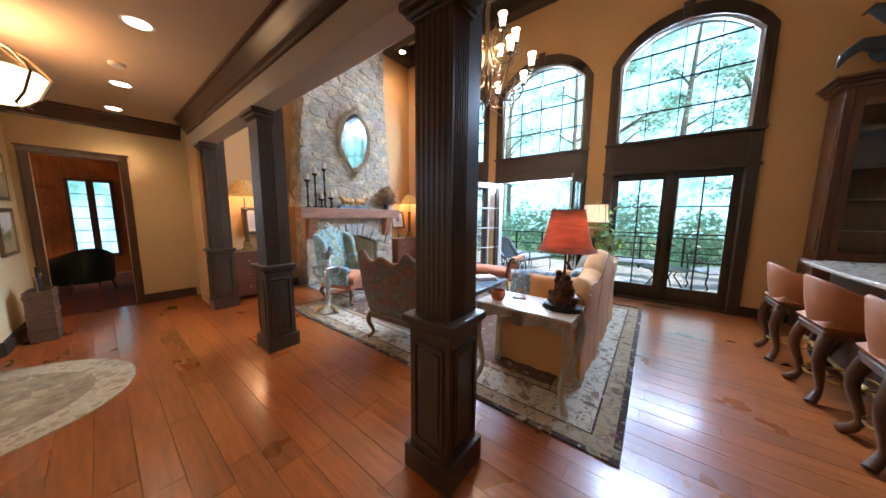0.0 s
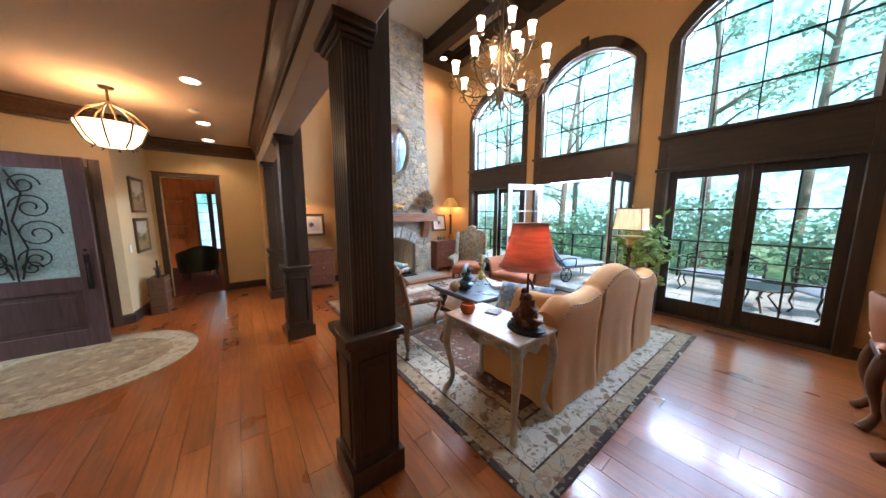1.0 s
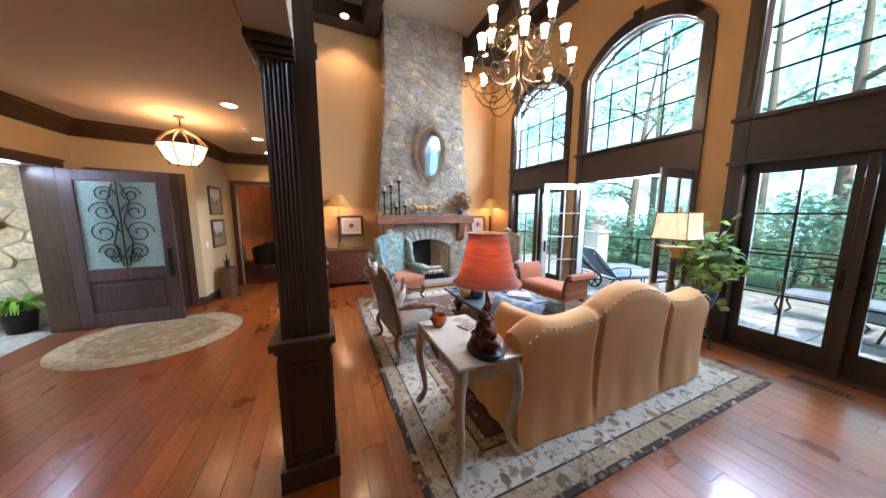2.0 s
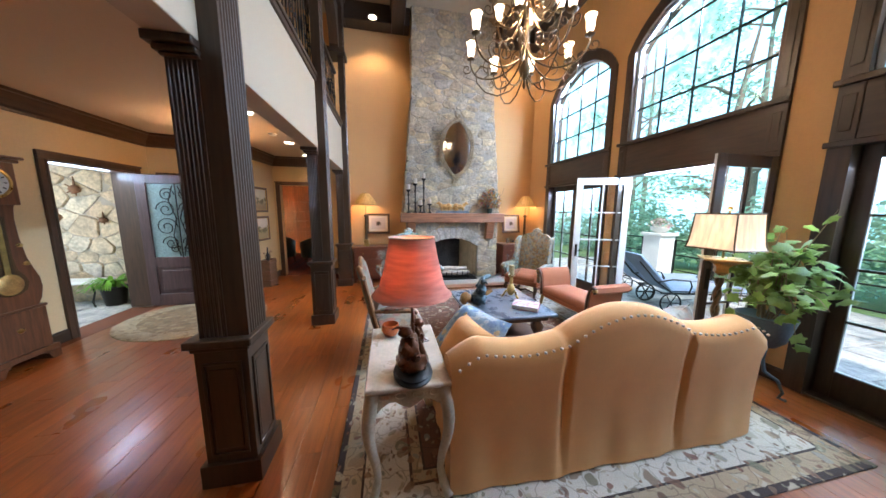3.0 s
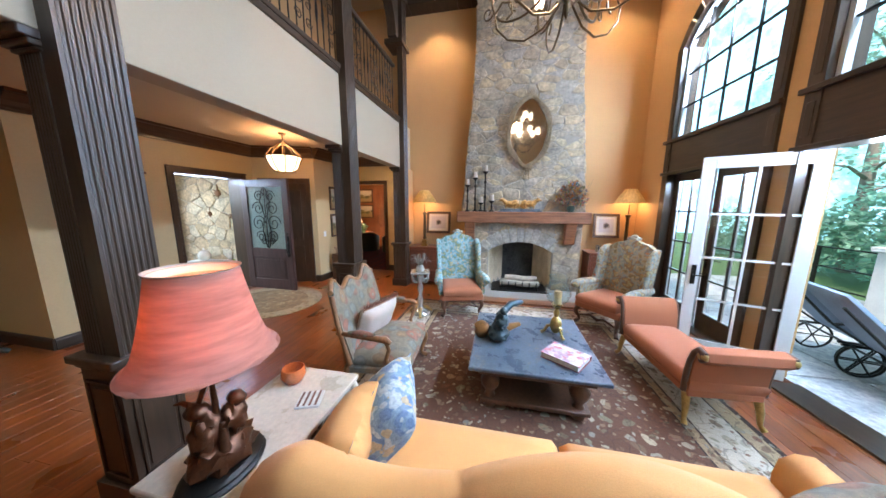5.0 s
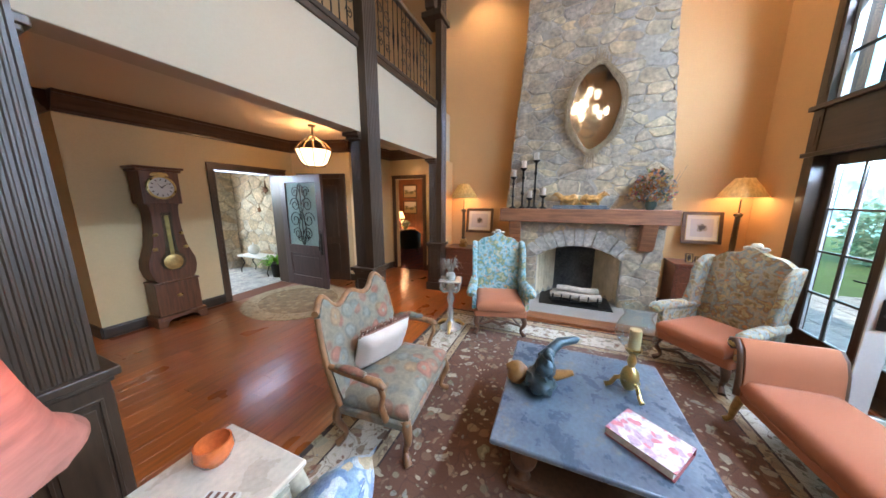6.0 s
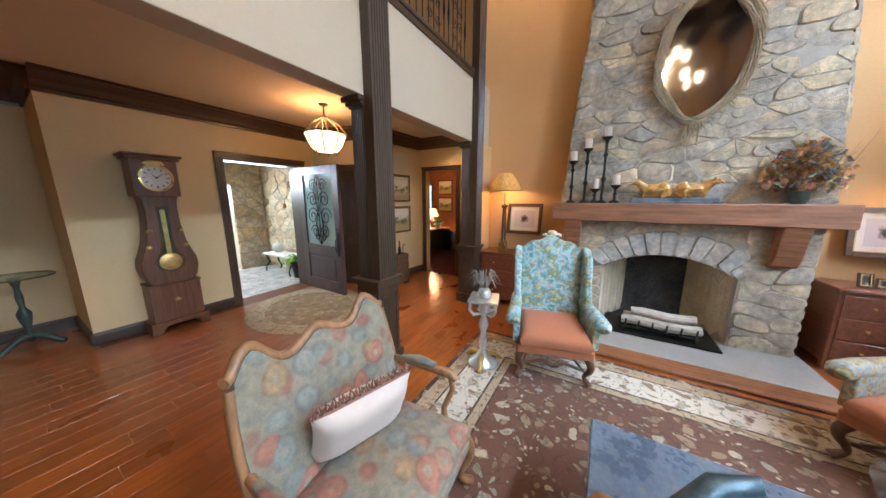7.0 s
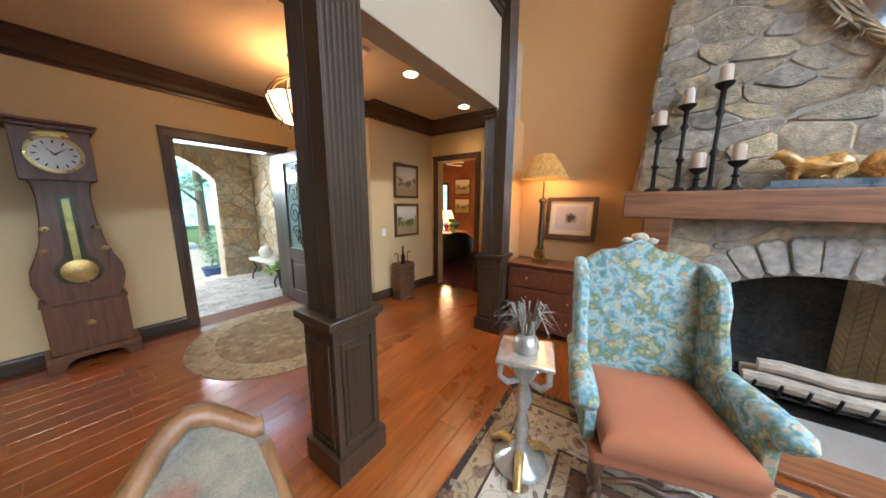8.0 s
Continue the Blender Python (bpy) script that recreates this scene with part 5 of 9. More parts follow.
# ---- coffee table ----
ct = thing("coffee_table", "low coffee table with slate top and dark bulbous legs", "table", pose(-2.20, 4.35, 0.012))
bm = bmesh.new()
box(bm, -0.60, -0.55, 0.415, 0.60, 0.55, 0.449)
part("tabletop", bm, M["slate"], ct, "blue-grey slate", bevel=0.01)
bm = bmesh.new()
box(bm, -0.52, -0.47, 0.34, 0.52, 0.47, 0.414)
part("apron", bm, M["walnut"], ct, bevel=0.008)
bm = bmesh.new()
box(bm, -0.50, -0.45, 0.06, 0.50, 0.45, 0.10)
part("shelf", bm, M["walnut"], ct, bevel=0.008)
for sx in (-1, 1):
    for sy in (-1, 1):
        bm = bmesh.new()
        lathe(bm, [(0.05, 0.0), (0.06, 0.02), (0.055, 0.06), (0.05, 0.10), (0.035, 0.13), (0.075, 0.20), (0.085, 0.25), (0.05, 0.30), (0.06, 0.34)], 14, (sx * 0.42, sy * 0.37, 0))
        part("leg", bm, M["walnut"], ct, smooth=60)

# ---- open armchair with shaped back ----
se = thing("armchair", "carved fruitwood open armchair in sage medallion brocade", "armchair", pose(-2.0, 2.93, 0.012, 0, 0, 4))
bm = bmesh.new()
pad(bm, -0.41, -0.26, 0.33, 0.41, 0.31, 0.43, 0.045, 8, 0.03)
part("seat", bm, M["settee"], se, smooth=60)
def back_top(x):
    return 0.965 + 0.065 * math.exp(-(x / 0.10) ** 2) + 0.125 * math.exp(-((abs(x) - 0.335) / 0.085) ** 2)
def back_shell(bm, off0, off1, grow):
    nx, nz = 28, 9
    grid = {}
    for s in (0, 1):
        for i in range(nx + 1):
            x = -0.42 + 0.84 * i / nx
            t = back_top(x) + grow
            z0 = 0.40 - grow
            for k in range(nz + 1):
                u = k / nz
                z = z0 + (t - z0) * u
                w = 1 + 0.06 * math.sin(u * math.pi) + grow * 1.2
                lean = -0.26 - 0.17 * ((z - 0.4) / 0.7) + 0.05 * (x / 0.42) ** 2
                puff = 0.03 * (1 - (x / 0.42) ** 4) * math.sin(u * math.pi) if s else 0
                grid[s, i, k] = bm.verts.new((x * w, lean + (off1 + puff if s else off0), z))
    for i in range(nx):
        for k in range(nz):
            bm.faces.new((grid[1, i, k], grid[1, i + 1, k], grid[1, i + 1, k + 1], grid[1, i, k + 1]))
            bm.faces.new((grid[0, i, k], grid[0, i, k + 1], grid[0, i + 1, k + 1], grid[0, i + 1, k]))
    rim = [(i, 0) for i in range(nx)] + [(nx, k) for k in range(nz)] + [(i, nz) for i in range(nx, 0, -1)] + [(0, k) for k in range(nz, 0, -1)]
    for a, b in zip(rim, rim[1:] + rim[:1]):
        bm.faces.new((grid[0, a[0], a[1]], grid[0, b[0], b[1]], grid[1, b[0], b[1]], grid[1, a[0], a[1]]))
bm = bmesh.new()
back_shell(bm, -0.035, 0.02, 0.0)
part("backrest", bm, M["settee"], se, smooth=50)
bm = bmesh.new()
top = [(-0.445 + 0.89 * i / 40) for i in range(41)]
tube(bm, [(x, -0.26 - 0.17 * ((back_top(x) - 0.4) / 0.7) + 0.05 * (x / 0.42) ** 2 - 0.01, back_top(max(-0.42, min(0.42, x))) + 0.012) for x in top], 0.024, 7)
for s in (-1, 1):
    tube(bm, [(s * (0.42 * (1 + 0.06 * math.sin(u * math.pi)) + 0.012), -0.215 - 0.17 * u * 0.8, 0.36 + 0.63 * u) for u in (0, .2, .4, .6, .8, 1)], 0.022, 7)
part("back_frame", bm, M["fruitwood"], se, "carved fruitwood rail", smooth=60)
bm = bmesh.new()
box(bm, -0.42, -0.27, 0.27, 0.42, 0.31, 0.335)
part("seat_rail", bm, M["settee"], se, bevel=0.015)
for s in (-1, 1):
    bm = bmesh.new()
    tube(bm, [(s * 0.44, -0.32, 0.66), (s * 0.46, -0.15, 0.655), (s * 0.47, 0.02, 0.65), (s * 0.475, 0.14, 0.645), (s * 0.475, 0.18, 0.615)], [0.02, 0.024, 0.026, 0.03, 0.02], 8)
    tube(bm, [(s * 0.475, 0.14, 0.635), (s * 0.465, 0.16, 0.55), (s * 0.43, 0.12, 0.44), (s * 0.41, 0.14, 0.32)], [0.02, 0.018, 0.02, 0.026], 8)
    arm = part("arm", bm, M["fruitwood"], se, smooth=60)
    bm = bmesh.new()
    tube(bm, [(s * 0.455, -0.20, 0.675), (s * 0.465, -0.08, 0.685), (s * 0.47, 0.04, 0.672)], [0.02, 0.032, 0.02], 8)
    part("arm_pad", bm, M["settee"], arm, smooth=60)
for sx, sy in ((-1, 1), (1, 1), (-1, -1), (1, -1)):
    bm = bmesh.new()
    cabriole(bm, sx * 0.38, 0.27 if sy > 0 else -0.24, 0.33, sx * 0.7, sy * 0.7, 0.028, 8)
    part("leg", bm, M["fruitwood"], se, smooth=60)
pl = pillow(M["pillow"], "cream silk pillow with rust fringe on the armchair", pose(-2.0, 2.80, 0.645, -22, 0, -16), 0.52, 0.36, 0.085)
bm = bmesh.new()
for k in range(70):
    u = -0.25 + 0.5 * k / 69
    tube(bm, [(u, 0.0, 0.165), (u + 0.006 * math.sin(k * 2.1), 0.012 * math.sin(k * 1.3), 0.20), (u + 0.012 * math.sin(k * 2.9), 0.02 * math.sin(k * 1.7), 0.222)], [0.006, 0.006, 0.003], 4)
tube(bm, [(-0.25, 0.0, 0.166), (0.0, 0.002, 0.168), (0.25, 0.0, 0.166)], 0.012, 6)
part("fringe", bm, M["fringe"], pl, "rust-red fringe")

# ---- wing chairs ----
def wing_chair(m, cloth, label):
    th = thing("wing_chair", label, "armchair", m, "wing chairs by the fireplace")
    bm = bmesh.new()
    box(bm, -0.30, -0.34, 0.26, 0.36, 0.34, 0.355)
    part("seat_frame", bm, M["terracotta"], th, bevel=0.02)
    bm = bmesh.new()
    pad(bm, -0.26, -0.31, 0.355, 0.40, 0.31, 0.47, 0.03, 8, 0.03)
    part("seat_cushion", bm, M["terracotta"], th, smooth=60)
    bm = bmesh.new()
    nx, nz, grid = 16, 10, {}
    for s in (0, 1):
        for i in range(nx + 1):
            y = -0.33 + 0.66 * i / nx
            t = 1.16 + 0.13 * math.cos(y / 0.33 * math.pi / 2) ** 1.6 + 0.02 * math.cos(y * 28)
            for k in range(nz + 1):
                u = k / nz
                z = 0.36 + (t - 0.36) * u
                x = -0.27 - 0.13 * u + (0.055 if s else -0.04) + (0.025 * (1 - (y / 0.33) ** 2) * math.sin(math.pi * u) if s else 0)
                grid[s, i, k] = bm.verts.new((x, y, z))
    for i in range(nx):
        for k in range(nz):
            bm.faces.new((grid[1, i, k], grid[1, i + 1, k], grid[1, i + 1, k + 1], grid[1, i, k + 1]))
            bm.faces.new((grid[0, i, k], grid[0, i, k + 1], grid[0, i + 1, k + 1], grid[0, i + 1, k]))
    rim = [(i, 0) for i in range(nx)] + [(nx, k) for k in range(nz)] + [(i, nz) for i in range(nx, 0, -1)] + [(0, k) for k in range(nz, 0, -1)]
    for a, b in zip(rim, rim[1:] + rim[:1]):
        bm.faces.new((grid[0, a[0], a[1]], grid[0, b[0], b[1]], grid[1, b[0], b[1]], grid[1, a[0], a[1]]))
    bk = part("backrest", bm, cloth, th, smooth=50)
    bm = bmesh.new()
    ball(bm, (-0.40, 0, 1.32), (0.03, 0.05, 0.035), 2, 0.3)
    for s in (-1, 1):
        ball(bm, (-0.40, s * 0.07, 1.30), (0.025, 0.04, 0.025), 1, 0.3)
    part("crest", bm, M["distressed"], bk, "pale carved crest", smooth=60)
    for s in (-1, 1):
        bm = bmesh.new()
        prof = [(-0.30, 0.60), (-0.05, 0.62), (-0.07, 0.72), (-0.13, 0.86), (-0.14, 1.0), (-0.19, 1.10), (-0.30, 1.17), (-0.40, 1.18)]
        pts = []
        for x, z in prof:
            pts.append((x, z))
        lo = [bm.verts.new((x, s * 0.31, z)) for x, z in prof]
        hi = [bm.verts.new((x + 0.02, s * (0.375 + 0.02 * (z - 0.6)), z)) for x, z in prof]
        n = len(prof)
        bm.faces.new(lo)
        bm.faces.new(hi[::-1])
        for i in range(n):
            bm.faces.new((lo[i], lo[(i + 1) % n], hi[(i + 1) % n], hi[i]))
        part("wing", bm, cloth, th, bevel=0.022)
        bm = bmesh.new()
        tube(bm, [(-0.30, s * 0.345, 0.60), (0.0, s * 0.36, 0.605), (0.22, s * 0.375, 0.60), (0.33, s * 0.385, 0.585), (0.36, s * 0.385, 0.56)], [0.055, 0.06, 0.066, 0.068, 0.05], 12)
        box(bm, -0.29, min(s * 0.315, s * 0.375), 0.34, 0.30, max(s * 0.315, s * 0.375), 0.58)
        part("arm", bm, cloth, th, bevel=0.01, smooth=50)
    for sx, sy in ((1, 1), (1, -1), (-1, 1), (-1, -1)):
        bm = bmesh.new()
        cabriole(bm, 0.31 if sx > 0 else -0.27, sy * 0.29, 0.27, sx * 0.8, sy * 0.6, 0.03, 8)
        part("leg", bm, M["walnut"], th, smooth=60)
    bm = bmesh.new()
    tube(bm, [(0.30, -0.27, 0.13), (0.30, -0.1, 0.18), (0.30, 0, 0.14), (0.30, 0.1, 0.18), (0.30, 0.27, 0.13)], [0.014, 0.018, 0.024, 0.018, 0.014], 7)
    tube(bm, [(0.28, -0.27, 0.12), (0.0, -0.2, 0.12), (-0.25, -0.27, 0.12)], 0.014, 6)
    tube(bm, [(0.28, 0.27, 0.12), (0.0, 0.2, 0.12), (-0.25, 0.27, 0.12)], 0.014, 6)
    part("stretcher", bm, M["walnut"], th, smooth=60)
    return th


wing_chair(pose(-4.00, 3.38, 0.012, 0, 0, 16), M["tapestry"], "high wing chair in blue-green verdure tapestry, terracotta seat")
wing_chair(pose(-3.80, 5.68, 0.012, 0, 0, -52), M["tapestry_gold"], "high wing chair in olive-gold tapestry with terracotta seat")

# ---- scroll-arm bench ----
be = thing("scroll_bench", "terracotta upholstered bench with scrolled gilt-capped arms", "bench", pose(-2.44, 5.80, 0.012, 0, 0, 4))
bm = bmesh.new()
pad(bm, -0.55, -0.29, 0.30, 0.55, 0.29, 0.41, 0.03, 8)
part("seat", bm, M["terracotta"], be, smooth=60)
bm = bmesh.new()
box(bm, -0.53, -0.275, 0.24, 0.53, 0.275, 0.30)
part("seat_rail", bm, M["terracotta"], be, bevel=0.01)
for s in (-1, 1):
    bm = bmesh.new()
    cl = [(0.50, 0.28), (0.505, 0.42), (0.52, 0.55), (0.55, 0.645), (0.595, 0.69), (0.64, 0.675), (0.648, 0.635), (0.62, 0.615)]
    w = 0.028
    rows = []
    for k, (x, z) in enumerate(cl):
        a, b = cl[max(0, k - 1)], cl[min(len(cl) - 1, k + 1)]
        d = Vector((b[0] - a[0], b[1] - a[1])).normalized()
        rows.append([bm.verts.new((s * (x + q * d.y * w), yy, z - q * d.x * w)) for q in (-1, 1) for yy in ((-0.28, 0.28) if q < 0 else (0.28, -0.28))])
    for p, q in zip(rows, rows[1:]):
        for k in range(4):
            bm.faces.new((p[k], p[(k + 1) % 4], q[(k + 1) % 4], q[k]))
    bm.faces.new(rows[0][::-1])
    bm.faces.new(rows[-1])
    arm = part("arm", bm, M["terracotta"], be, bevel=0.01, smooth=50)
    for yy in (-0.292, 0.292):
        bm = bmesh.new()
        tube(bm, [(s * x, yy, z) for x, z in cl], [0.022, 0.022, 0.02, 0.02, 0.024, 0.03, 0.026, 0.02], 8)
        part("arm_scroll", bm, M["walnut"], arm, smooth=60)
        bm = bmesh.new()
        ball(bm, (s * 0.635, yy, 0.655), (0.045, 0.03, 0.036), 2, 0.25)
        part("gilt_cap", bm, M["gilt"], arm, smooth=60)
for sx in (-1, 1):
    for sy in (-1, 1):
        bm = bmesh.new()
        tube(bm, [(sx * 0.49, sy * 0.26, 0.26), (sx * 0.52, sy * 0.27, 0.15), (sx * 0.53, sy * 0.275, 0.05), (sx * 0.56, sy * 0.29, 0.012)], [0.032, 0.026, 0.018, 0.024], 8)
        part("leg", bm, M["gilt"], be, smooth=60)

# ---- rugs ----
def rug_material(name, half, ground, dark, border_c, tones, scale):
    """A knotted rug: floral field, wide pale border, dark edge; half: its half-sizes."""
    m, n, l, p = nodes_of(name)
    tc, sep = n.new("ShaderNodeTexCoord"), n.new("ShaderNodeSeparateXYZ")
    l.new(tc.outputs["Object"], sep.inputs[0])
    def edge(axis, h):
        a, s = n.new("ShaderNodeMath"), n.new("ShaderNodeMath")
        a.operation, s.operation = "ABSOLUTE", "SUBTRACT"
        l.new(sep.outputs[axis], a.inputs[0])
        s.inputs[0].default_value = h
        l.new(a.outputs[0], s.inputs[1])
        return s.outputs[0]
    mn = n.new("ShaderNodeMath")
    mn.operation = "MINIMUM"
    l.new(edge(0, half[0]), mn.inputs[0])
    l.new(edge(1, half[1]), mn.inputs[1])
    zone = n.new("ShaderNodeValToRGB")
    zone.color_ramp.interpolation = "CONSTANT"
    mr = n.new("ShaderNodeMapRange")
    mr.inputs["From Max"].default_value = 1.0
    l.new(mn.outputs[0], mr.inputs["Value"])
    l.new(mr.outputs["Result"], zone.inputs["Fac"])
    stops = ((0, dark), (0.045, border_c), (0.17, dark), (0.185, ground), (0.47, shade(dark, 1.8)), (0.49, border_c), (0.56, shade(dark, 1.2)), (0.575, tones[0]))
    while len(zone.color_ramp.elements) < len(stops):
        zone.color_ramp.elements.new(0.5)
    for e, (q, c) in zip(zone.color_ramp.elements, stops):
        e.position, e.color = q, (*c, 1)
    v = tc.outputs["Object"]
    w = n.new("ShaderNodeTexNoise")
    w.inputs["Scale"].default_value = scale * 0.8
    l.new(v, w.inputs["Vector"])
    vv = n.new("ShaderNodeVectorMath")
    vv.operation = "MULTIPLY_ADD"
    vv.inputs[1].default_value = (0.16,) * 3
    l.new(w.outputs["Color"], vv.inputs[0])
    l.new(v, vv.inputs[2])
    c = zone.outputs["Color"]
    for k, (sc, lo, hi) in enumerate(((scale, 0.31, 0.36), (scale * 2.2, 0.28, 0.33))):
        vo = n.new("ShaderNodeTexVoronoi")
        vo.inputs["Scale"].default_value = sc
        l.new(vv.outputs[0], vo.inputs["Vector"])
        sp = n.new("ShaderNodeSeparateColor")
        l.new(vo.outputs["Color"], sp.inputs[0])
        tone = ramp(n, l, sp.outputs[0], [(i / (len(tones) - 1), t) for i, t in enumerate(tones)])
        ins = n.new("ShaderNodeMapRange")
        ins.inputs["From Min"].default_value, ins.inputs["From Max"].default_value = lo, hi
        ins.inputs["To Min"].default_value, ins.inputs["To Max"].default_value = 0.85, 0
        l.new(vo.outputs["Distance"], ins.inputs["Value"])
        c = blend(n, l, ins.outputs["Result"], c, tone)
    # winding stems
    wv = n.new("ShaderNodeTexVoronoi")
    wv.feature = "DISTANCE_TO_EDGE"
    wv.inputs["Scale"].default_value = scale * 0.9
    l.new(vv.outputs[0], wv.inputs["Vector"])
    st = n.new("ShaderNodeMapRange")
    st.inputs["From Min"].default_value, st.inputs["From Max"].default_value = 0.012, 0.03
    st.inputs["To Min"].default_value, st.inputs["To Max"].default_value = 0.45, 0
    l.new(wv.outputs["Distance"], st.inputs["Value"])
    c = blend(n, l, st.outputs["Result"], c, dark)
    f, wear = noise_tex(n, l, v, 260, 2), noise_tex(n, l, v, 1.3, 3)
    c = blend(n, l, 0.6, c, blend(n, l, 1.0, c, ramp(n, l, f, ((0.3, (0.55,) * 3), (0.7, (1.3,) * 3))), "MULTIPLY"))
    c = blend(n, l, 0.5, c, blend(n, l, 1.0, c, ramp(n, l, wear, ((0.3, (0.75,) * 3), (0.7, (1.2,) * 3))), "MULTIPLY"))
    l.new(c, p.inputs["Base Color"])
    p.inputs["Roughness"].default_value = 0.95
    p.inputs["Sheen Weight"].default_value = 0.05
    relief(n, l, p, f, 0.5, 0.004)
    return m


RX, RY = 2.28, 1.81
M["rug"] = rug_material("floral_wool_rug", (RX, RY), (0.52, 0.45, 0.35), (0.040, 0.022, 0.016), (0.36, 0.26, 0.15), ((0.12, 0.050, 0.026), (0.30, 0.21, 0.12), (0.17, 0.058, 0.030), (0.16, 0.15, 0.085), (0.46, 0.38, 0.26), (0.20, 0.20, 0.17)), 8.0)
bm = bmesh.new()
box(bm, -RX, -RY, 0, RX, RY, 0.012)
solid("area_rug", bm, M["rug"], "large floral wool rug with cream border under the seating", "rug", 0.004, m=pose(-2.04, 4.30, 0.0))
M["ovalrug"] = motif("gold_beige_oval_rug", (0.24, 0.155, 0.072), ((0.32, 0.23, 0.12), (0.19, 0.12, 0.055), (0.27, 0.19, 0.10)), 9, 0.95, 0.4, 260, 0.15)
M["ovaledge"] = motif("cream_oval_border", (0.36, 0.27, 0.155), ((0.27, 0.185, 0.095), (0.40, 0.31, 0.19)), 14, 0.95, 0.4, 260, 0.15)
ov = thing("oval_rug", "gold and cream oval rug inside the entry door", "rug", pose(-3.62, -0.17, 0.0, 0, 0, 80))
bm = bmesh.new()
lathe(bm, [(0.0, 0.0), (0.96, 0.0), (0.96, 0.008), (0.945, 0.011), (0.0, 0.011)], 48, flat=0.9)
part("border", bm, M["ovaledge"], ov)
bm = bmesh.new()
lathe(bm, [(0.0, 0.011), (0.72, 0.011), (0.72, 0.013), (0.0, 0.013)], 48, flat=0.86)
part("field", bm, M["ovalrug"], ov)

# ---- lamps ----
M["bulb"] = glow("warm_bulb", (1.0, 0.72, 0.40), 14)
M["redshade"] = shade_cloth("rust_red_silk_shade", (0.58, 0.25, 0.18), 0.06, 0.9, (5, 5, 34))
M["creamshade"] = shade_cloth("cream_parchment_shade", (0.86, 0.72, 0.56), 0.55)
M["goldshade"] = shade_cloth("gold_painted_shade", (0.52, 0.36, 0.13), 0.22)
M["bronze_fig"] = surface("dark_copper_bronze", (0.12, 0.045, 0.02), 0.35, 0.7, vary=0.5, scale=14, fine=80, bump=0.3)


def shell(bm, prof, n=24, flat=1.0, t=0.004):
    """An open shade: the profile outside and again inside."""
    lathe_open = prof + [(r - t, z) for r, z in prof[::-1]]
    rings = [[bm.verts.new((r * math.cos(a), flat * r * math.sin(a), z)) for a in (2 * math.pi * k / n for k in range(n))] for r, z in lathe_open]
    for p, q in zip(rings, rings[1:] + rings[:1]):
        for k in range(n):
            bm.faces.new((p[k], p[(k + 1) % n], q[(k + 1) % n], q[k]))


tl = thing("table_lamp", "rust-red silk lamp with carved bronze animal figure base", "lamp", pose(-0.26, 2.985, 0.760))
bm = bmesh.new()
lathe(bm, [(0.0, 0.0), (0.155, 0.0), (0.16, 0.012), (0.145, 0.022), (0.15, 0.032), (0.13, 0.045), (0.0, 0.045)], 24, flat=0.72)
part("base", bm, M["iron"], tl, "stepped black oval plinth", smooth=40)
bm = bmesh.new()
ball(bm, (0.0, 0.0, 0.09), (0.11, 0.085, 0.07), 3, 0.5)
ball(bm, (0.02, -0.02, 0.17), (0.06, 0.055, 0.09), 3, 0.5)
ball(bm, (-0.035, 0.03, 0.21), (0.045, 0.04, 0.06), 3, 0.5)
ball(bm, (0.03, -0.045, 0.27), (0.035, 0.04, 0.035), 2, 0.4)
ball(bm, (-0.05, 0.04, 0.285), (0.03, 0.03, 0.03), 2, 0.4)
for a in range(7):
    t0 = a * 0.9
    tube(bm, [(0.08 * math.cos(t0), 0.07 * math.sin(t0), 0.05), (0.07 * math.cos(t0 + .3), 0.06 * math.sin(t0 + .3), 0.13), (0.03 * math.cos(t0 + .5), 0.03 * math.sin(t0 + .5), 0.22)], [0.022, 0.02, 0.012], 6)
tube(bm, [(0.03, -0.06, 0.29), (0.045, -0.09, 0.31), (0.05, -0.12, 0.30)], [0.012, 0.008, 0.004], 5)
part("figure", bm, M["bronze_fig"], tl, "copper-brown bronze animal group", smooth=60)
bm = bmesh.new()
tube(bm, [(0, 0, 0.2), (0, 0, 0.36), (0.0, 0, 0.62)], [0.014, 0.009, 0.006], 8)
tube(bm, [(0.0, 0.0, 0.40), (0.03, 0, 0.37), (0.05, 0, 0.33)], 0.01, 6)
part("stem", bm, M["bronze_fig"], tl, smooth=60)
bm = bmesh.new()
prof = []
for k in range(13):
    u = k / 12
    prof.append((0.214 - 0.090 * u ** 0.62 + 0.010 * max(0, 0.12 - u) / 0.12, 0.485 + 0.32 * u))
shell(bm, prof, 40)
for v in bm.verts:
    a = math.atan2(v.co.y, v.co.x)
    if v.co.z < 0.515:
        v.co.z += 0.012 * abs(math.sin(4 * a)) - 0.006
part("shade", bm, M["redshade"], tl, "flared rust-red silk shade", smooth=60)
bm = bmesh.new()
lathe(bm, [(0.217, 0.482), (0.227, 0.487), (0.217, 0.492)], 40)
part("trim", bm, M["redshade"], tl, smooth=60)
bm = bmesh.new()
shell(bm, [(0.1215, 0.775), (0.1225, 0.806), (0.131, 0.812)], 40, 1.0, 0.002)
part("trim", bm, M["pillow"], tl, "pale lining edge", smooth=60)
lamp("table_lamp_bulb", "POINT", 5, WARM, pose(-0.26, 2.985, 1.40), soft=0.04)

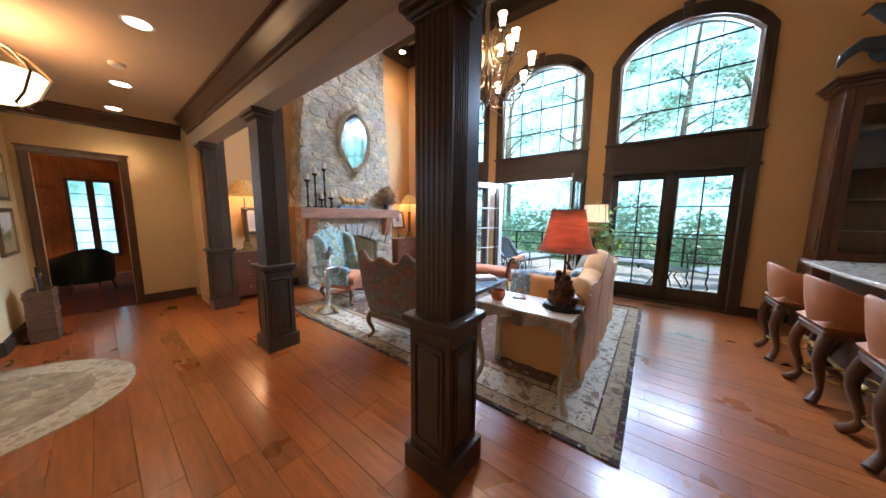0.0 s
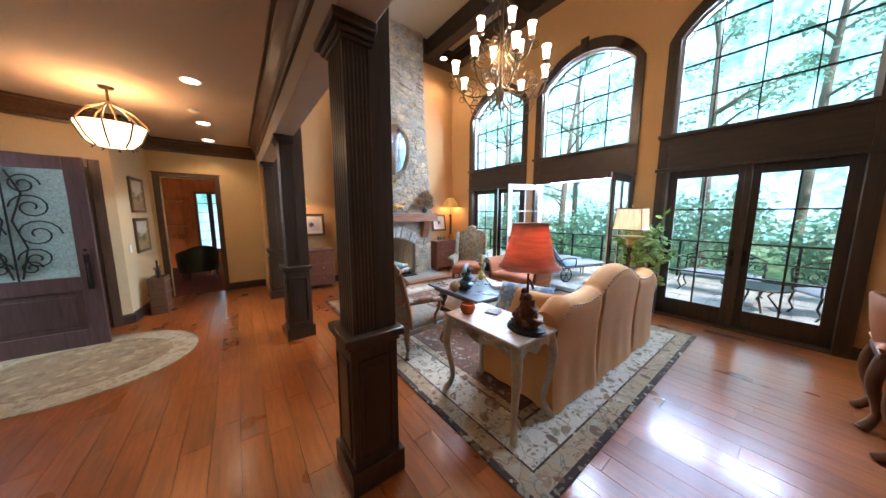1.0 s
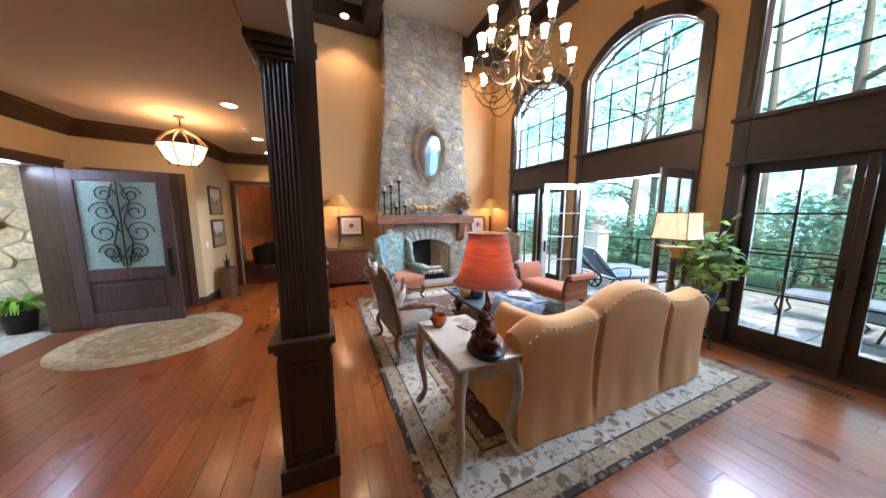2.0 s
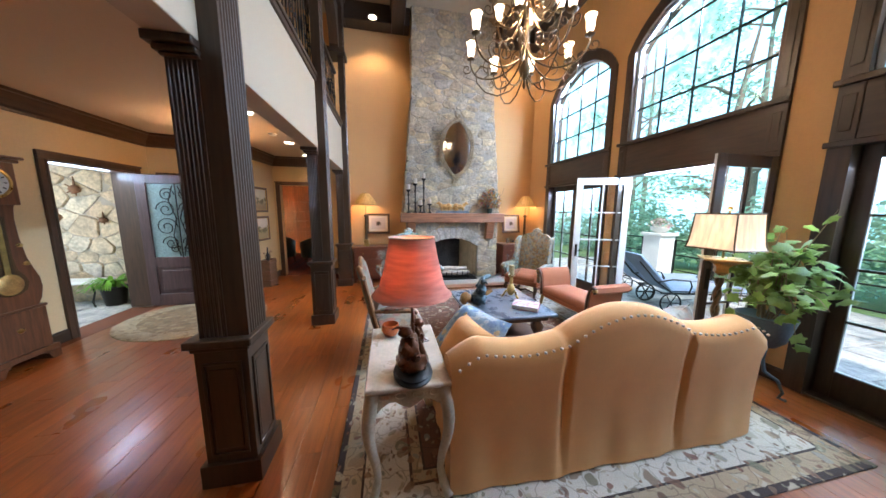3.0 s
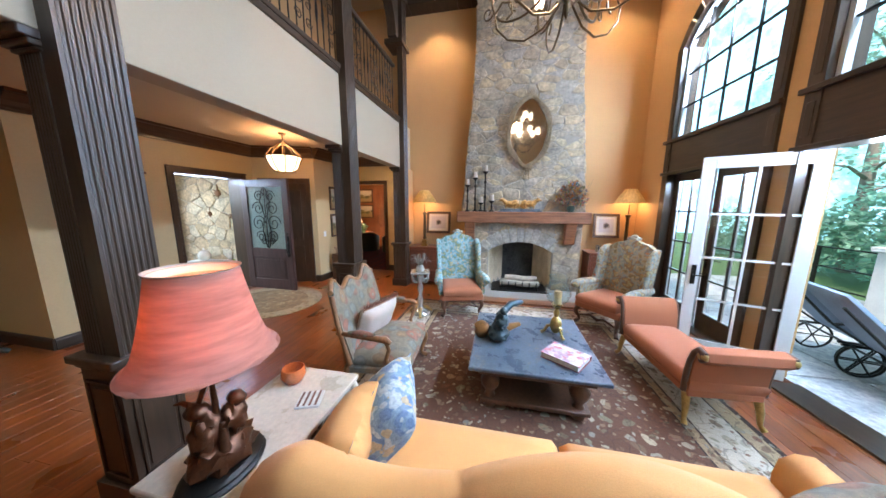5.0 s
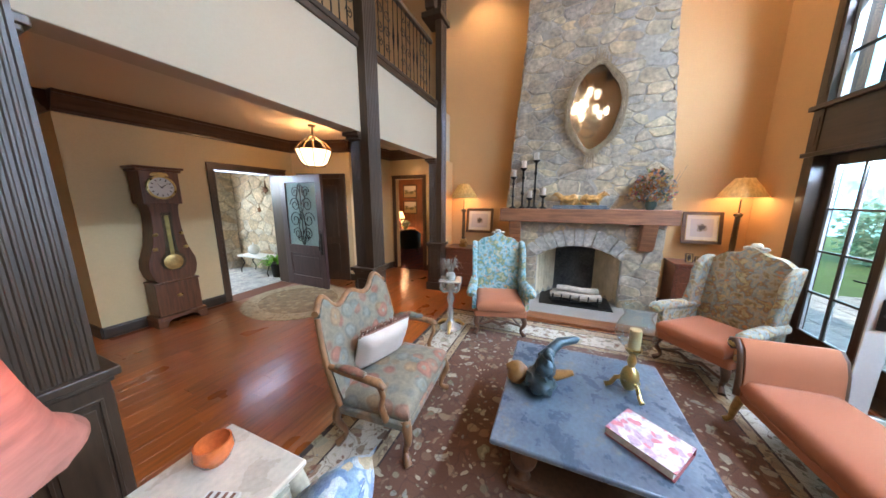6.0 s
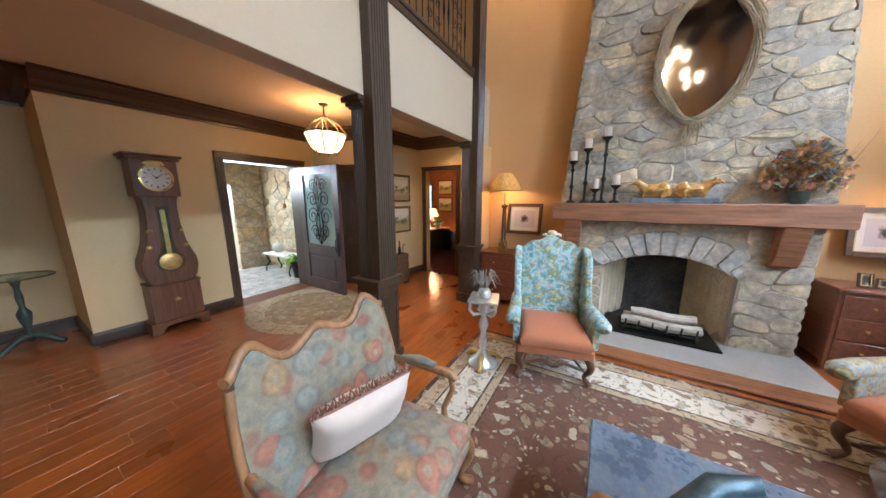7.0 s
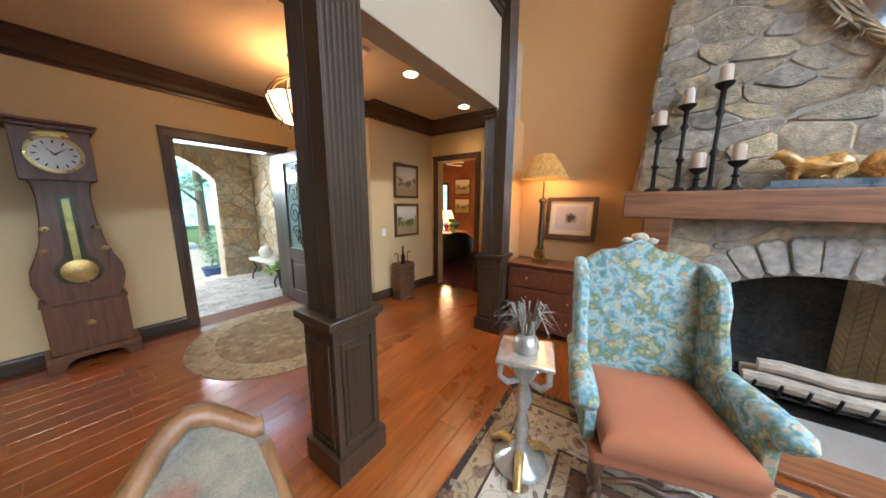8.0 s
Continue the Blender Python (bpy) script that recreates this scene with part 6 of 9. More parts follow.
fl = thing("floor_lamp", "floor lamp with square cream shade and carved bronze column", "lamp", pose(-0.46, 5.56, 0))
bm = bmesh.new()
box(bm, -0.13, -0.13, 0.0, 0.13, 0.13, 0.04)
box(bm, -0.10, -0.10, 0.04, 0.10, 0.10, 0.07)
part("base", bm, M["iron"], fl, bevel=0.01)
bm = bmesh.new()
for s in (0, math.pi):
    tube(bm, [(0.016 * math.cos(s + k * 0.7), 0.016 * math.sin(s + k * 0.7), 0.07 + k * 0.03) for k in range(38)], 0.016, 6)
part("column", bm, M["bronze"], fl, smooth=60)
bm = bmesh.new()
lathe(bm, [(0.02, 1.20), (0.06, 1.23), (0.05, 1.26), (0.065, 1.29), (0.13, 1.325), (0.19, 1.33), (0.19, 1.345), (0.0, 1.345)], 4)
part("tray", bm, M["brass"], fl)
bm = bmesh.new()
tube(bm, [(0, 0, 1.34), (0, 0, 1.74)], 0.008, 6)
ball(bm, (0, 0, 1.755), 0.018, 2)
part("finial", bm, M["brass"], fl, smooth=60)
bm = bmesh.new()
H0, H1 = 1.43, 1.71
rings = []
for u, inset in [(k / 8, 0) for k in range(9)] + [(k / 8, 0.006) for k in range(8, -1, -1)]:
    z = H0 + (H1 - H0) * u
    r = 0.195 - 0.03 * u ** 0.5 - inset
    ring = []
    for k in range(24):
        a = 2 * math.pi * k / 24 + math.pi / 4
        q = 1 / max(abs(math.cos(a)), abs(math.sin(a))) ** 0.75
        ring.append(bm.verts.new((r * q * math.cos(a) * 0.95, r * q * math.sin(a) * 0.95, z - 0.012 * (q - 1) * (1 - u))))
    rings.append(ring)
for p, q in zip(rings, rings[1:] + rings[:1]):
    for k in range(24):
        bm.faces.new((p[k], p[(k + 1) % 24], q[(k + 1) % 24], q[k]))
shd = part("shade", bm, M["creamshade"], fl, "glowing cream parchment shade", smooth=50)


def square_ring(r, k):
    """A point of the shade's rounded-square outline, k of 24."""
    a = 2 * math.pi * k / 24 + math.pi / 4
    q = 1 / max(abs(math.cos(a)), abs(math.sin(a))) ** 0.75
    return r * q * math.cos(a) * 0.955, r * q * math.sin(a) * 0.955, q


for z, r in ((H0, 0.195), (H1, 0.165)):
    bm = bmesh.new()
    ring = []
    for k in range(25):
        x, y, q = square_ring(r, k)
        ring.append((x, y, z - (0.012 * (q - 1) if z == H0 else 0)))
    tube(bm, ring, 0.007, 5)
    part("trim", bm, M["bronze"], shd, "brown braid", smooth=60)
for k in (0, 6, 12, 18):
    bm = bmesh.new()
    rib = []
    for u in (0, 0.15, 0.4, 0.7, 1):
        x, y, q = square_ring(0.196 - 0.03 * u ** 0.5, k)
        rib.append((x, y, H0 + (H1 - H0) * u - 0.012 * (q - 1) * (1 - u)))
    tube(bm, rib, 0.0055, 5)
    part("corner_braid", bm, M["bronze"], shd, smooth=60)
lamp("floor_lamp_bulb", "POINT", 8, (1.0, 0.80, 0.60), pose(-0.46, 5.56, 1.55), soft=0.05)


def chest_lamp(m, label, lx, ly):
    th = thing("table_lamp", label, "lamp", m, "lamps flanking the fireplace")
    bm = bmesh.new()
    box(bm, -0.07, -0.07, 0, 0.07, 0.07, 0.05)
    box(bm, -0.055, -0.055, 0.05, 0.055, 0.055, 0.16)
    part("base", bm, M["brass"], th, bevel=0.008)
    bm = bmesh.new()
    lathe(bm, [(0.035, 0.16), (0.045, 0.18), (0.03, 0.22), (0.036, 0.30), (0.028, 0.70), (0.05, 0.72), (0.05, 0.75), (0.01, 0.77), (0.008, 0.95)], 14)
    part("column", bm, M["bronze"], th, smooth=40)
    bm = bmesh.new()
    shell(bm, [(0.27, 0.98), (0.245, 1.02), (0.19, 1.12), (0.13, 1.20), (0.10, 1.25)], 28)
    part("shade", bm, M["goldshade"], th, "gold painted empire shade", smooth=60)
    bm = bmesh.new()
    ball(bm, (0, 0, 1.27), 0.015, 1)
    tube(bm, [(0, 0, 0.95), (0, 0, 1.27)], 0.005, 5)
    part("finial", bm, M["brass"], th, smooth=60)
    lamp("chest_lamp_bulb", "POINT", 10, WARM, pose(lx, ly, 1.88), soft=0.06)
    return th


def chest(m, label, w, d, h, mat):
    th = thing("chest", label, "chest", m)
    bm = bmesh.new()
    box(bm, -d / 2, -w / 2, 0.08, d / 2, w / 2, h - 0.03)
    part("body", bm, mat, th, bevel=0.006)
    bm = bmesh.new()
    box(bm, -d / 2 - 0.0, -w / 2 - 0.02, h - 0.03, d / 2 + 0.02, w / 2 + 0.02, h)
    part("top", bm, mat, th, bevel=0.008)
    for k in range(3):
        z0 = 0.12 + k * (h - 0.17) / 3
        bm = bmesh.new()
        box(bm, d / 2, -w / 2 + 0.03, z0, d / 2 + 0.012, w / 2 - 0.03, z0 + (h - 0.17) / 3 - 0.015)
        dr = part("drawer", bm, mat, th, bevel=0.004)
        for s in (-1, 1):
            bm = bmesh.new()
            ball(bm, (d / 2 + 0.02, s * w * 0.25, z0 + (h - 0.17) / 6), 0.014, 1)
            part("knob", bm, M["brass"], dr)
    for sy in (-1, 1):
        for sx in (-1, 1):
            bm = bmesh.new()
            box(bm, sx * (d / 2 - 0.03) - 0.025, sy * (w / 2 - 0.03) - 0.025, 0, sx * (d / 2 - 0.03) + 0.025, sy * (w / 2 - 0.03) + 0.025, 0.08)
            part("foot", bm, mat, th)
    return th


chest(pose(-5.53, 2.50, 0), "red-brown mahogany chest with drawers under the lamp", 0.92, 0.46, 0.86, M["mahog"])
chest(pose(-5.53, 6.22, 0), "red-brown mahogany chest by the French doors", 0.86, 0.46, 0.86, M["mahog"])
chest_lamp(pose(-5.52, 2.34, 0.86), "tall brass candlestick lamp with gold painted shade", -5.52, 2.34)
chest_lamp(pose(-5.55, 6.50, 0.86), "tall brass candlestick lamp with gold painted shade", -5.55, 6.50)

# ---- framed pictures ----
M["mat_board"] = surface("cream_mat_board", (0.62, 0.54, 0.44), 0.9, vary=0.06)
M["frame_wood"] = wood("dark_gilt_frame_wood", (0.10, 0.05, 0.025), "x", 0.35, 0.5, 0.1)


def canvas_material(name, top, mid, low, blot, scale=4.0):
    m, n, l, p = nodes_of(name)
    tc, sp = n.new("ShaderNodeTexCoord"), n.new("ShaderNodeSeparateXYZ")
    l.new(tc.outputs["Object"], sp.inputs[0])
    mr = n.new("ShaderNodeMapRange")
    mr.inputs["From Min"].default_value, mr.inputs["From Max"].default_value = -0.22, 0.22
    l.new(sp.outputs[2], mr.inputs["Value"])
    c = ramp(n, l, mr.outputs["Result"], ((0.15, low), (0.45, mid), (0.6, top)))
    f = noise_tex(n, l, tc.outputs["Object"], scale * 3, 5)
    band = n.new("ShaderNodeMath")
    band.operation = "MULTIPLY"
    mr2 = ramp(n, l, f, ((0.48, (0, 0, 0)), (0.56, (1, 1, 1))))
    zz = ramp(n, l, mr.outputs["Result"], ((0.2, (0, 0, 0)), (0.35, (1, 1, 1)), (0.55, (1, 1, 1)), (0.72, (0, 0, 0))))
    l.new(mr2, band.inputs[0])
    l.new(zz, band.inputs[1])
    c = blend(n, l, band.outputs[0], c, blot)
    l.new(c, p.inputs["Base Color"])
    p.inputs["Roughness"].default_value = 0.45
    return m


M["landscape"] = canvas_material("pale_landscape_canvas", (0.60, 0.57, 0.48), (0.42, 0.36, 0.22), (0.30, 0.20, 0.10), (0.14, 0.12, 0.06))
M["trees"] = canvas_material("tree_landscape_canvas", (0.62, 0.60, 0.52), (0.34, 0.30, 0.14), (0.36, 0.28, 0.14), (0.12, 0.12, 0.05), 3)


def flower_print(name):
    m, n, l, p = nodes_of(name)
    v = coords(n, l, (1, 0.01, 1))
    ln = n.new("ShaderNodeVectorMath")
    ln.operation = "LENGTH"
    l.new(v, ln.inputs[0])
    f = noise_tex(n, l, v, 26, 4)
    ad = n.new("ShaderNodeMath")
    ad.operation = "MULTIPLY_ADD"
    ad.inputs[1].default_value = 0.11
    l.new(f, ad.inputs[0])
    l.new(ln.outputs["Value"], ad.inputs[2])
    c = ramp(n, l, ad.outputs[0], ((0.085, (0.04, 0.025, 0.02)), (0.10, (0.16, 0.12, 0.08)), (0.125, (0.46, 0.39, 0.37)), (0.3, (0.50, 0.43, 0.40))))
    l.new(c, p.inputs["Base Color"])
    p.inputs["Roughness"].default_value = 0.4
    return m


M["print"] = flower_print("mauve_flower_print")


def picture(m, w, h, canvas, label, fw=0.045, mat=0.0, group=""):
    """A framed picture in the xz plane that looks to +y."""
    th = thing("picture", label, "picture", m, group)
    bm = bmesh.new()
    for a in ((-w / 2, 0, -h / 2, -w / 2 + fw, 0.03, h / 2), (w / 2 - fw, 0, -h / 2, w / 2, 0.03, h / 2), (-w / 2 + fw, 0, h / 2 - fw, w / 2 - fw, 0.03, h / 2), (-w / 2 + fw, 0, -h / 2, w / 2 - fw, 0.03, -h / 2 + fw)):
        box(bm, *a)
    part("frame", bm, M["frame_wood"], th, bevel=0.006)
    bm = bmesh.new()
    for a in ((-w / 2 + fw, 0.012, -h / 2 + fw, -w / 2 + fw + 0.008, 0.026, h / 2 - fw), (w / 2 - fw - 0.008, 0.012, -h / 2 + fw, w / 2 - fw, 0.026, h / 2 - fw), (-w / 2 + fw, 0.012, h / 2 - fw - 0.008, w / 2 - fw, 0.026, h / 2 - fw), (-w / 2 + fw, 0.012, -h / 2 + fw, w / 2 - fw, 0.026, -h / 2 + fw + 0.008)):
        box(bm, *a)
    part("fillet", bm, M["gilt"], th)
    if mat:
        bm = bmesh.new()
        box(bm, -w / 2 + fw, 0.004, -h / 2 + fw, w / 2 - fw, 0.010, h / 2 - fw)
        part("mat", bm, M["mat_board"], th)
    e = fw + mat
    bm = bmesh.new()
    box(bm, -w / 2 + e, 0.004, -h / 2 + e, w / 2 - e, 0.013, h / 2 - e)
    part("print", bm, canvas, th)
    return th


ang = math.degrees(math.atan2(0.10, -1.40)) - 180
for z, cv, lb in ((1.93, M["landscape"], "framed pale landscape painting on the hall wall"), (1.28, M["trees"], "framed landscape painting with trees on the hall wall")):
    picture(Matrix.Translation((-5.72, 0.005, z)) @ pose(0, 0, 0, 0, 0, ang), 0.56, 0.56, cv, lb, group="paintings in the hall")
picture(Matrix.Translation((-5.73, 2.62, 1.385)) @ pose(0, 0, 0, 8, 0, -90) , 0.56, 0.50, M["print"], "framed mauve print leaning on the chest", 0.05, 0.06, "prints beside the fireplace")
picture(Matrix.Translation((-5.73, 6.18, 1.375)) @ pose(0, 0, 0, 8, 0, -90), 0.50, 0.50, M["print"], "framed pale print leaning behind the lamp", 0.05, 0.06, "prints beside the fireplace")
for k, (yy, w, h) in enumerate(((5.98, 0.10, 0.14), (6.12, 0.14, 0.10))):
    picture(Matrix.Translation((-5.45, yy, 0.86 + h / 2 + 0.004)) @ pose(0, 0, 0, 10, 0, -80 - 14 * k), w, h, M["print"], "small photo frame standing on the chest", 0.014)

# ---- chandelier ----
M["frost"] = glow("frosted_glass_lit", (1.0, 0.80, 0.54), 4.5)
chd = thing("chandelier", "large two-tier bronze scroll chandelier with frosted glass cups", "chandelier", pose(-1.85, 4.42, 0))
bm = bmesh.new()
lathe(bm, [(0.0, 3.10), (0.02, 3.14), (0.012, 3.20), (0.05, 3.26), (0.07, 3.32), (0.03, 3.40), (0.02, 3.60), (0.035, 3.75), (0.02, 3.90), (0.03, 4.15), (0.018, 4.3), (0.028, 4.55), (0.012, 4.70), (0.0, 4.72)], 12)
part("stem", bm, M["bronze"], chd, smooth=50)
bm = bmesh.new()
k = 0
z = 4.70
while z < CEIL - 0.06:
    r = 0.022
    ax = k % 2
    tube(bm, [(r * 0.6 * math.cos(a) * (1 - ax), r * 0.6 * math.cos(a) * ax, z + 0.028 + 0.03 * math.sin(a)) for a in (2 * math.pi * q / 10 for q in range(11))], 0.005, 4)
    z += 0.046
    k += 1
lathe(bm, [(0.0, CEIL - 0.06), (0.03, CEIL - 0.055), (0.075, CEIL - 0.02), (0.075, CEIL), (0.0, CEIL)], 16)
part("chain", bm, M["bronze"], chd, smooth=60)


def chandelier_arm(bm, R, z0, zc):
    out = [(0.03, z0 + 0.15), (0.10, z0 - 0.02), (R * 0.5, z0 - 0.14), (R * 0.85, z0 - 0.10), (R, z0 + 0.04), (R, zc - 0.02)]
    fine = []
    for i in range(len(out) - 1):
        for q in range(4):
            u = q / 4
            p0, p1, p2, p3 = out[max(0, i - 1)], out[i], out[i + 1], out[min(len(out) - 1, i + 2)]
            fine.append(tuple(0.5 * (2 * p1[d] + (p2[d] - p0[d]) * u + (2 * p0[d] - 5 * p1[d] + 4 * p2[d] - p3[d]) * u * u + (3 * p1[d] - p0[d] - 3 * p2[d] + p3[d]) * u ** 3) for d in (0, 1)))
    fine.append(out[-1])
    tube(bm, [(x, 0, zz) for x, zz in fine], 0.011, 6)
    tube(bm, [(x, 0, zz) for x, zz in spiral(R * 0.62, z0 + 0.02, 0.10, 1.4, -1.4, 1, 18)], 0.007, 5)
    tube(bm, [(x, 0, zz) for x, zz in spiral(R * 0.32, z0 + 0.10, 0.08, 1.3, 2.0, -1, 16)], 0.007, 5)
    tube(bm, [(x, 0, zz) for x, zz in spiral(R + 0.05, z0 + 0.02, 0.065, 1.2, 3.1, 1, 14)], 0.006, 5)
    lathe(bm, [(0.0, zc - 0.03), (0.045, zc - 0.025), (0.05, zc - 0.015), (0.022, zc - 0.01), (0.022, zc + 0.012), (0.0, zc + 0.012)], 12, (R, 0, 0))


def cup(bm, R, zc):
    rings = [(0.024, 0.01), (0.036, 0.03), (0.042, 0.07), (0.042, 0.11), (0.05, 0.15), (0.060, 0.165)]
    lathe(bm, rings + [(0.054, 0.163), (0.045, 0.15), (0.037, 0.11), (0.03, 0.03), (0.0, 0.02)], 14, (R, 0, zc))


for n_arm, R, z0, zc, ph in ((8, 0.64, 3.42, 3.56, 0.2), (6, 0.40, 3.86, 3.99, 0.5)):
    for k in range(n_arm):
        a = ph + 2 * math.pi * k / n_arm
        bm = bmesh.new()
        chandelier_arm(bm, R, z0, zc)
        bmesh.ops.rotate(bm, verts=bm.verts, cent=(0, 0, 0), matrix=Matrix.Rotation(a, 3, "Z"))
        ar = part("arm", bm, M["bronze"], chd, smooth=60)
        bm = bmesh.new()
        cup(bm, R, zc)
        bmesh.ops.rotate(bm, verts=bm.verts, cent=(0, 0, 0), matrix=Matrix.Rotation(a, 3, "Z"))
        part("glass_cup", bm, M["frost"], ar, "lit frosted glass cup", smooth=60)
for k in range(6):
    a = 0.1 + 2 * math.pi * k / 6
    bm = bmesh.new()
    tube(bm, [(math.cos(a) * x, math.sin(a) * x, zz) for x, zz in ((0.02, 3.36), (0.06, 3.20), (0.16, 3.10), (0.30, 3.06), (0.44, 3.11), (0.54, 3.22), (0.56, 3.33), (0.50, 3.40), (0.42, 3.37), (0.41, 3.29), (0.46, 3.26))], 0.009, 6)
    part("scroll", bm, M["bronze"], chd, smooth=60)
for k in range(4):
    a = 0.3 + math.pi * k / 2
    bm = bmesh.new()
    tube(bm, [(math.cos(a) * x, math.sin(a) * x, zz) for x, zz in ((0.03, 4.12), (0.12, 4.2), (0.15, 4.36), (0.07, 4.5), (0.10, 4.62), (0.15, 4.58))], 0.008, 5)
    part("scroll", bm, M["bronze"], chd, smooth=60)
lamp("chandelier_light", "POINT", 85, (1.0, 0.68, 0.42), pose(-1.85, 4.42, 3.80), soft=0.10)

# ---- hall pendant and recessed lights ----
M["alabaster"] = glow("alabaster_lit", (1.0, 0.70, 0.42), 3.2)
pe = thing("pendant_light", "bronze basket pendant with lit alabaster bowl", "light", pose(-3.80, 0.27, 0))
bm = bmesh.new()
lathe(bm, [(0.0, LOW - 0.03), (0.05, LOW - 0.025), (0.065, LOW), (0.0, LOW)], 16)
tube(bm, [(0, 0, LOW - 0.03), (0, 0, 2.82)], 0.012, 6)
part("stem", bm, M["bronze"], pe, smooth=50)
bm = bmesh.new()
lathe(bm, [(0.0, 2.37), (0.14, 2.375), (0.20, 2.42), (0.265, 2.58), (0.27, 2.60), (0.255, 2.59), (0.19, 2.43), (0.0, 2.385)], 12)
part("bowl", bm, M["alabaster"], pe, "lit alabaster bowl", smooth=20)
for k in range(8):
    a = 2 * math.pi * k / 8
    bm = bmesh.new()
    tube(bm, [(math.cos(a) * x, math.sin(a) * x, zz) for x, zz in ((0.02, 2.84), (0.08, 2.80), (0.18, 2.74), (0.26, 2.64), (0.285, 2.60), (0.22, 2.44), (0.15, 2.36), (0.17, 2.345))], 0.009, 5)
    part("rib", bm, M["bronze"], pe, smooth=60)
lamp("pendant_bulb", "POINT", 15, WARM, pose(-3.80, 0.27, 2.72), soft=0.10)

M["canlight"] = glow("recessed_lamp_lit", (1.0, 0.86, 0.66), 9)
for x, y, z, e, aim in ((-3.06, 1.02, LOW, 12, None), (-4.74, 1.0, LOW, 12, None), (-5.97, 0.98, LOW, 12, None), (-0.4, 0.2, LOW, 14, None), (1.6, -0.6, LOW, 14, None),
                        (-5.32, 2.62, 5.78, 34, None), (-5.32, 6.05, 5.78, 34, None), (-4.2, 4.45, CEIL, 22, None), (-1.2, 4.45, CEIL, 22, None)):
    th = thing("recessed_light", "round recessed ceiling downlight, switched on", "light", pose(x, y, z), "recessed ceiling lights")
    bm = bmesh.new()
    lathe(bm, [(0.078, 0.0), (0.095, -0.004), (0.10, 0.0), (0.10, -0.001), (0.078, 0.0)], 20)
    part("trim_ring", bm, M["white"], th)
    bm = bmesh.new()
    lathe(bm, [(0.0, -0.003), (0.076, -0.003), (0.076, -0.001), (0.0, -0.001)], 20)
    part("lens", bm, M["canlight"], th, "glowing lens")
    lamp("can_light", "SPOT", e * 2.5, (1.0, 0.70, 0.42), pose(x, y, z - 0.02), cone=115, soft=0.07)
bm = bmesh.new()
lathe(bm, [(0.0, -0.03), (0.05, -0.03), (0.065, -0.01), (0.065, 0.0), (0.0, 0.0)], 16)
solid("smoke_detector", bm, M["white"], "round white smoke detector on the ceiling", "detector", m=pose(-4.1, 0.95, LOW))

# ---- longcase clock ----
M["clockwood"] = wood("dark_walnut_clock", (0.125, 0.048, 0.020), "z", 0.4, 0.5, 0.1)
M["dial"] = surface("white_enamel_dial", (0.52, 0.52, 0.49), 0.25, vary=0.06)
M["verre"] = clear("clock_glass", (0.85, 0.95, 0.92))
ck = thing("grandfather_clock", "dark walnut longcase clock with violin-shaped body", "clock", pose(-2.30, -1.10, 0))
D0, D1 = -0.16, 0.13
bm = bmesh.new()
box(bm, -0.29, D0, 0.10, 0.29, D1 + 0.02, 0.16)
box(bm, -0.25, D0, 0.16, 0.25, D1, 0.62)
part("plinth", bm, M["clockwood"], ck, bevel=0.008)
for sx in (-1, 1):
    bm = bmesh.new()
    prism(bm, [(sx * 0.29, 0), (sx * 0.20, 0), (sx * 0.17, 0.07), (sx * 0.12, 0.10), (sx * 0.29, 0.10)], D0, D1 + 0.02)
    part("foot", bm, M["clockwood"], ck, bevel=0.005)
bm = bmesh.new()
half = [(0.20, 0.64), (0.245, 0.72), (0.27, 0.84), (0.262, 0.95), (0.225, 1.05), (0.185, 1.18), (0.155, 1.40), (0.148, 1.60), (0.158, 1.70), (0.175, 1.745)]
prism(bm, half + [(-x, z) for x, z in half[::-1]], D0, D1 - 0.01)
box(bm, -0.26, D0, 0.62, 0.26, D1 + 0.01, 0.65)
part("trunk", bm, M["clockwood"], ck, bevel=0.008, smooth=30)
bm = bmesh.new()
hole = [(0.05, 0.80), (0.12, 0.84), (0.145, 0.92), (0.12, 1.00), (0.075, 1.06), (0.055, 1.2), (0.05, 1.5), (0.055, 1.62)]
prism(bm, [(x, z) for x, z in hole] + [(-x, z) for x, z in hole[::-1]], D1 - 0.008, D1 + 0.004)
part("pendulum_window", bm, M["verre"], ck, "glazed pendulum window", smooth=30)
bm = bmesh.new()
lathe(bm, [(0, 0), (0.10, 0), (0.11, 0.006), (0.10, 0.012), (0, 0.016)], 24)
bmesh.ops.rotate(bm, verts=bm.verts, cent=(0, 0, 0), matrix=Matrix.Rotation(-math.pi / 2, 3, "X"))
bmesh.ops.translate(bm, verts=bm.verts, vec=(0, D1 - 0.006, 0.92))
box(bm, -0.022, D1 - 0.004, 1.02, 0.022, D1 + 0.002, 1.58)
part("pendulum", bm, M["gilt"], ck, "embossed brass pendulum")
bm = bmesh.new()
box(bm, -0.205, D0, 1.74, 0.205, D1 + 0.01, 2.17)
part("hood", bm, M["clockwood"], ck, bevel=0.006)
bm = bmesh.new()
box(bm, -0.235, D0, 2.17, 0.235, D1 + 0.035, 2.205)
box(bm, -0.258, D0, 2.205, 0.258, D1 + 0.06, 2.235)
part("cornice", bm, M["clockwood"], ck, bevel=0.01)
bm = bmesh.new()
lathe(bm, [(0, 0), (0.135, 0), (0.135, 0.008), (0.0, 0.012)], 32)
bmesh.ops.rotate(bm, verts=bm.verts, cent=(0, 0, 0), matrix=Matrix.Rotation(-math.pi / 2, 3, "X"))
bmesh.ops.translate(bm, verts=bm.verts, vec=(0, D1 + 0.012, 1.96))
dial = part("dial", bm, M["dial"], ck, "white enamel dial", smooth=30)
bm = bmesh.new()
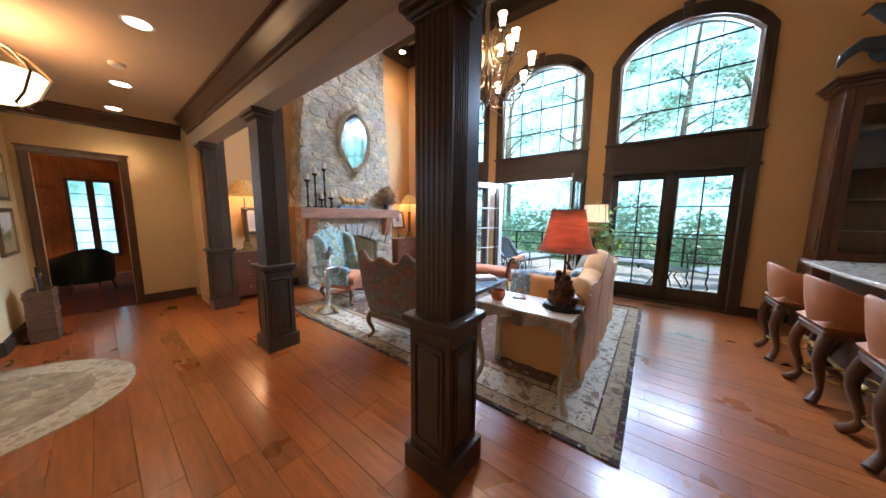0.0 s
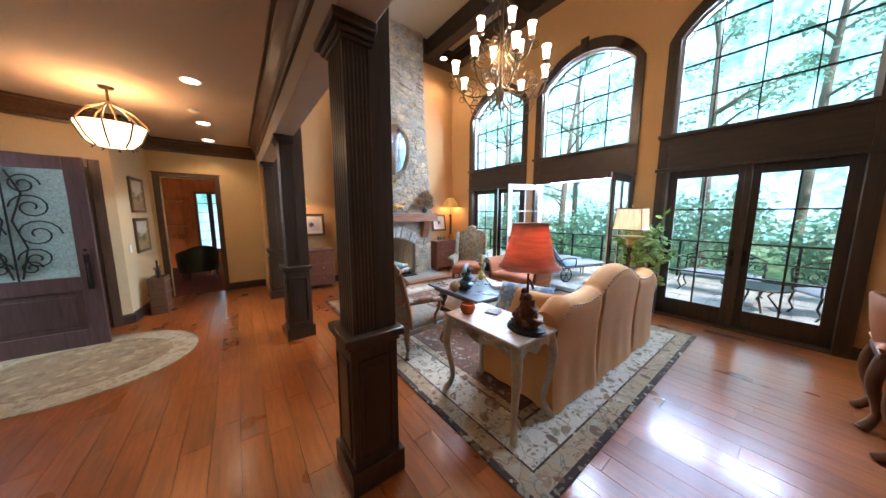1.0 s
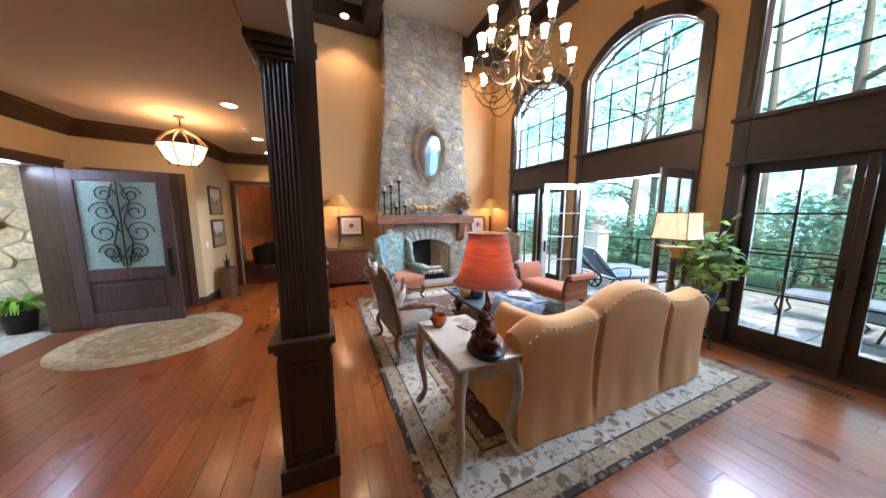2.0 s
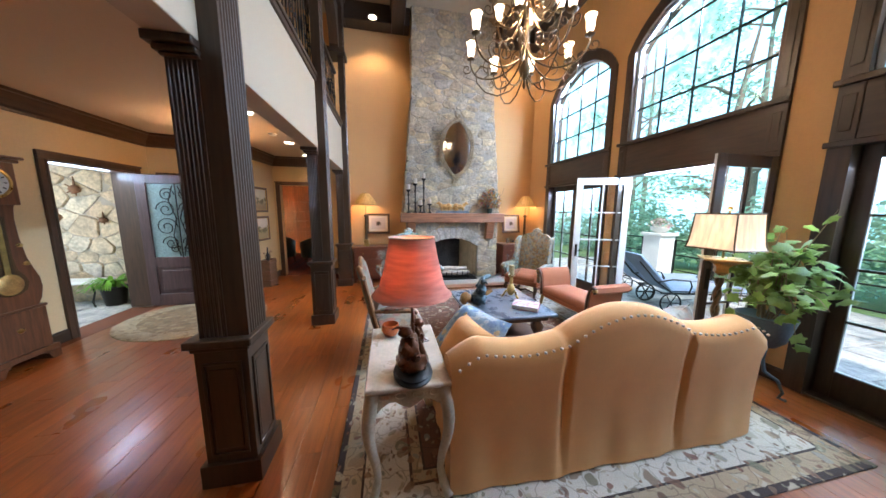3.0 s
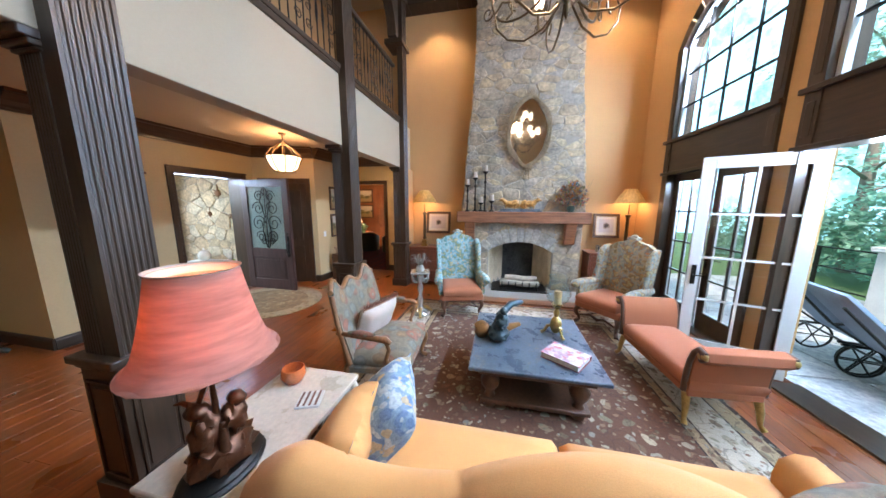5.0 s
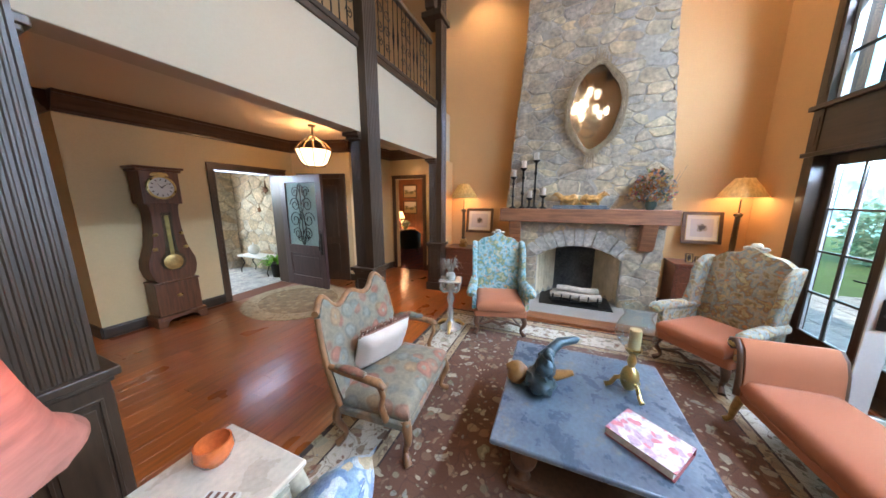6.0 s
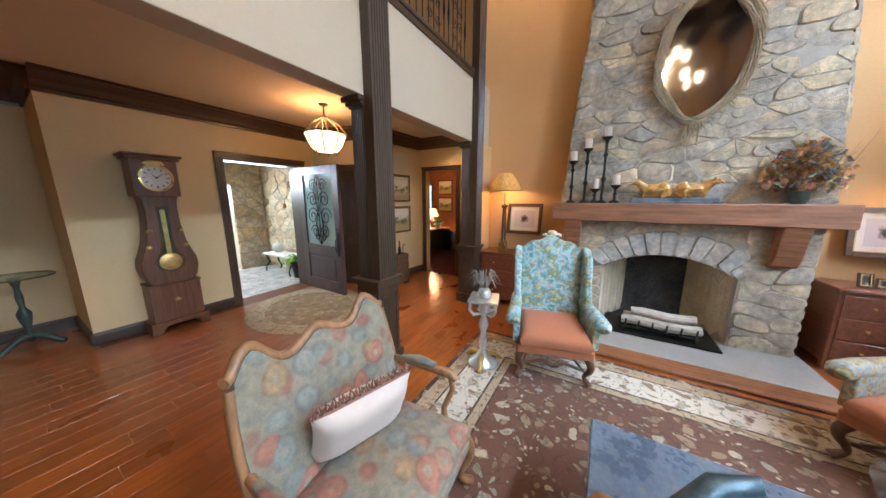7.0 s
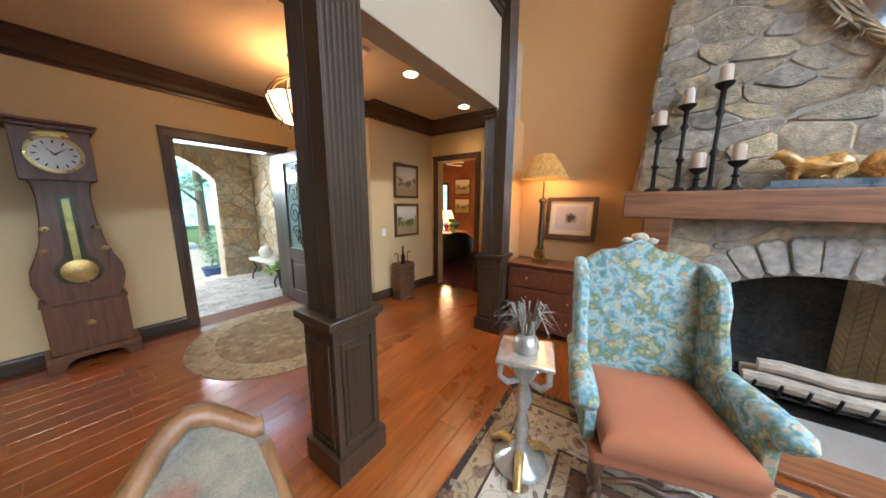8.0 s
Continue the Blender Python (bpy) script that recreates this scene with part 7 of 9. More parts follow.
lathe(bm, [(0.13, 0), (0.16, 0), (0.155, 0.02), (0.135, 0.022), (0.13, 0)], 32)
ball(bm, (0, -0.17, 0.008), (0.10, 0.035, 0.012), 2, 0.3)
bmesh.ops.rotate(bm, verts=bm.verts, cent=(0, 0, 0), matrix=Matrix.Rotation(-math.pi / 2, 3, "X"))
bmesh.ops.translate(bm, verts=bm.verts, vec=(0, D1 + 0.011, 1.96))
part("bezel", bm, M["brass"], ck, smooth=40)
for k in range(12):
    bm = bmesh.new()
    a = 2 * math.pi * k / 12
    prism(bm, [(0.10 * math.sin(a + d) * s, 1.96 + 0.10 * math.cos(a + d) * s) for d, s in ((-0.05, 0.92), (0.05, 0.92), (0.05, 1.18), (-0.05, 1.18))], D1 + 0.021, D1 + 0.0235)
    part("hour_mark", bm, M["iron"], dial)
for a, L in ((-0.9, 0.10), (0.72, 0.07)):
    bm = bmesh.new()
    prism(bm, [(L * math.sin(a), 1.96 + L * math.cos(a)), (0.007 * math.cos(a), 1.96 - 0.007 * math.sin(a)), (-0.02 * math.sin(a), 1.96 - 0.02 * math.cos(a)), (-0.007 * math.cos(a), 1.96 + 0.007 * math.sin(a))], D1 + 0.025, D1 + 0.028)
    part("hand_pointer", bm, M["iron"], dial)
for x, z in ((-0.14, 1.32), (0.14, 1.32), (-0.17, 1.12), (0.17, 1.12), (0, 0.42)):
    bm = bmesh.new()
    ball(bm, (x, D1 + (0.002 if z < 0.6 else -0.008), z), (0.03, 0.012, 0.024), 2, 0.4)
    part("mount", bm, M["brass"], ck, "brass mount", smooth=60)

# ---- glass pedestal table in the hall recess ----
M["tableglass"] = clear("tabletop_glass", (0.80, 0.92, 0.90))
M["verdigris"] = surface("green_bronze", (0.07, 0.10, 0.085), 0.45, 0.6, vary=0.4, scale=10)
gt = thing("glass_table", "round glass table on a green bronze pedestal", "table", pose(-1.22, -1.84, 0))
bm = bmesh.new()
lathe(bm, [(0, 0.845), (0.265, 0.845), (0.27, 0.851), (0.265, 0.857), (0, 0.857)], 36)
part("tabletop", bm, M["tableglass"], gt, smooth=30)
bm = bmesh.new()
tube(bm, [(0.272 * math.cos(a), 0.272 * math.sin(a), 0.851) for a in (2 * math.pi * k / 36 for k in range(37))], 0.009, 6)
part("rim", bm, M["bronze"], gt, smooth=60)
bm = bmesh.new()
lathe(bm, [(0.03, 0.10), (0.05, 0.16), (0.02, 0.22), (0.045, 0.34), (0.055, 0.42), (0.02, 0.50), (0.03, 0.62), (0.018, 0.72), (0.05, 0.84), (0.0, 0.845)], 14)
part("pedestal", bm, M["verdigris"], gt, smooth=60)
for k in range(3):
    a = 0.5 + 2 * math.pi * k / 3
    bm = bmesh.new()
    tube(bm, [(math.cos(a) * r, math.sin(a) * r, z) for r, z in ((0.03, 0.15), (0.11, 0.13), (0.20, 0.06), (0.25, 0.03))], [0.04, 0.035, 0.03, 0.028], 8)
    part("foot", bm, M["verdigris"], gt, smooth=60)

# ---- umbrella stand ----
M["wicker"] = surface("brown_leather_wicker", (0.13, 0.065, 0.03), 0.6, vary=0.4, scale=18, fine=90, bump=0.6)
us = thing("umbrella_stand", "brown leather umbrella basket with canes and a bottle", "stand", pose(-5.42, 0.19, 0, 0, 0, -4))
bm = bmesh.new()
prism(bm, [(-0.16, -0.10), (0.16, -0.10), (0.16, 0.10), (-0.16, 0.10)], 0, 0.02, "z")
for a in ((-0.16, -0.10, 0.02, 0.16, -0.085, 0.60), (-0.16, 0.085, 0.02, 0.16, 0.10, 0.60), (-0.16, -0.085, 0.02, -0.145, 0.085, 0.60), (0.145, -0.085, 0.02, 0.16, 0.085, 0.60)):
    box(bm, *a)
part("basket", bm, M["wicker"], us, bevel=0.006)
for z in (0.12, 0.32, 0.52):
    bm = bmesh.new()
    for a in ((-0.166, 0.10, z, 0.166, 0.106, z + 0.03), (-0.166, -0.106, z, 0.166, -0.10, z + 0.03), (0.16, -0.10, z, 0.166, 0.10, z + 0.03), (-0.166, -0.10, z, -0.16, 0.10, z + 0.03)):
        box(bm, *a)
    part("strap", bm, M["clockwood"], us)
for x, flip in ((-0.10, -1), (0.11, 1)):
    bm = bmesh.new()
    tube(bm, [(x, 0, 0.05), (x, 0, 0.74)] + [(x + flip * (0.035 - 0.035 * math.cos(a)), 0, 0.74 + 0.035 * math.sin(a)) for a in (0.5, 1.1, 1.7, 2.3, 3.0)], 0.009, 6)
    part("cane", bm, M["fruitwood"], us, smooth=60)
bm = bmesh.new()
lathe(bm, [(0.0, 0.55), (0.032, 0.55), (0.035, 0.58), (0.034, 0.70), (0.014, 0.76), (0.012, 0.86), (0.016, 0.87), (0.0, 0.875)], 12, (0.0, 0.0, 0))
part("bottle", bm, M["iron"], us, "dark bottle", smooth=50)

# ---- crystal plant stand ----
M["crystal"] = surface("aged_silver_crystal", (0.55, 0.52, 0.46), 0.15, 0.6, vary=0.3, scale=14, fine=60, bump=0.4)
ps = thing("plant_stand", "ornate silvered pedestal stand with square glass tray", "stand", pose(-3.62, 2.79, 0.012, 0, 0, 15))
bm = bmesh.new()
lathe(bm, [(0.0, 0.02), (0.16, 0.02), (0.15, 0.05), (0.07, 0.09), (0.03, 0.16), (0.05, 0.24), (0.025, 0.34), (0.055, 0.44), (0.03, 0.52), (0.07, 0.60), (0.05, 0.66), (0.0, 0.66)], 12)
part("pedestal", bm, M["crystal"], ps, smooth=50)
for k in range(3):
    a = 2 * math.pi * k / 3
    bm = bmesh.new()
    tube(bm, [(math.cos(a) * r, math.sin(a) * r, z) for r, z in ((0.05, 0.10), (0.13, 0.09), (0.19, 0.03), (0.21, 0.02))], [0.03, 0.025, 0.022, 0.018], 7)
    part("foot", bm, M["gilt"], ps, smooth=60)
for k in range(4):
    a = math.pi / 4 + math.pi * k / 2
    bm = bmesh.new()
    tube(bm, [(math.cos(a) * r, math.sin(a) * r, z) for r, z in ((0.05, 0.56), (0.13, 0.57), (0.18, 0.63), (0.17, 0.70))], [0.018, 0.02, 0.016, 0.02], 7)
    part("bracket", bm, M["crystal"], ps, smooth=60)
bm = bmesh.new()
box(bm, -0.15, -0.15, 0.70, 0.15, 0.15, 0.725)
part("tray", bm, M["crystal"], ps, bevel=0.008)
M["airplant"] = surface("mauve_green_airplant", (0.22, 0.19, 0.15), 0.7, vary=0.5, scale=20)
ap = thing("air_plant", "spiky mauve-green air plant in a glass pot", "plant", pose(-3.62, 2.79, 0.737))
bm = bmesh.new()
lathe(bm, [(0.0, 0.0), (0.06, 0.0), (0.075, 0.03), (0.06, 0.08), (0.04, 0.10), (0.0, 0.10)], 14)
part("pot", bm, M["crystal"], ap, smooth=50)
rng = random.Random(3)
for k in range(46):
    a, tip = rng.uniform(0, 6.283), rng.uniform(0.10, 0.20)
    rise = rng.uniform(0.04, 0.20)
    bm = bmesh.new()
    tube(bm, [(0.02 * math.cos(a), 0.02 * math.sin(a), 0.09), (tip * 0.5 * math.cos(a), tip * 0.5 * math.sin(a), 0.10 + rise), (tip * math.cos(a), tip * math.sin(a), 0.09 + rise * rng.uniform(0.2, 1.1))], [0.007, 0.006, 0.001], 4)
    part("leaf", bm, M["airplant"], ap, smooth=60)

# ---- things on the end table and coffee table ----
M["orange"] = surface("orange_glaze", (0.55, 0.12, 0.03), 0.18, vary=0.3, scale=10, bump=0.05, coat=0.4)
bm = bmesh.new()
lathe(bm, [(0.0, 0.004), (0.03, 0.0), (0.05, 0.008), (0.068, 0.05), (0.062, 0.09), (0.056, 0.092), (0.06, 0.05), (0.04, 0.016), (0.0, 0.014)], 24)
solid("bowl", bm, M["orange"], "small glossy orange glass bowl on the end table", "bowl", m=pose(-0.78, 2.86, 0.7605), smooth=50)
M["paper"] = surface("printed_paper", (0.62, 0.58, 0.52), 0.7, vary=0.2, scale=30)
bm = bmesh.new()
box(bm, -0.06, -0.06, 0, 0.06, 0.06, 0.014)
co = solid("coaster", bm, M["paper"], "stack of striped coasters on the end table", "coaster", 0.003, m=pose(-0.66, 3.06, 0.7605, 0, 0, 20))
for k in range(4):
    bm = bmesh.new()
    box(bm, -0.055, -0.05 + k * 0.028, 0.0141, 0.055, -0.038 + k * 0.028, 0.0155)
    part("stripe", bm, M["mahog"], co, "dark stripe")

M["cover"] = motif("rose_white_cover", (0.52, 0.44, 0.42), ((0.50, 0.14, 0.16), (0.66, 0.60, 0.56), (0.40, 0.25, 0.30)), 18, 0.4, 0.5)
M["redspine"] = surface("dark_red_cover", (0.22, 0.03, 0.03), 0.4)
bk = thing("book", "thick book with a rose and white cover on the table", "book", pose(-1.90, 4.62, 0.4615, 0, 0, -36))
bm = bmesh.new()
box(bm, -0.125, -0.16, 0.006, 0.125, 0.155, 0.046)
part("pages", bm, M["paper"], bk)
bm = bmesh.new()
box(bm, -0.13, -0.165, 0.046, 0.13, 0.165, 0.051)
part("front_cover", bm, M["cover"], bk)
bm = bmesh.new()
box(bm, -0.13, -0.165, 0, 0.13, 0.165, 0.006)
box(bm, -0.134, -0.165, 0, -0.13, 0.165, 0.051)
part("spine", bm, M["redspine"], bk)

M["clearglass"] = clear("hurricane_glass", (0.93, 0.97, 0.98))
M["wax"] = surface("ochre_wax", (0.55, 0.36, 0.16), 0.6, vary=0.1)
hu = thing("candle_holder", "brass hurricane candle holder with glass bowl and ochre candle", "candle", pose(-2.36, 4.62, 0.4615))
bm = bmesh.new()
lathe(bm, [(0.03, 0.03), (0.05, 0.06), (0.06, 0.12), (0.045, 0.17), (0.02, 0.20), (0.03, 0.24), (0.018, 0.28), (0.05, 0.32), (0.055, 0.335), (0.0, 0.335)], 14)
part("stem", bm, M["brass"], hu, smooth=50)
for k in range(3):
    a = 0.4 + 2 * math.pi * k / 3
    bm = bmesh.new()
    tube(bm, [(math.cos(a) * r, math.sin(a) * r, z) for r, z in ((0.03, 0.10), (0.08, 0.09), (0.11, 0.03), (0.14, 0.012))], [0.018, 0.016, 0.014, 0.018], 7)
    part("foot", bm, M["brass"], hu, smooth=60)
bm = bmesh.new()
lathe(bm, [(0.0, 0.335), (0.036, 0.335), (0.037, 0.47), (0.03, 0.475), (0.0, 0.47)], 16)
part("candle", bm, M["wax"], hu, "ochre pillar candle", smooth=50)
bm = bmesh.new()
shell(bm, [(0.055, 0.34), (0.10, 0.38), (0.125, 0.45), (0.10, 0.53), (0.075, 0.57), (0.10, 0.63)], 24, 1.0, 0.003)
part("glass_bowl", bm, M["clearglass"], hu, "clear glass bowl", smooth=60)

M["verdi_bird"] = surface("green_gold_bird", (0.06, 0.09, 0.10), 0.35, 0.5, vary=0.5, scale=20, fine=60, bump=0.5)
M["horn"] = surface("golden_brown_wood_carving", (0.36, 0.17, 0.05), 0.4, vary=0.35, scale=12)
bm = bmesh.new()
ball(bm, (0, 0, 0.06), (0.085, 0.07, 0.065), 3, 0.5)
ball(bm, (0.02, 0.02, 0.15), (0.05, 0.045, 0.06), 3, 0.4)
ball(bm, (0.035, 0.03, 0.23), (0.03, 0.028, 0.03), 2, 0.2)
tube(bm, [(0.05, 0.03, 0.235), (0.085, 0.04, 0.24), (0.10, 0.05, 0.225)], [0.014, 0.01, 0.003], 6)
tube(bm, [(-0.02, 0.0, 0.17), (-0.09, 0.08, 0.24), (-0.12, 0.15, 0.25), (-0.16, 0.17, 0.24)], [0.03, 0.026, 0.02, 0.008], 7)
solid("bird_sculpture", bm, M["verdi_bird"], "dark green bird sculpture on the coffee table", "sculpture", m=pose(-2.13, 4.04, 0.461) @ Matrix.Scale(1.4, 4), smooth=60)
bm = bmesh.new()
tube(bm, [(0, 0, 0.03), (0.07, 0.03, 0.055), (0.15, 0.03, 0.09), (0.22, 0.06, 0.12)], [0.03, 0.034, 0.028, 0.012], 9)
ball(bm, (-0.03, -0.03, 0.06), (0.06, 0.05, 0.06), 2, 0.5)
solid("wood_carving", bm, M["horn"], "golden-brown carved horn beside the bird sculpture", "sculpture", m=pose(-2.20, 3.93, 0.461, 0, 0, 70) @ Matrix.Scale(1.4, 4), smooth=60)

# ---- mantel things ----
for y, h in ((3.34, 0.66), (3.50, 0.80), (3.70, 0.92), (3.62, 0.30), (3.84, 0.34)):
    th = thing("candlestick", "black iron candlestick with pale candle on the mantel", "candlestick", pose(-5.24, y, 1.66), "candlesticks on the mantel")
    bm = bmesh.new()
    lathe(bm, [(0.0, 0.0), (0.062, 0.0), (0.055, 0.018), (0.018, 0.04), (0.015, h * 0.28), (0.032, h * 0.32), (0.016, h * 0.36), (0.014, h * 0.6), (0.030, h * 0.64), (0.016, h * 0.68), (0.018, h - 0.17), (0.052, h - 0.14), (0.060, h - 0.12), (0.0, h - 0.12)], 12)
    part("stick", bm, M["iron"], th, smooth=50)
    bm = bmesh.new()
    lathe(bm, [(0.0, h - 0.12), (0.040, h - 0.12), (0.040, h - 0.01), (0.032, h), (0.0, h - 0.008)], 12)
    part("candle", bm, M["pillow"], th, smooth=50)
fx = thing("animal_sculpture", "two amber and silver crouching animal figures on a mirrored plinth", "sculpture", pose(-5.24, 4.40, 1.66))
bm = bmesh.new()
box(bm, -0.07, -0.42, 0, 0.08, 0.42, 0.022)
box(bm, -0.055, -0.39, 0.022, 0.065, 0.39, 0.06)
part("plinth", bm, M["slate"], fx, bevel=0.004)
M["amber"] = surface("amber_gilt_glaze", (0.50, 0.25, 0.07), 0.3, 0.15, vary=0.7, scale=18, fine=70, bump=0.3)
for s in (-1, 1):
    bm = bmesh.new()
    ball(bm, (0.0, s * 0.17, 0.155), (0.058, 0.135, 0.062), 3, 0.35)
    ball(bm, (0.0, s * 0.09, 0.165), (0.055, 0.07, 0.07), 3, 0.3)
    tube(bm, [(0, s * 0.27, 0.18), (0.01, s * 0.31, 0.215), (0.015, s * 0.335, 0.235)], [0.05, 0.042, 0.036], 9)
    ball(bm, (0.018, s * 0.345, 0.235), (0.036, 0.048, 0.036), 2, 0.2)
    tube(bm, [(0.018, s * 0.375, 0.232), (0.02, s * 0.415, 0.215)], [0.022, 0.007], 7)
    for e in (-0.02, 0.045):
        tube(bm, [(e * 0.6 + 0.006, s * 0.335, 0.258), (e * 0.6 + 0.006, s * 0.330, 0.286)], [0.013, 0.003], 5)
    for yy in (0.08, 0.25):
        for xx in (-0.03, 0.03):
            tube(bm, [(xx, s * yy, 0.13), (xx, s * (yy + 0.025), 0.09), (xx, s * (yy + 0.015), 0.058)], [0.028, 0.016, 0.014], 7)
    tube(bm, [(0, s * 0.05, 0.18), (-0.01, s * 0.02, 0.12), (0.0, s * 0.07, 0.085), (0.03, s * 0.16, 0.078)], [0.026, 0.030, 0.028, 0.008], 8)
    part("figure", bm, M["amber"], fx, "amber-glazed crouching animal", smooth=60)
fa = thing("flower_arrangement", "dried autumn flower arrangement in a small dark pot", "flowers", pose(-5.24, 5.36, 1.66))
bm = bmesh.new()
lathe(bm, [(0, 0), (0.05, 0), (0.075, 0.06), (0.07, 0.12), (0.0, 0.12)], 14)
part("pot", bm, M["verdigris"], fa, smooth=50)
M["petal"] = stone_material("mixed_dried_petals", ((0.46, 0.09, 0.04), (0.60, 0.32, 0.06), (0.34, 0.12, 0.16), (0.55, 0.42, 0.22), (0.16, 0.22, 0.07), (0.20, 0.26, 0.34), (0.50, 0.44, 0.36), (0.44, 0.15, 0.05)), 0.8)
rng = random.Random(8)
bm = bmesh.new()
for k in range(420):
    a, e, r = rng.uniform(0, 6.283), rng.uniform(0.1, 1.5), rng.uniform(0.08, 0.33)
    c = Vector((0.6 * r * math.cos(a) * math.cos(e), r * math.sin(a) * math.cos(e), 0.12 + 1.45 * r * math.sin(e)))
    for q in range(3):
        d1, d2 = Vector((rng.uniform(-1, 1), rng.uniform(-1, 1), rng.uniform(-1, 1))).normalized(), Vector((rng.uniform(-1, 1), rng.uniform(-1, 1), rng.uniform(-1, 1))).normalized()
        s = rng.uniform(0.022, 0.052)
        v = [bm.verts.new(c + d1 * s), bm.verts.new(c + d2 * s), bm.verts.new(c - d1 * s), bm.verts.new(c - d2 * s * 0.6)]
        bm.faces.new(v)
tagged(part("blossom", bm, M["petal"], fa, smooth=0), kind="stuff")
for k in range(20):
    a, r = rng.uniform(0, 6.283), rng.uniform(0.14, 0.36)
    bm = bmesh.new()
    tube(bm, [(0, 0, 0.08), (0.3 * r * math.cos(a), 0.6 * r * math.sin(a), 0.24), (0.5 * r * math.cos(a), r * math.sin(a), rng.uniform(0.4, 0.66))], [0.005, 0.004, 0.002], 4)
    part("stem", bm, M["twig"], fa, smooth=60)

# ---- vine plant on an iron stand ----
M["leaf"] = surface("grape_ivy_leaf", (0.19, 0.29, 0.08), 0.45, vary=0.4, scale=9, fine=60, bump=0.2, each=0.3)
lt_, ll_ = M["leaf"].node_tree.nodes, M["leaf"].node_tree.links
tr_, mx_ = lt_.new("ShaderNodeBsdfTranslucent"), lt_.new("ShaderNodeMixShader")
tr_.inputs["Color"].default_value = (0.30, 0.42, 0.08, 1)
mx_.inputs[0].default_value = 0.4
ll_.new(lt_["Principled BSDF"].outputs[0], mx_.inputs[1])
ll_.new(tr_.outputs[0], mx_.inputs[2])
ll_.new(mx_.outputs[0], lt_["Material Output"].inputs["Surface"])
iv = thing("house_plant", "trailing green grape ivy on a scrolled blue iron stand", "plant", pose(-0.52, 6.28, 0))
M["blueiron"] = surface("blue_grey_iron", (0.10, 0.14, 0.18), 0.45, 0.6, vary=0.3)
for k in range(3):
    a = 0.6 + 2 * math.pi * k / 3
    bm = bmesh.new()
    tube(bm, [(math.cos(a) * r, math.sin(a) * r, z) for r, z in ((0.04, 0.52), (0.03, 0.36), (0.05, 0.24), (0.14, 0.18), (0.18, 0.08), (0.16, 0.02), (0.21, 0.014))], [0.016, 0.014, 0.014, 0.014, 0.012, 0.012, 0.014], 7)
    part("foot", bm, M["blueiron"], iv, smooth=60)
bm = bmesh.new()
lathe(bm, [(0.0, 0.50), (0.10, 0.50), (0.15, 0.56), (0.19, 0.74), (0.20, 0.78), (0.17, 0.77), (0.0, 0.75)], 18)
part("pot", bm, M["blueiron"], iv, "blue-grey metal urn", smooth=50)
rng = random.Random(21)
lm = bmesh.new()
ring = [(0, 0), (0.03, 0.035), (0.055, 0.03), (0.05, 0.06), (0.065, 0.085), (0.03, 0.10), (0, 0.135), (-0.03, 0.10), (-0.065, 0.085), (-0.05, 0.06), (-0.055, 0.03), (-0.03, 0.035)]
cv = lm.verts.new((0, 0.06, 0.012))
rv = [lm.verts.new((x, y, -0.25 * x * x / 0.065)) for x, y in ring]
for a, b in zip(rv, rv[1:] + rv[:1]):
    lm.faces.new((a, b, cv))
leaf_me = mesh_of("leaf", lm, M["leaf"], 40)
runners = []
for k in range(26):
    a = rng.uniform(0, 6.283)
    r = rng.uniform(0.12, 0.42)
    drop = rng.uniform(-0.10, 0.62)
    top = 0.95 + rng.uniform(0, 0.45)
    pts = [Vector((0.05 * math.cos(a), 0.05 * math.sin(a), 0.75)), Vector((0.5 * r * math.cos(a), 0.4 * r * math.sin(a), top)), Vector((r * math.cos(a), 0.7 * r * math.sin(a), top - 0.1 + 0.2 * max(drop, 0))), Vector((1.05 * r * math.cos(a + .2), 0.75 * r * math.sin(a + .2), top - 0.35 + drop))]
    runners.append(pts)
for s, hh in ((1, 1.75), (-1, 1.55)):
    runners.append([Vector((0, 0, 0.75)), Vector((0.05 * s, 0.0, 1.1)), Vector((0.14 * s, 0.05, 1.4)), Vector((0.30 * s, -0.02, hh))])
for pts in runners:
    bm = bmesh.new()
    tube(bm, pts, [0.006, 0.005, 0.004, 0.002], 4)
    vine = part("vine", bm, M["twig"], iv, smooth=60)
    for q in range(12):
        u = 0.25 + 0.75 * q / 11
        i = min(2, int(u * 3))
        f = u * 3 - i
        p = pts[i].lerp(pts[i + 1], f) + Vector((rng.uniform(-.06, .06), rng.uniform(-.06, .06), rng.uniform(-.05, .05)))
        ob = new("leaf", leaf_me)
        ob.parent = vine
        ob.matrix_local = Matrix.LocRotScale(p, Euler((rng.uniform(-1.3, 0.4), rng.uniform(-0.6, 0.6), rng.uniform(0, 6.28))), (rng.uniform(0.62, 1.05),) * 3)

# ---- bar, stools and hutch ----
M["barwood"] = wood("dark_red_bar_wood", (0.10, 0.038, 0.02), "z", 0.3, 0.55, 0.1)
M["granite"] = surface("tan_granite", (0.40, 0.33, 0.25), 0.2, vary=0.35, scale=20, fine=90, bump=0.03)
bar = thing("bar_counter", "curved bar counter with tan granite top", "bar")
bm = bmesh.new()
curve = [(1.62, 5.55), (1.60, 5.2), (1.585, 4.6), (1.60, 4.0), (1.66, 3.4), (1.80, 2.9)]
prism(bm, curve + [(2.35, 2.9), (2.30, 5.7)], 1.02, 1.06, "z")
part("countertop", bm, M["granite"], bar, bevel=0.01)
bm = bmesh.new()
prism(bm, [(x + 0.22, y) for x, y in curve] + [(2.30, 2.95), (2.25, 5.6)], 0.0, 1.02, "z")
part("front", bm, M["barwood"], bar, bevel=0.006)
bm = bmesh.new()
tube(bm, [(x + 0.12, y, 0.18) for x, y in curve], 0.02, 8)
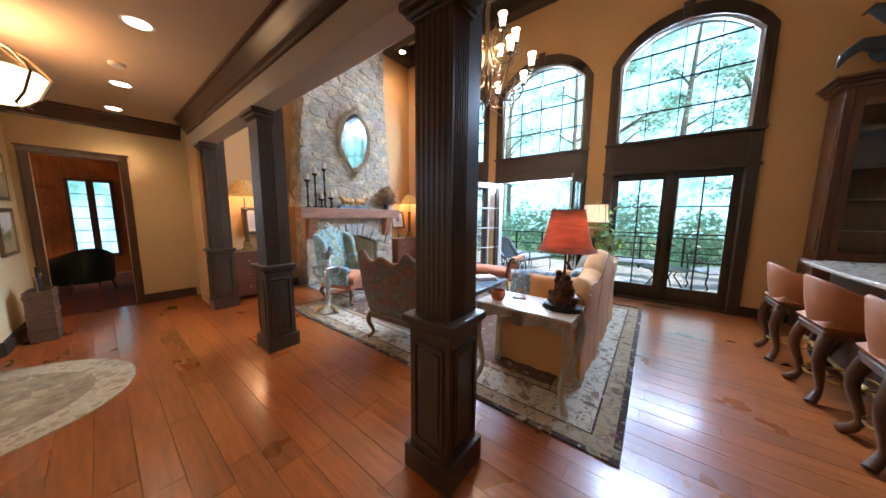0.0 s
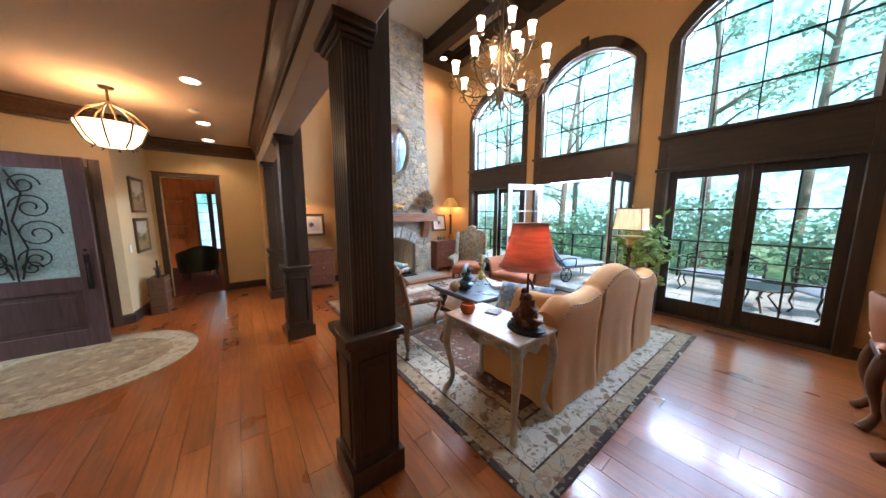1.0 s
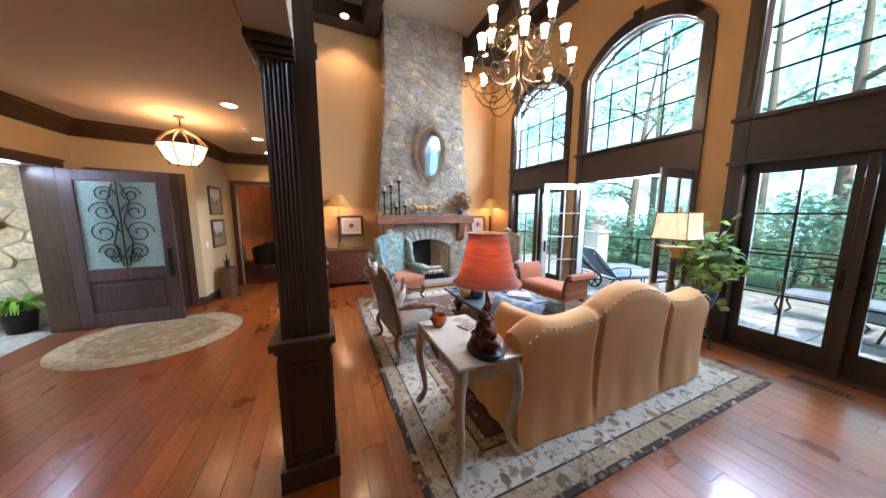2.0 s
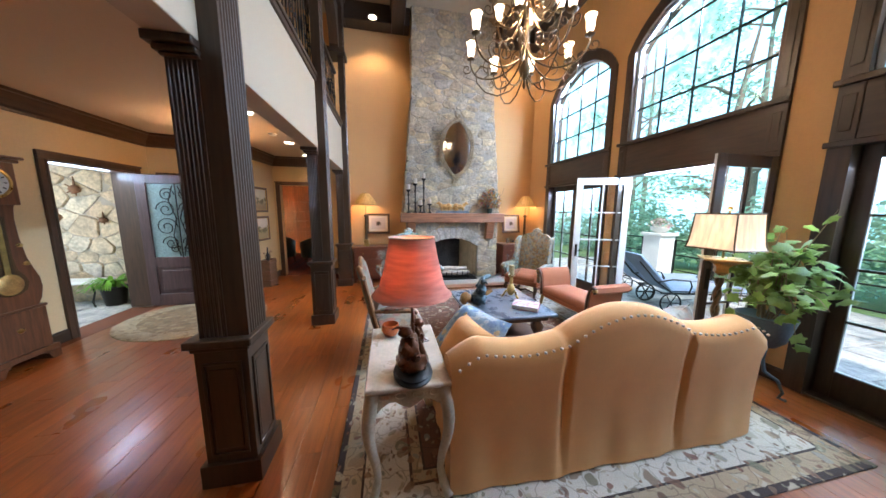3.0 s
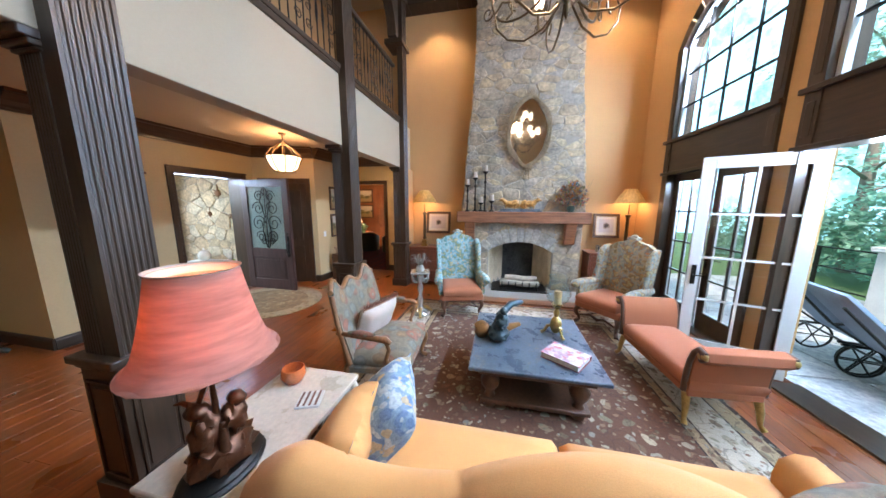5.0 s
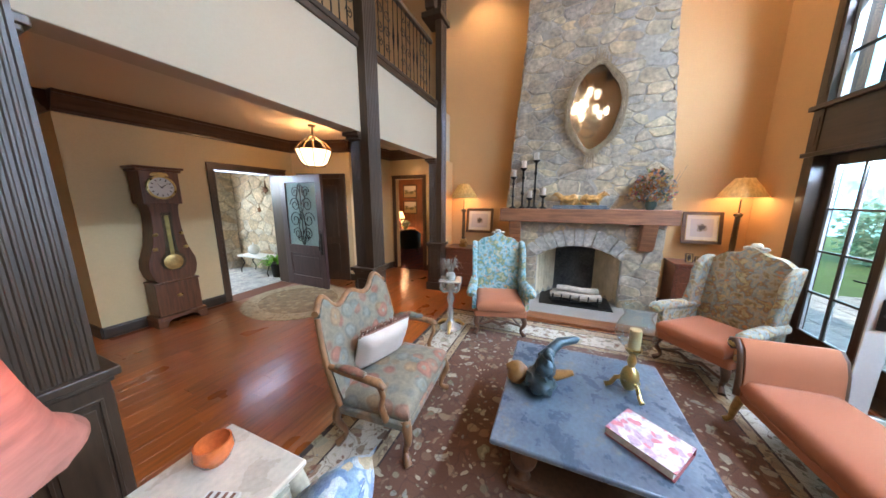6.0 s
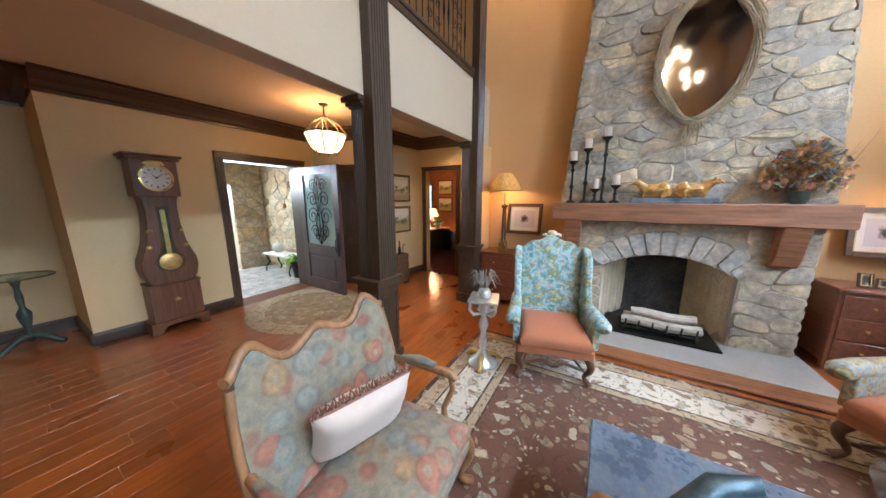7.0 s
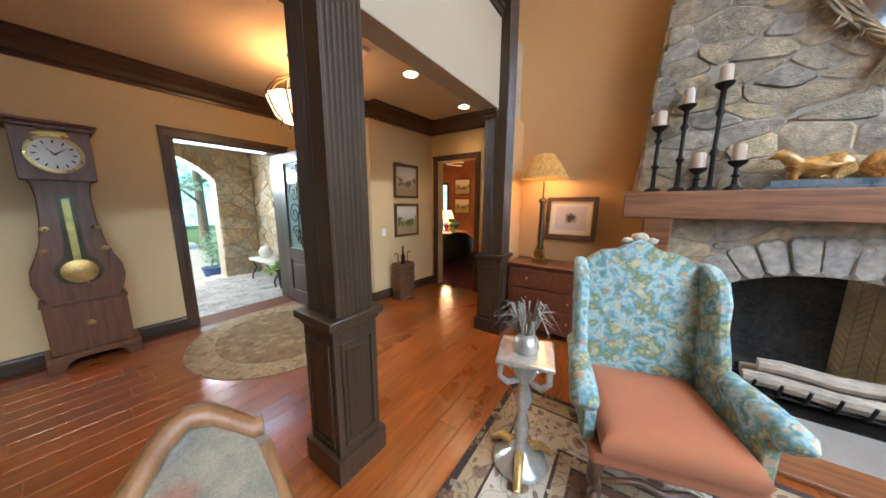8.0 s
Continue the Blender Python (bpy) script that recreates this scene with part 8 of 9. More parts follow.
part("foot_rail", bm, M["brass"], bar, "brass foot rail", smooth=60)
stool = thing("bar_stool", "russet leather bar stool with carved dark cabriole legs", "stool", pose(1.58, 5.20, 0), "stools along the bar")
bm = bmesh.new()
pad(bm, -0.22, -0.23, 0.62, 0.23, 0.23, 0.70, 0.03, 8, 0.05)
part("seat", bm, M["leather"], stool, smooth=60)
bm = bmesh.new()
rows = []
for i in range(17):
    a = math.pi * (0.5 + i / 16)
    c = Vector((0.05 + 0.27 * math.cos(a), 0.25 * math.sin(a)))
    h = 1.04 - 0.13 * abs(math.sin(a)) ** 3
    o = Vector((math.cos(a), math.sin(a)))
    rows.append([bm.verts.new((c.x + o.x * d, c.y + o.y * d, z)) for d, z in ((0, 0.66), (0.03, 0.80), (0.055, h - 0.02), (0.04, h), (0.015, h - 0.01), (-0.01, 0.80), (-0.03, 0.66))])
for p, q in zip(rows, rows[1:]):
    for k in range(7):
        bm.faces.new((p[k], p[(k + 1) % 7], q[(k + 1) % 7], q[k]))
bm.faces.new(rows[0][::-1])
bm.faces.new(rows[-1])
part("backrest", bm, M["leather"], stool, smooth=60)
bm = bmesh.new()
box(bm, -0.21, -0.21, 0.56, 0.21, 0.21, 0.62)
part("seat_rail", bm, M["walnut"], stool, bevel=0.012)
for sx in (-1, 1):
    for sy in (-1, 1):
        bm = bmesh.new()
        cabriole(bm, sx * 0.17, sy * 0.17, 0.57, sx * 0.8, sy * 0.8, 0.036, 8)
        part("leg", bm, M["walnut"], stool, smooth=60)
bm = bmesh.new()
tube(bm, [(0.19 * math.cos(a), 0.19 * math.sin(a), 0.20) for a in (2 * math.pi * k / 24 for k in range(25))], 0.010, 6)
part("foot_ring", bm, M["brass"], stool, "brass foot ring", smooth=60)
copy_thing(stool, pose(1.62, 4.40, 0, 0, 0, 3))
copy_thing(stool, pose(1.66, 3.62, 0, 0, 0, -4))

hut = thing("hutch", "tall dark red wooden hutch with glass doors and cornice", "cabinet")
bm = bmesh.new()
box(bm, 1.92, 6.24, 0, 4.1, 6.715, 0.98)
box(bm, 1.95, 6.30, 0.98, 2.02, 6.715, 3.05)
box(bm, 2.02, 6.69, 0.98, 4.1, 6.715, 3.05)
box(bm, 2.02, 6.30, 2.92, 4.1, 6.69, 3.05)
part("carcass", bm, M["barwood"], hut, bevel=0.006)
for z0, z1 in ((1.10, 1.95), (2.02, 2.90)):
    bm = bmesh.new()
    box(bm, 1.938, 6.36, z0, 1.95, 6.64, z1)
    part("side_panel", bm, M["barwood"], hut, bevel=0.006)
bm = bmesh.new()
box(bm, 1.90, 6.26, 3.05, 4.1, 6.715, 3.10)
box(bm, 1.86, 6.22, 3.10, 4.1, 6.715, 3.14)
box(bm, 1.82, 6.18, 3.14, 4.1, 6.715, 3.18)
part("cornice", bm, M["barwood"], hut, bevel=0.012)
for k, z in enumerate((1.35, 1.75, 2.15, 2.55)):
    bm = bmesh.new()
    box(bm, 2.02, 6.33, z, 4.1, 6.69, z + 0.02)
    part("shelf", bm, M["barwood"], hut)
for k in range(3):
    a = 2.02 + k * 0.56
    bm = bmesh.new()
    for q in ((a, 6.28, 1.0, a + 0.07, 6.305, 2.92), (a + 0.49, 6.28, 1.0, a + 0.56, 6.305, 2.92), (a + 0.07, 6.28, 2.82, a + 0.49, 6.305, 2.92), (a + 0.07, 6.28, 1.0, a + 0.49, 6.305, 1.10)):
        box(bm, *q)
    dr = part("door", bm, M["barwood"], hut, bevel=0.005)
    bm = bmesh.new()
    box(bm, a + 0.07, 6.29, 1.10, a + 0.49, 6.295, 2.82)
    part("pane", bm, M["glass"], dr).visible_shadow = False
rng = random.Random(4)
for k in range(8):
    bm = bmesh.new()
    h = rng.uniform(0.14, 0.24)
    lathe(bm, [(0, 0), (0.04, 0), (0.045, h * 0.6), (0.02, h * 0.8), (0.022, h), (0, h)], 12)
    solid("decanter", bm, M["tableglass"], "clear glass decanter standing on a hutch shelf", "decanter", group="decanters in the hutch", m=pose(2.18 + 0.11 * (k % 4), 6.48, 1.37 if k < 4 else 1.77), smooth=50)
M["driftwood"] = surface("black_blue_feather_carving", (0.03, 0.04, 0.045), 0.4, vary=0.6, scale=8, bump=0.4)
bm = bmesh.new()
ball(bm, (0, 0, 0.30), (0.30, 0.16, 0.16), 3, 0.4)
tube(bm, [(-0.2, 0, 0.32), (-0.38, 0, 0.38), (-0.50, 0.0, 0.28), (-0.54, 0, 0.16)], [0.10, 0.07, 0.05, 0.01], 8)
tube(bm, [(0.0, 0, 0.36), (-0.12, 0.0, 0.58), (-0.36, 0.0, 0.76), (-0.42, 0, 0.70)], [0.10, 0.12, 0.05, 0.01], 8)
tube(bm, [(0, 0, 0.22), (0.0, 0, 0.0)], [0.06, 0.08], 8)
solid("bird_carving", bm, M["driftwood"], "large black carved bird on top of the hutch", "sculpture", m=pose(2.42, 6.42, 3.18), smooth=60)

# ---- floor vent and wall switch ----
M["vent"] = surface("brown_vent_metal", (0.10, 0.05, 0.03), 0.4, 0.5)
vt = thing("floor_vent", "brown slotted floor register near the French doors", "vent", pose(0.45, 6.45, 0.001))
bm = bmesh.new()
box(bm, -0.20, -0.06, 0, 0.20, 0.06, 0.004)
part("frame", bm, M["vent"], vt)
for k in range(12):
    bm = bmesh.new()
    box(bm, -0.18 + k * 0.03, -0.045, 0.004, -0.165 + k * 0.03, 0.045, 0.006)
    part("slat", bm, M["iron"], vt)
bm = bmesh.new()
box(bm, -0.04, 0, -0.06, 0.04, 0.006, 0.06)
sw = solid("wall_switch", bm, M["white"], "white light switch plate on the hall wall", "switch", 0.002, m=Matrix.Translation((-5.22, -0.03, 1.10)) @ pose(0, 0, 0, 0, 0, ang))

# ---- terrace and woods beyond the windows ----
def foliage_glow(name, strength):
    """Glowing far woods: sunlit leaf clumps, trunks of shade and gaps of sky, all painted."""
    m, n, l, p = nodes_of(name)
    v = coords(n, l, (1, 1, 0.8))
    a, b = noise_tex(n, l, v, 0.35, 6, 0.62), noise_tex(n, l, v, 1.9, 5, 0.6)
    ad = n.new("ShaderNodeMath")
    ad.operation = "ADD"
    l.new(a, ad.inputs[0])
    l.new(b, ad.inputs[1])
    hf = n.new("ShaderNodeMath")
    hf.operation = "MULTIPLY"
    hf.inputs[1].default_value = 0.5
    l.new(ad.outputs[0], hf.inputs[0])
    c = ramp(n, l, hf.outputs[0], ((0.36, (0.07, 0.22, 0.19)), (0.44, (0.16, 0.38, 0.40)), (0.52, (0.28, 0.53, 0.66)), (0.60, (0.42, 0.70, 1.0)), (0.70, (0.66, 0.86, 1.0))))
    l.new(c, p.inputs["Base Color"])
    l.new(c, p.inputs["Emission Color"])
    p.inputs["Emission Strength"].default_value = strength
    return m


# Both big backdrops glow by themselves and throw daylight into the rooms.
M["woods"] = foliage_glow("painted_woods_glow", WOODS)
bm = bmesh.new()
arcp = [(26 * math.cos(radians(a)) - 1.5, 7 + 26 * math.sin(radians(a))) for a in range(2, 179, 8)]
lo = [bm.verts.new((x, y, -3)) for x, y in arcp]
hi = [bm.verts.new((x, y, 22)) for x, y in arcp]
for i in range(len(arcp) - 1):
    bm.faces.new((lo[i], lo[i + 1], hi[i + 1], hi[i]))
built("backdrop", bm, M["woods"], "glowing backdrop painted as sunlit woods in the distance", "backdrop")
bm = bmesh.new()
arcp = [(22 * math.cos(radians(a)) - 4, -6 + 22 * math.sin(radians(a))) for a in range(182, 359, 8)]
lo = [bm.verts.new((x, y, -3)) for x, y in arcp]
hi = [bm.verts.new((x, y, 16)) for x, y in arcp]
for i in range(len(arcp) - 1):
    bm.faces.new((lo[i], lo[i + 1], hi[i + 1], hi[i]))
built("backdrop_front", bm, M["woods"], "glowing backdrop painted as sunlit trees beyond the front garden", "backdrop")

M["grass"] = surface("mown_lawn", (0.10, 0.17, 0.05), 0.9, vary=0.35, scale=0.8, fine=30, bump=0.5)
bm = bmesh.new()
box(bm, -70, -70, -0.8, 70, 70, -0.30)
built("ground", bm, M["grass"], "green lawn and woodland floor round the house", "ground")
M["flag"] = stone_material("pale_flagstone", ((0.46, 0.45, 0.44), (0.52, 0.50, 0.48), (0.42, 0.42, 0.42), (0.49, 0.47, 0.44)), 0.7)
bm = bmesh.new()
box(bm, -8, 7.05, -0.3, 6, 11.2, -0.075)
ter = built("pavement_terrace", bm, M["terrace"], "pale flagstone terrace outside the French doors", "pavement")
rng = random.Random(31)
for i in range(14):
    for j in range(5):
        x0, y0 = -8 + i * 1.0, 7.07 + j * 0.82
        w, d = 0.985, 0.805
        if rng.random() < 0.4:
            pcs = [(x0, y0, w * 0.55, d), (x0 + w * 0.565, y0, w * 0.435, d)]
        else:
            pcs = [(x0, y0, w, d)]
        for px, py, pw, pd in pcs:
            bm = bmesh.new()
            z = -0.055 + rng.uniform(-0.003, 0.003)
            b0 = [(px, py), (px + pw, py), (px + pw, py + pd), (px, py + pd)]
            lo = [bm.verts.new((x, y, -0.08)) for x, y in b0]
            hi = [bm.verts.new((px + pw / 2 + (x - px - pw / 2) * 0.985, py + pd / 2 + (y - py - pd / 2) * 0.985, z)) for x, y in b0]
            bm.faces.new(hi)
            for k in range(4):
                bm.faces.new((lo[k], lo[(k + 1) % 4], hi[(k + 1) % 4], hi[k]))
            part("flagstone", bm, M["flag"], ter, smooth=0)

# railing and pillars
ra = thing("terrace_railing", "thin black metal railing along the terrace edge", "railing", pose(0, 10.95, -0.055))
for x in range(-8, 7):
    bm = bmesh.new()
    box(bm, x - 0.025, -0.025, 0, x + 0.025, 0.025, 1.0)
    part("post", bm, M["iron"], ra)
for z in (0.12, 0.55, 0.97):
    bm = bmesh.new()
    box(bm, -8, -0.012, z, 6, 0.012, z + 0.03)
    part("rail", bm, M["iron"], ra)
M["palestone"] = surface("white_limestone", (0.70, 0.68, 0.64), 0.8, vary=0.12, scale=4)
M["flower"] = stone_material("pink_white_petals", ((0.70, 0.35, 0.38), (0.75, 0.70, 0.66), (0.62, 0.45, 0.42), (0.30, 0.40, 0.20)), 0.8)
for x in (-4.75, 2.3):
    th = thing("stone_pillar", "white stone terrace pillar with moulded cap", "pillar", pose(x, 10.05, -0.055), "terrace pillars")
    bm = bmesh.new()
    box(bm, -0.24, -0.24, 0, 0.24, 0.24, 1.15)
    part("shaft", bm, M["palestone"], th, bevel=0.01)
    bm = bmesh.new()
    box(bm, -0.29, -0.29, 1.15, 0.29, 0.29, 1.23)
    part("cap", bm, M["palestone"], th, bevel=0.015)
    fp = thing("flower_pot", "low bowl of pink and white flowers on the pillar", "flowers", pose(x, 10.05, 1.175), "flower pots on the pillars")
    bm = bmesh.new()
    lathe(bm, [(0, 0), (0.12, 0), (0.2, 0.08), (0.22, 0.16), (0.0, 0.16)], 16)
    part("bowl", bm, M["palestone"], fp, smooth=50)
    bm = bmesh.new()
    for k in range(220):
        a, e, r = rng.uniform(0, 6.283), rng.uniform(0, 1.5), rng.uniform(0.14, 0.27)
        c = Vector((r * math.cos(a) * math.cos(e), r * math.sin(a) * math.cos(e), 0.15 + 0.9 * r * math.sin(e)))
        d1, d2 = Vector((rng.uniform(-1, 1), rng.uniform(-1, 1), rng.uniform(-1, 1))).normalized(), Vector((rng.uniform(-1, 1), rng.uniform(-1, 1), rng.uniform(-1, 1))).normalized()
        bm.faces.new([bm.verts.new(c + q * 0.035) for q in (d1, d2, -d1, -d2)])
    tagged(part("blossom", bm, M["flower"], fp, smooth=0), kind="stuff")

# loungers
M["sling"] = surface("slate_blue_cushion", (0.24, 0.28, 0.34), 0.85, vary=0.2, scale=6, fine=120)
def lounger(m):
    th = thing("sun_lounger", "black iron sun lounger with raised slate-blue cushion", "lounger", m, "loungers on the terrace")
    bm = bmesh.new()
    for s in (-0.31, 0.31):
        tube(bm, [(-0.15, s, 0.36), (0.5, s, 0.36), (1.1, s, 0.36), (1.45, s, 0.34)], 0.016, 6)
        tube(bm, [(0.05, s, 0.36), (-0.25, s, 0.58), (-0.55, s, 0.92)], 0.014, 6)
    for x in (-0.1, 0.5, 1.1):
        tube(bm, [(x, -0.31, 0.36), (x, 0.31, 0.36)], 0.012, 6)
    part("frame", bm, M["iron"], th, smooth=60)
    for s in (-0.33, 0.33):
        bm = bmesh.new()
        tube(bm, [(0.02 + 0.17 * math.cos(a), s, 0.19 + 0.17 * math.sin(a)) for a in (2 * math.pi * k / 20 for k in range(21))], 0.013, 6)
        for k in range(3):
            a = math.pi * k / 3
            tube(bm, [(0.02 + 0.165 * math.cos(a), s, 0.19 + 0.165 * math.sin(a)), (0.02 - 0.165 * math.cos(a), s, 0.19 - 0.165 * math.sin(a))], 0.008, 5)
        part("wheel", bm, M["iron"], th, smooth=60)
        bm = bmesh.new()
        tube(bm, [(1.30, s, 0.35), (1.34, s, 0.18), (1.33, s, 0.0)], 0.014, 6)
        part("leg", bm, M["iron"], th, smooth=60)
        bm = bmesh.new()
        tube(bm, [(-0.22, s, 0.56), (0.0, s * 1.08, 0.62), (0.28, s * 1.08, 0.60), (0.34, s, 0.5), (0.3, s, 0.36)], 0.013, 6)
        part("arm", bm, M["iron"], th, smooth=60)
    bm = bmesh.new()
    pad(bm, 0.02, -0.29, 0.37, 1.42, 0.29, 0.44, 0.02, 8)
    part("seat_cushion", bm, M["sling"], th, smooth=60)
    bm = bmesh.new()
    pad(bm, 0.0, -0.29, 0.0, 0.86, 0.29, 0.07, 0.02, 8)
    bmesh.ops.rotate(bm, verts=bm.verts, cent=(0, 0, 0), matrix=Matrix.Rotation(radians(-(180 - 47)), 3, "Y"))
    bmesh.ops.translate(bm, verts=bm.verts, vec=(0.07, 0, 0.42))
    part("back_cushion", bm, M["sling"], th, smooth=60)
    return th


lg = lounger(pose(-2.78, 7.78, -0.055, 0, 0, 74))
copy_thing(lg, pose(-3.46, 7.98, -0.055, 0, 0, 76))


def iron_bench(m):
    th = thing("garden_bench", "black scrolled cast-iron bench with grey cushion on the terrace", "bench", m, "iron benches on the terrace")
    bm = bmesh.new()
    tube(bm, [(-0.6, -0.25, 0.40), (-0.6, -0.32, 0.75), (-0.3, -0.34, 0.88), (0.3, -0.34, 0.88), (0.6, -0.32, 0.75), (0.6, -0.25, 0.40)], 0.018, 6)
    for k in range(6):
        x = -0.5 + k * 0.2
        tube(bm, [(x + px, -0.31, pz) for px, pz in spiral(0, 0.62, 0.11, 1.4, k, 1, 14)], 0.009, 4)
    part("back", bm, M["iron"], th, smooth=60)
    bm = bmesh.new()
    pad(bm, -0.6, -0.26, 0.38, 0.6, 0.26, 0.46, 0.03, 8)
    part("cushion", bm, M["sling"], th, smooth=60)
    for sx in (-1, 1):
        bm = bmesh.new()
        tube(bm, [(sx * 0.6, -0.3, 0.62), (sx * 0.63, 0.0, 0.64), (sx * 0.62, 0.26, 0.6), (sx * 0.6, 0.24, 0.4)], 0.016, 6)
        part("arm", bm, M["iron"], th, smooth=60)
        for y in (-0.25, 0.24):
            bm = bmesh.new()
            tube(bm, [(sx * 0.58, y, 0.40), (sx * 0.62, y, 0.2), (sx * 0.56, y, 0.08), (sx * 0.62, y, 0.0)], 0.016, 6)
            part("leg", bm, M["iron"], th, smooth=60)
    return th


ib = iron_bench(pose(0.0, 9.4, -0.055, 0, 0, 180))
copy_thing(ib, pose(1.6, 9.0, -0.055, 0, 0, 215))
bm = bmesh.new()
tb = thing("garden_table", "low black iron garden table on the terrace", "table", pose(0.55, 8.5, -0.055))
lathe(bm, [(0, 0.42), (0.42, 0.42), (0.43, 0.44), (0.42, 0.455), (0, 0.455)], 28)
part("tabletop", bm, M["iron"], tb, smooth=40)
for k in range(4):
    a = 0.4 + math.pi * k / 2
    bm = bmesh.new()
    tube(bm, [(math.cos(a) * r, math.sin(a) * r, z) for r, z in ((0.30, 0.42), (0.18, 0.28), (0.30, 0.10), (0.36, 0.0))], 0.016, 6)
    part("leg", bm, M["iron"], tb, smooth=60)

# trees
M["treebark"] = surface("grey_brown_bark", (0.28, 0.23, 0.18), 0.95, vary=0.4, scale=3, fine=25, bump=0.8, stretch=(1, 1, 0.2))
def leaf_mat(name, c):
    m, n, l, p = nodes_of(name)
    g = n.new("ShaderNodeNewGeometry")
    col = ramp(n, l, g.outputs["Random Per Island"], ((0, shade(c, 0.85)), (0.6, shade(c, 1.1)), (1, shade(c, 1.7))))
    l.new(col, p.inputs["Base Color"])
    p.inputs["Roughness"].default_value = 0.55
    tr, mx = n.new("ShaderNodeBsdfTranslucent"), n.new("ShaderNodeMixShader")
    l.new(col, tr.inputs["Color"])
    mx.inputs[0].default_value = 0.45
    l.new(p.outputs[0], mx.inputs[1])
    l.new(tr.outputs[0], mx.inputs[2])
    l.new(mx.outputs[0], n["Material Output"].inputs["Surface"])
    return m
M["treeleaf"] = leaf_mat("broadleaf_green", (0.30, 0.46, 0.34))
def leaf_cloud(bm, c, r, count, size, rng):
    for k in range(count):
        d = Vector((rng.gauss(0, 1), rng.gauss(0, 1), rng.gauss(0, 1))).normalized() * rng.uniform(0.35, 1.0)
        p = Vector(c) + Vector((d.x * r[0], d.y * r[1], d.z * r[2]))
        a, b = Vector((rng.uniform(-1, 1), rng.uniform(-1, 1), rng.uniform(-.5, .5))).normalized(), Vector((rng.uniform(-1, 1), rng.uniform(-1, 1), rng.uniform(-.5, .5))).normalized()
        s = size * rng.uniform(0.6, 1.3)
        bm.faces.new([bm.verts.new(p + q * s) for q in (a, b * 0.7, -a, -b * 0.7)])
def tree(m, h, seed, label):
    rng = random.Random(seed)
    th = thing("tree", label, "tree", m, "trees behind the house")
    bm = bmesh.new()
    lean = (rng.uniform(-.4, .4), rng.uniform(-.3, .3))
    tube(bm, [(lean[0] * u * u, lean[1] * u * u, h * u) for u in (0, 0.08, 0.25, 0.5, 0.75, 1)], [0.24, 0.17, 0.15, 0.12, 0.08, 0.03], 9)
    tr = part("trunk", bm, M["treebark"], th, smooth=60)
    tips = []
    for k in range(9):
        u = rng.uniform(0.22, 0.9)
        a = rng.uniform(0, 6.283)
        L = rng.uniform(1.0, 2.4) * (1.15 - 0.6 * u)
        base = Vector((lean[0] * u * u, lean[1] * u * u, h * u))
        tip = base + Vector((L * math.cos(a), L * math.sin(a), rng.uniform(0.1, 0.9)))
        bm = bmesh.new()
        tube(bm, [base, base.lerp(tip, 0.5) + Vector((0, 0, 0.15)), tip], [0.06, 0.04, 0.012], 6)
        part("limb", bm, M["treebark"], tr, smooth=60)
        tips.append((tip, L))
    bm = bmesh.new()
    for tip, L in tips:
        leaf_cloud(bm, tip, (L * 0.55, L * 0.55, 0.5), 150, 0.075, rng)
        leaf_cloud(bm, tip * 0.6 + Vector((0, 0, tip.z * 0.4)), (L * 0.4, L * 0.4, 0.35), 60, 0.07, rng)
    tagged(part("crown", bm, M["treeleaf"], th, smooth=0), kind="stuff")
    return th
for k, (x, y, h) in enumerate(((-10.5, 15, 9), (-7.6, 18, 11), (-6.2, 14.0, 8), (-3.4, 17, 11), (-1.2, 14.6, 9), (0.9, 18, 12), (2.6, 14.3, 8.5), (5.2, 16, 10), (-13.5, 19, 12), (8.0, 14, 9))):
    tree(pose(x, y, -0.3, 0, 0, 40 * k), h, 50 + k, "tall slender broadleaf tree in full summer leaf")

for k in range(15):
    rng = random.Random(300 + k)
    bm = bmesh.new()
    x, y, r, h = -13.5 + k * 1.5 + rng.uniform(-.3, .3), 13.0 + rng.uniform(0, 1.5), rng.uniform(1.0, 1.5), rng.uniform(0.9, 1.5)
    leaf_cloud(bm, (0, 0, h), (r, r * 0.8, h), 1300, 0.10, rng)
    for j in range(4):
        tube(bm, [(0, 0, 0), (rng.uniform(-.5, .5), rng.uniform(-.4, .4), h * 0.8), (rng.uniform(-.9, .9), rng.uniform(-.6, .6), h * 1.5)], [0.03, 0.02, 0.008], 5)
    solid("bush", bm, M["treeleaf"], "tall leafy bush at the edge of the woods", "bush", group="bushes along the woods", m=pose(x, y, -0.3), smooth=0)

# ---- entry porch ----
M["brickarch"] = stone_material("buff_arch_brick", ((0.52, 0.36, 0.22), (0.60, 0.45, 0.30), (0.48, 0.34, 0.24)))
bm = bmesh.new()
box(bm, -5.2, -4.3, -0.3, -1.9, -1.58, -0.045)
por = built("pavement_porch", bm, M["terrace"], "pale stone porch floor", "pavement")
rng = random.Random(9)
for poly in cells([(-4.95, -4.3), (-2.1, -4.3), (-2.1, -1.6), (-4.95, -1.6)], 60, rng, 1.0, 0.008):
    part("flagstone", stone_mesh(poly, rng, 0.012, lambda u, v, o: (u, v, -0.045 + o)), M["flag"], por, smooth=30)
def core_wall(name, bm, label):
    return built(name, bm, M["mortar"], label, "wall")
bm = bmesh.new()
box(bm, -5.2, -4.3, -0.3, -4.95, -1.58, 3.0)
pw = core_wall("wall_porch_west", bm, "warm fieldstone porch wall with hanging ornaments")
for poly in cells([(-3.95, -0.05), (-1.6, -0.05), (-1.6, 2.95), (-3.95, 2.95)], 75, rng, 1.5):
    part("stone", stone_mesh(poly, rng, 0.03, lambda u, v, o: (-4.962 + o, u, v)), M["porchstone"], pw, smooth=30)
bm = bmesh.new()
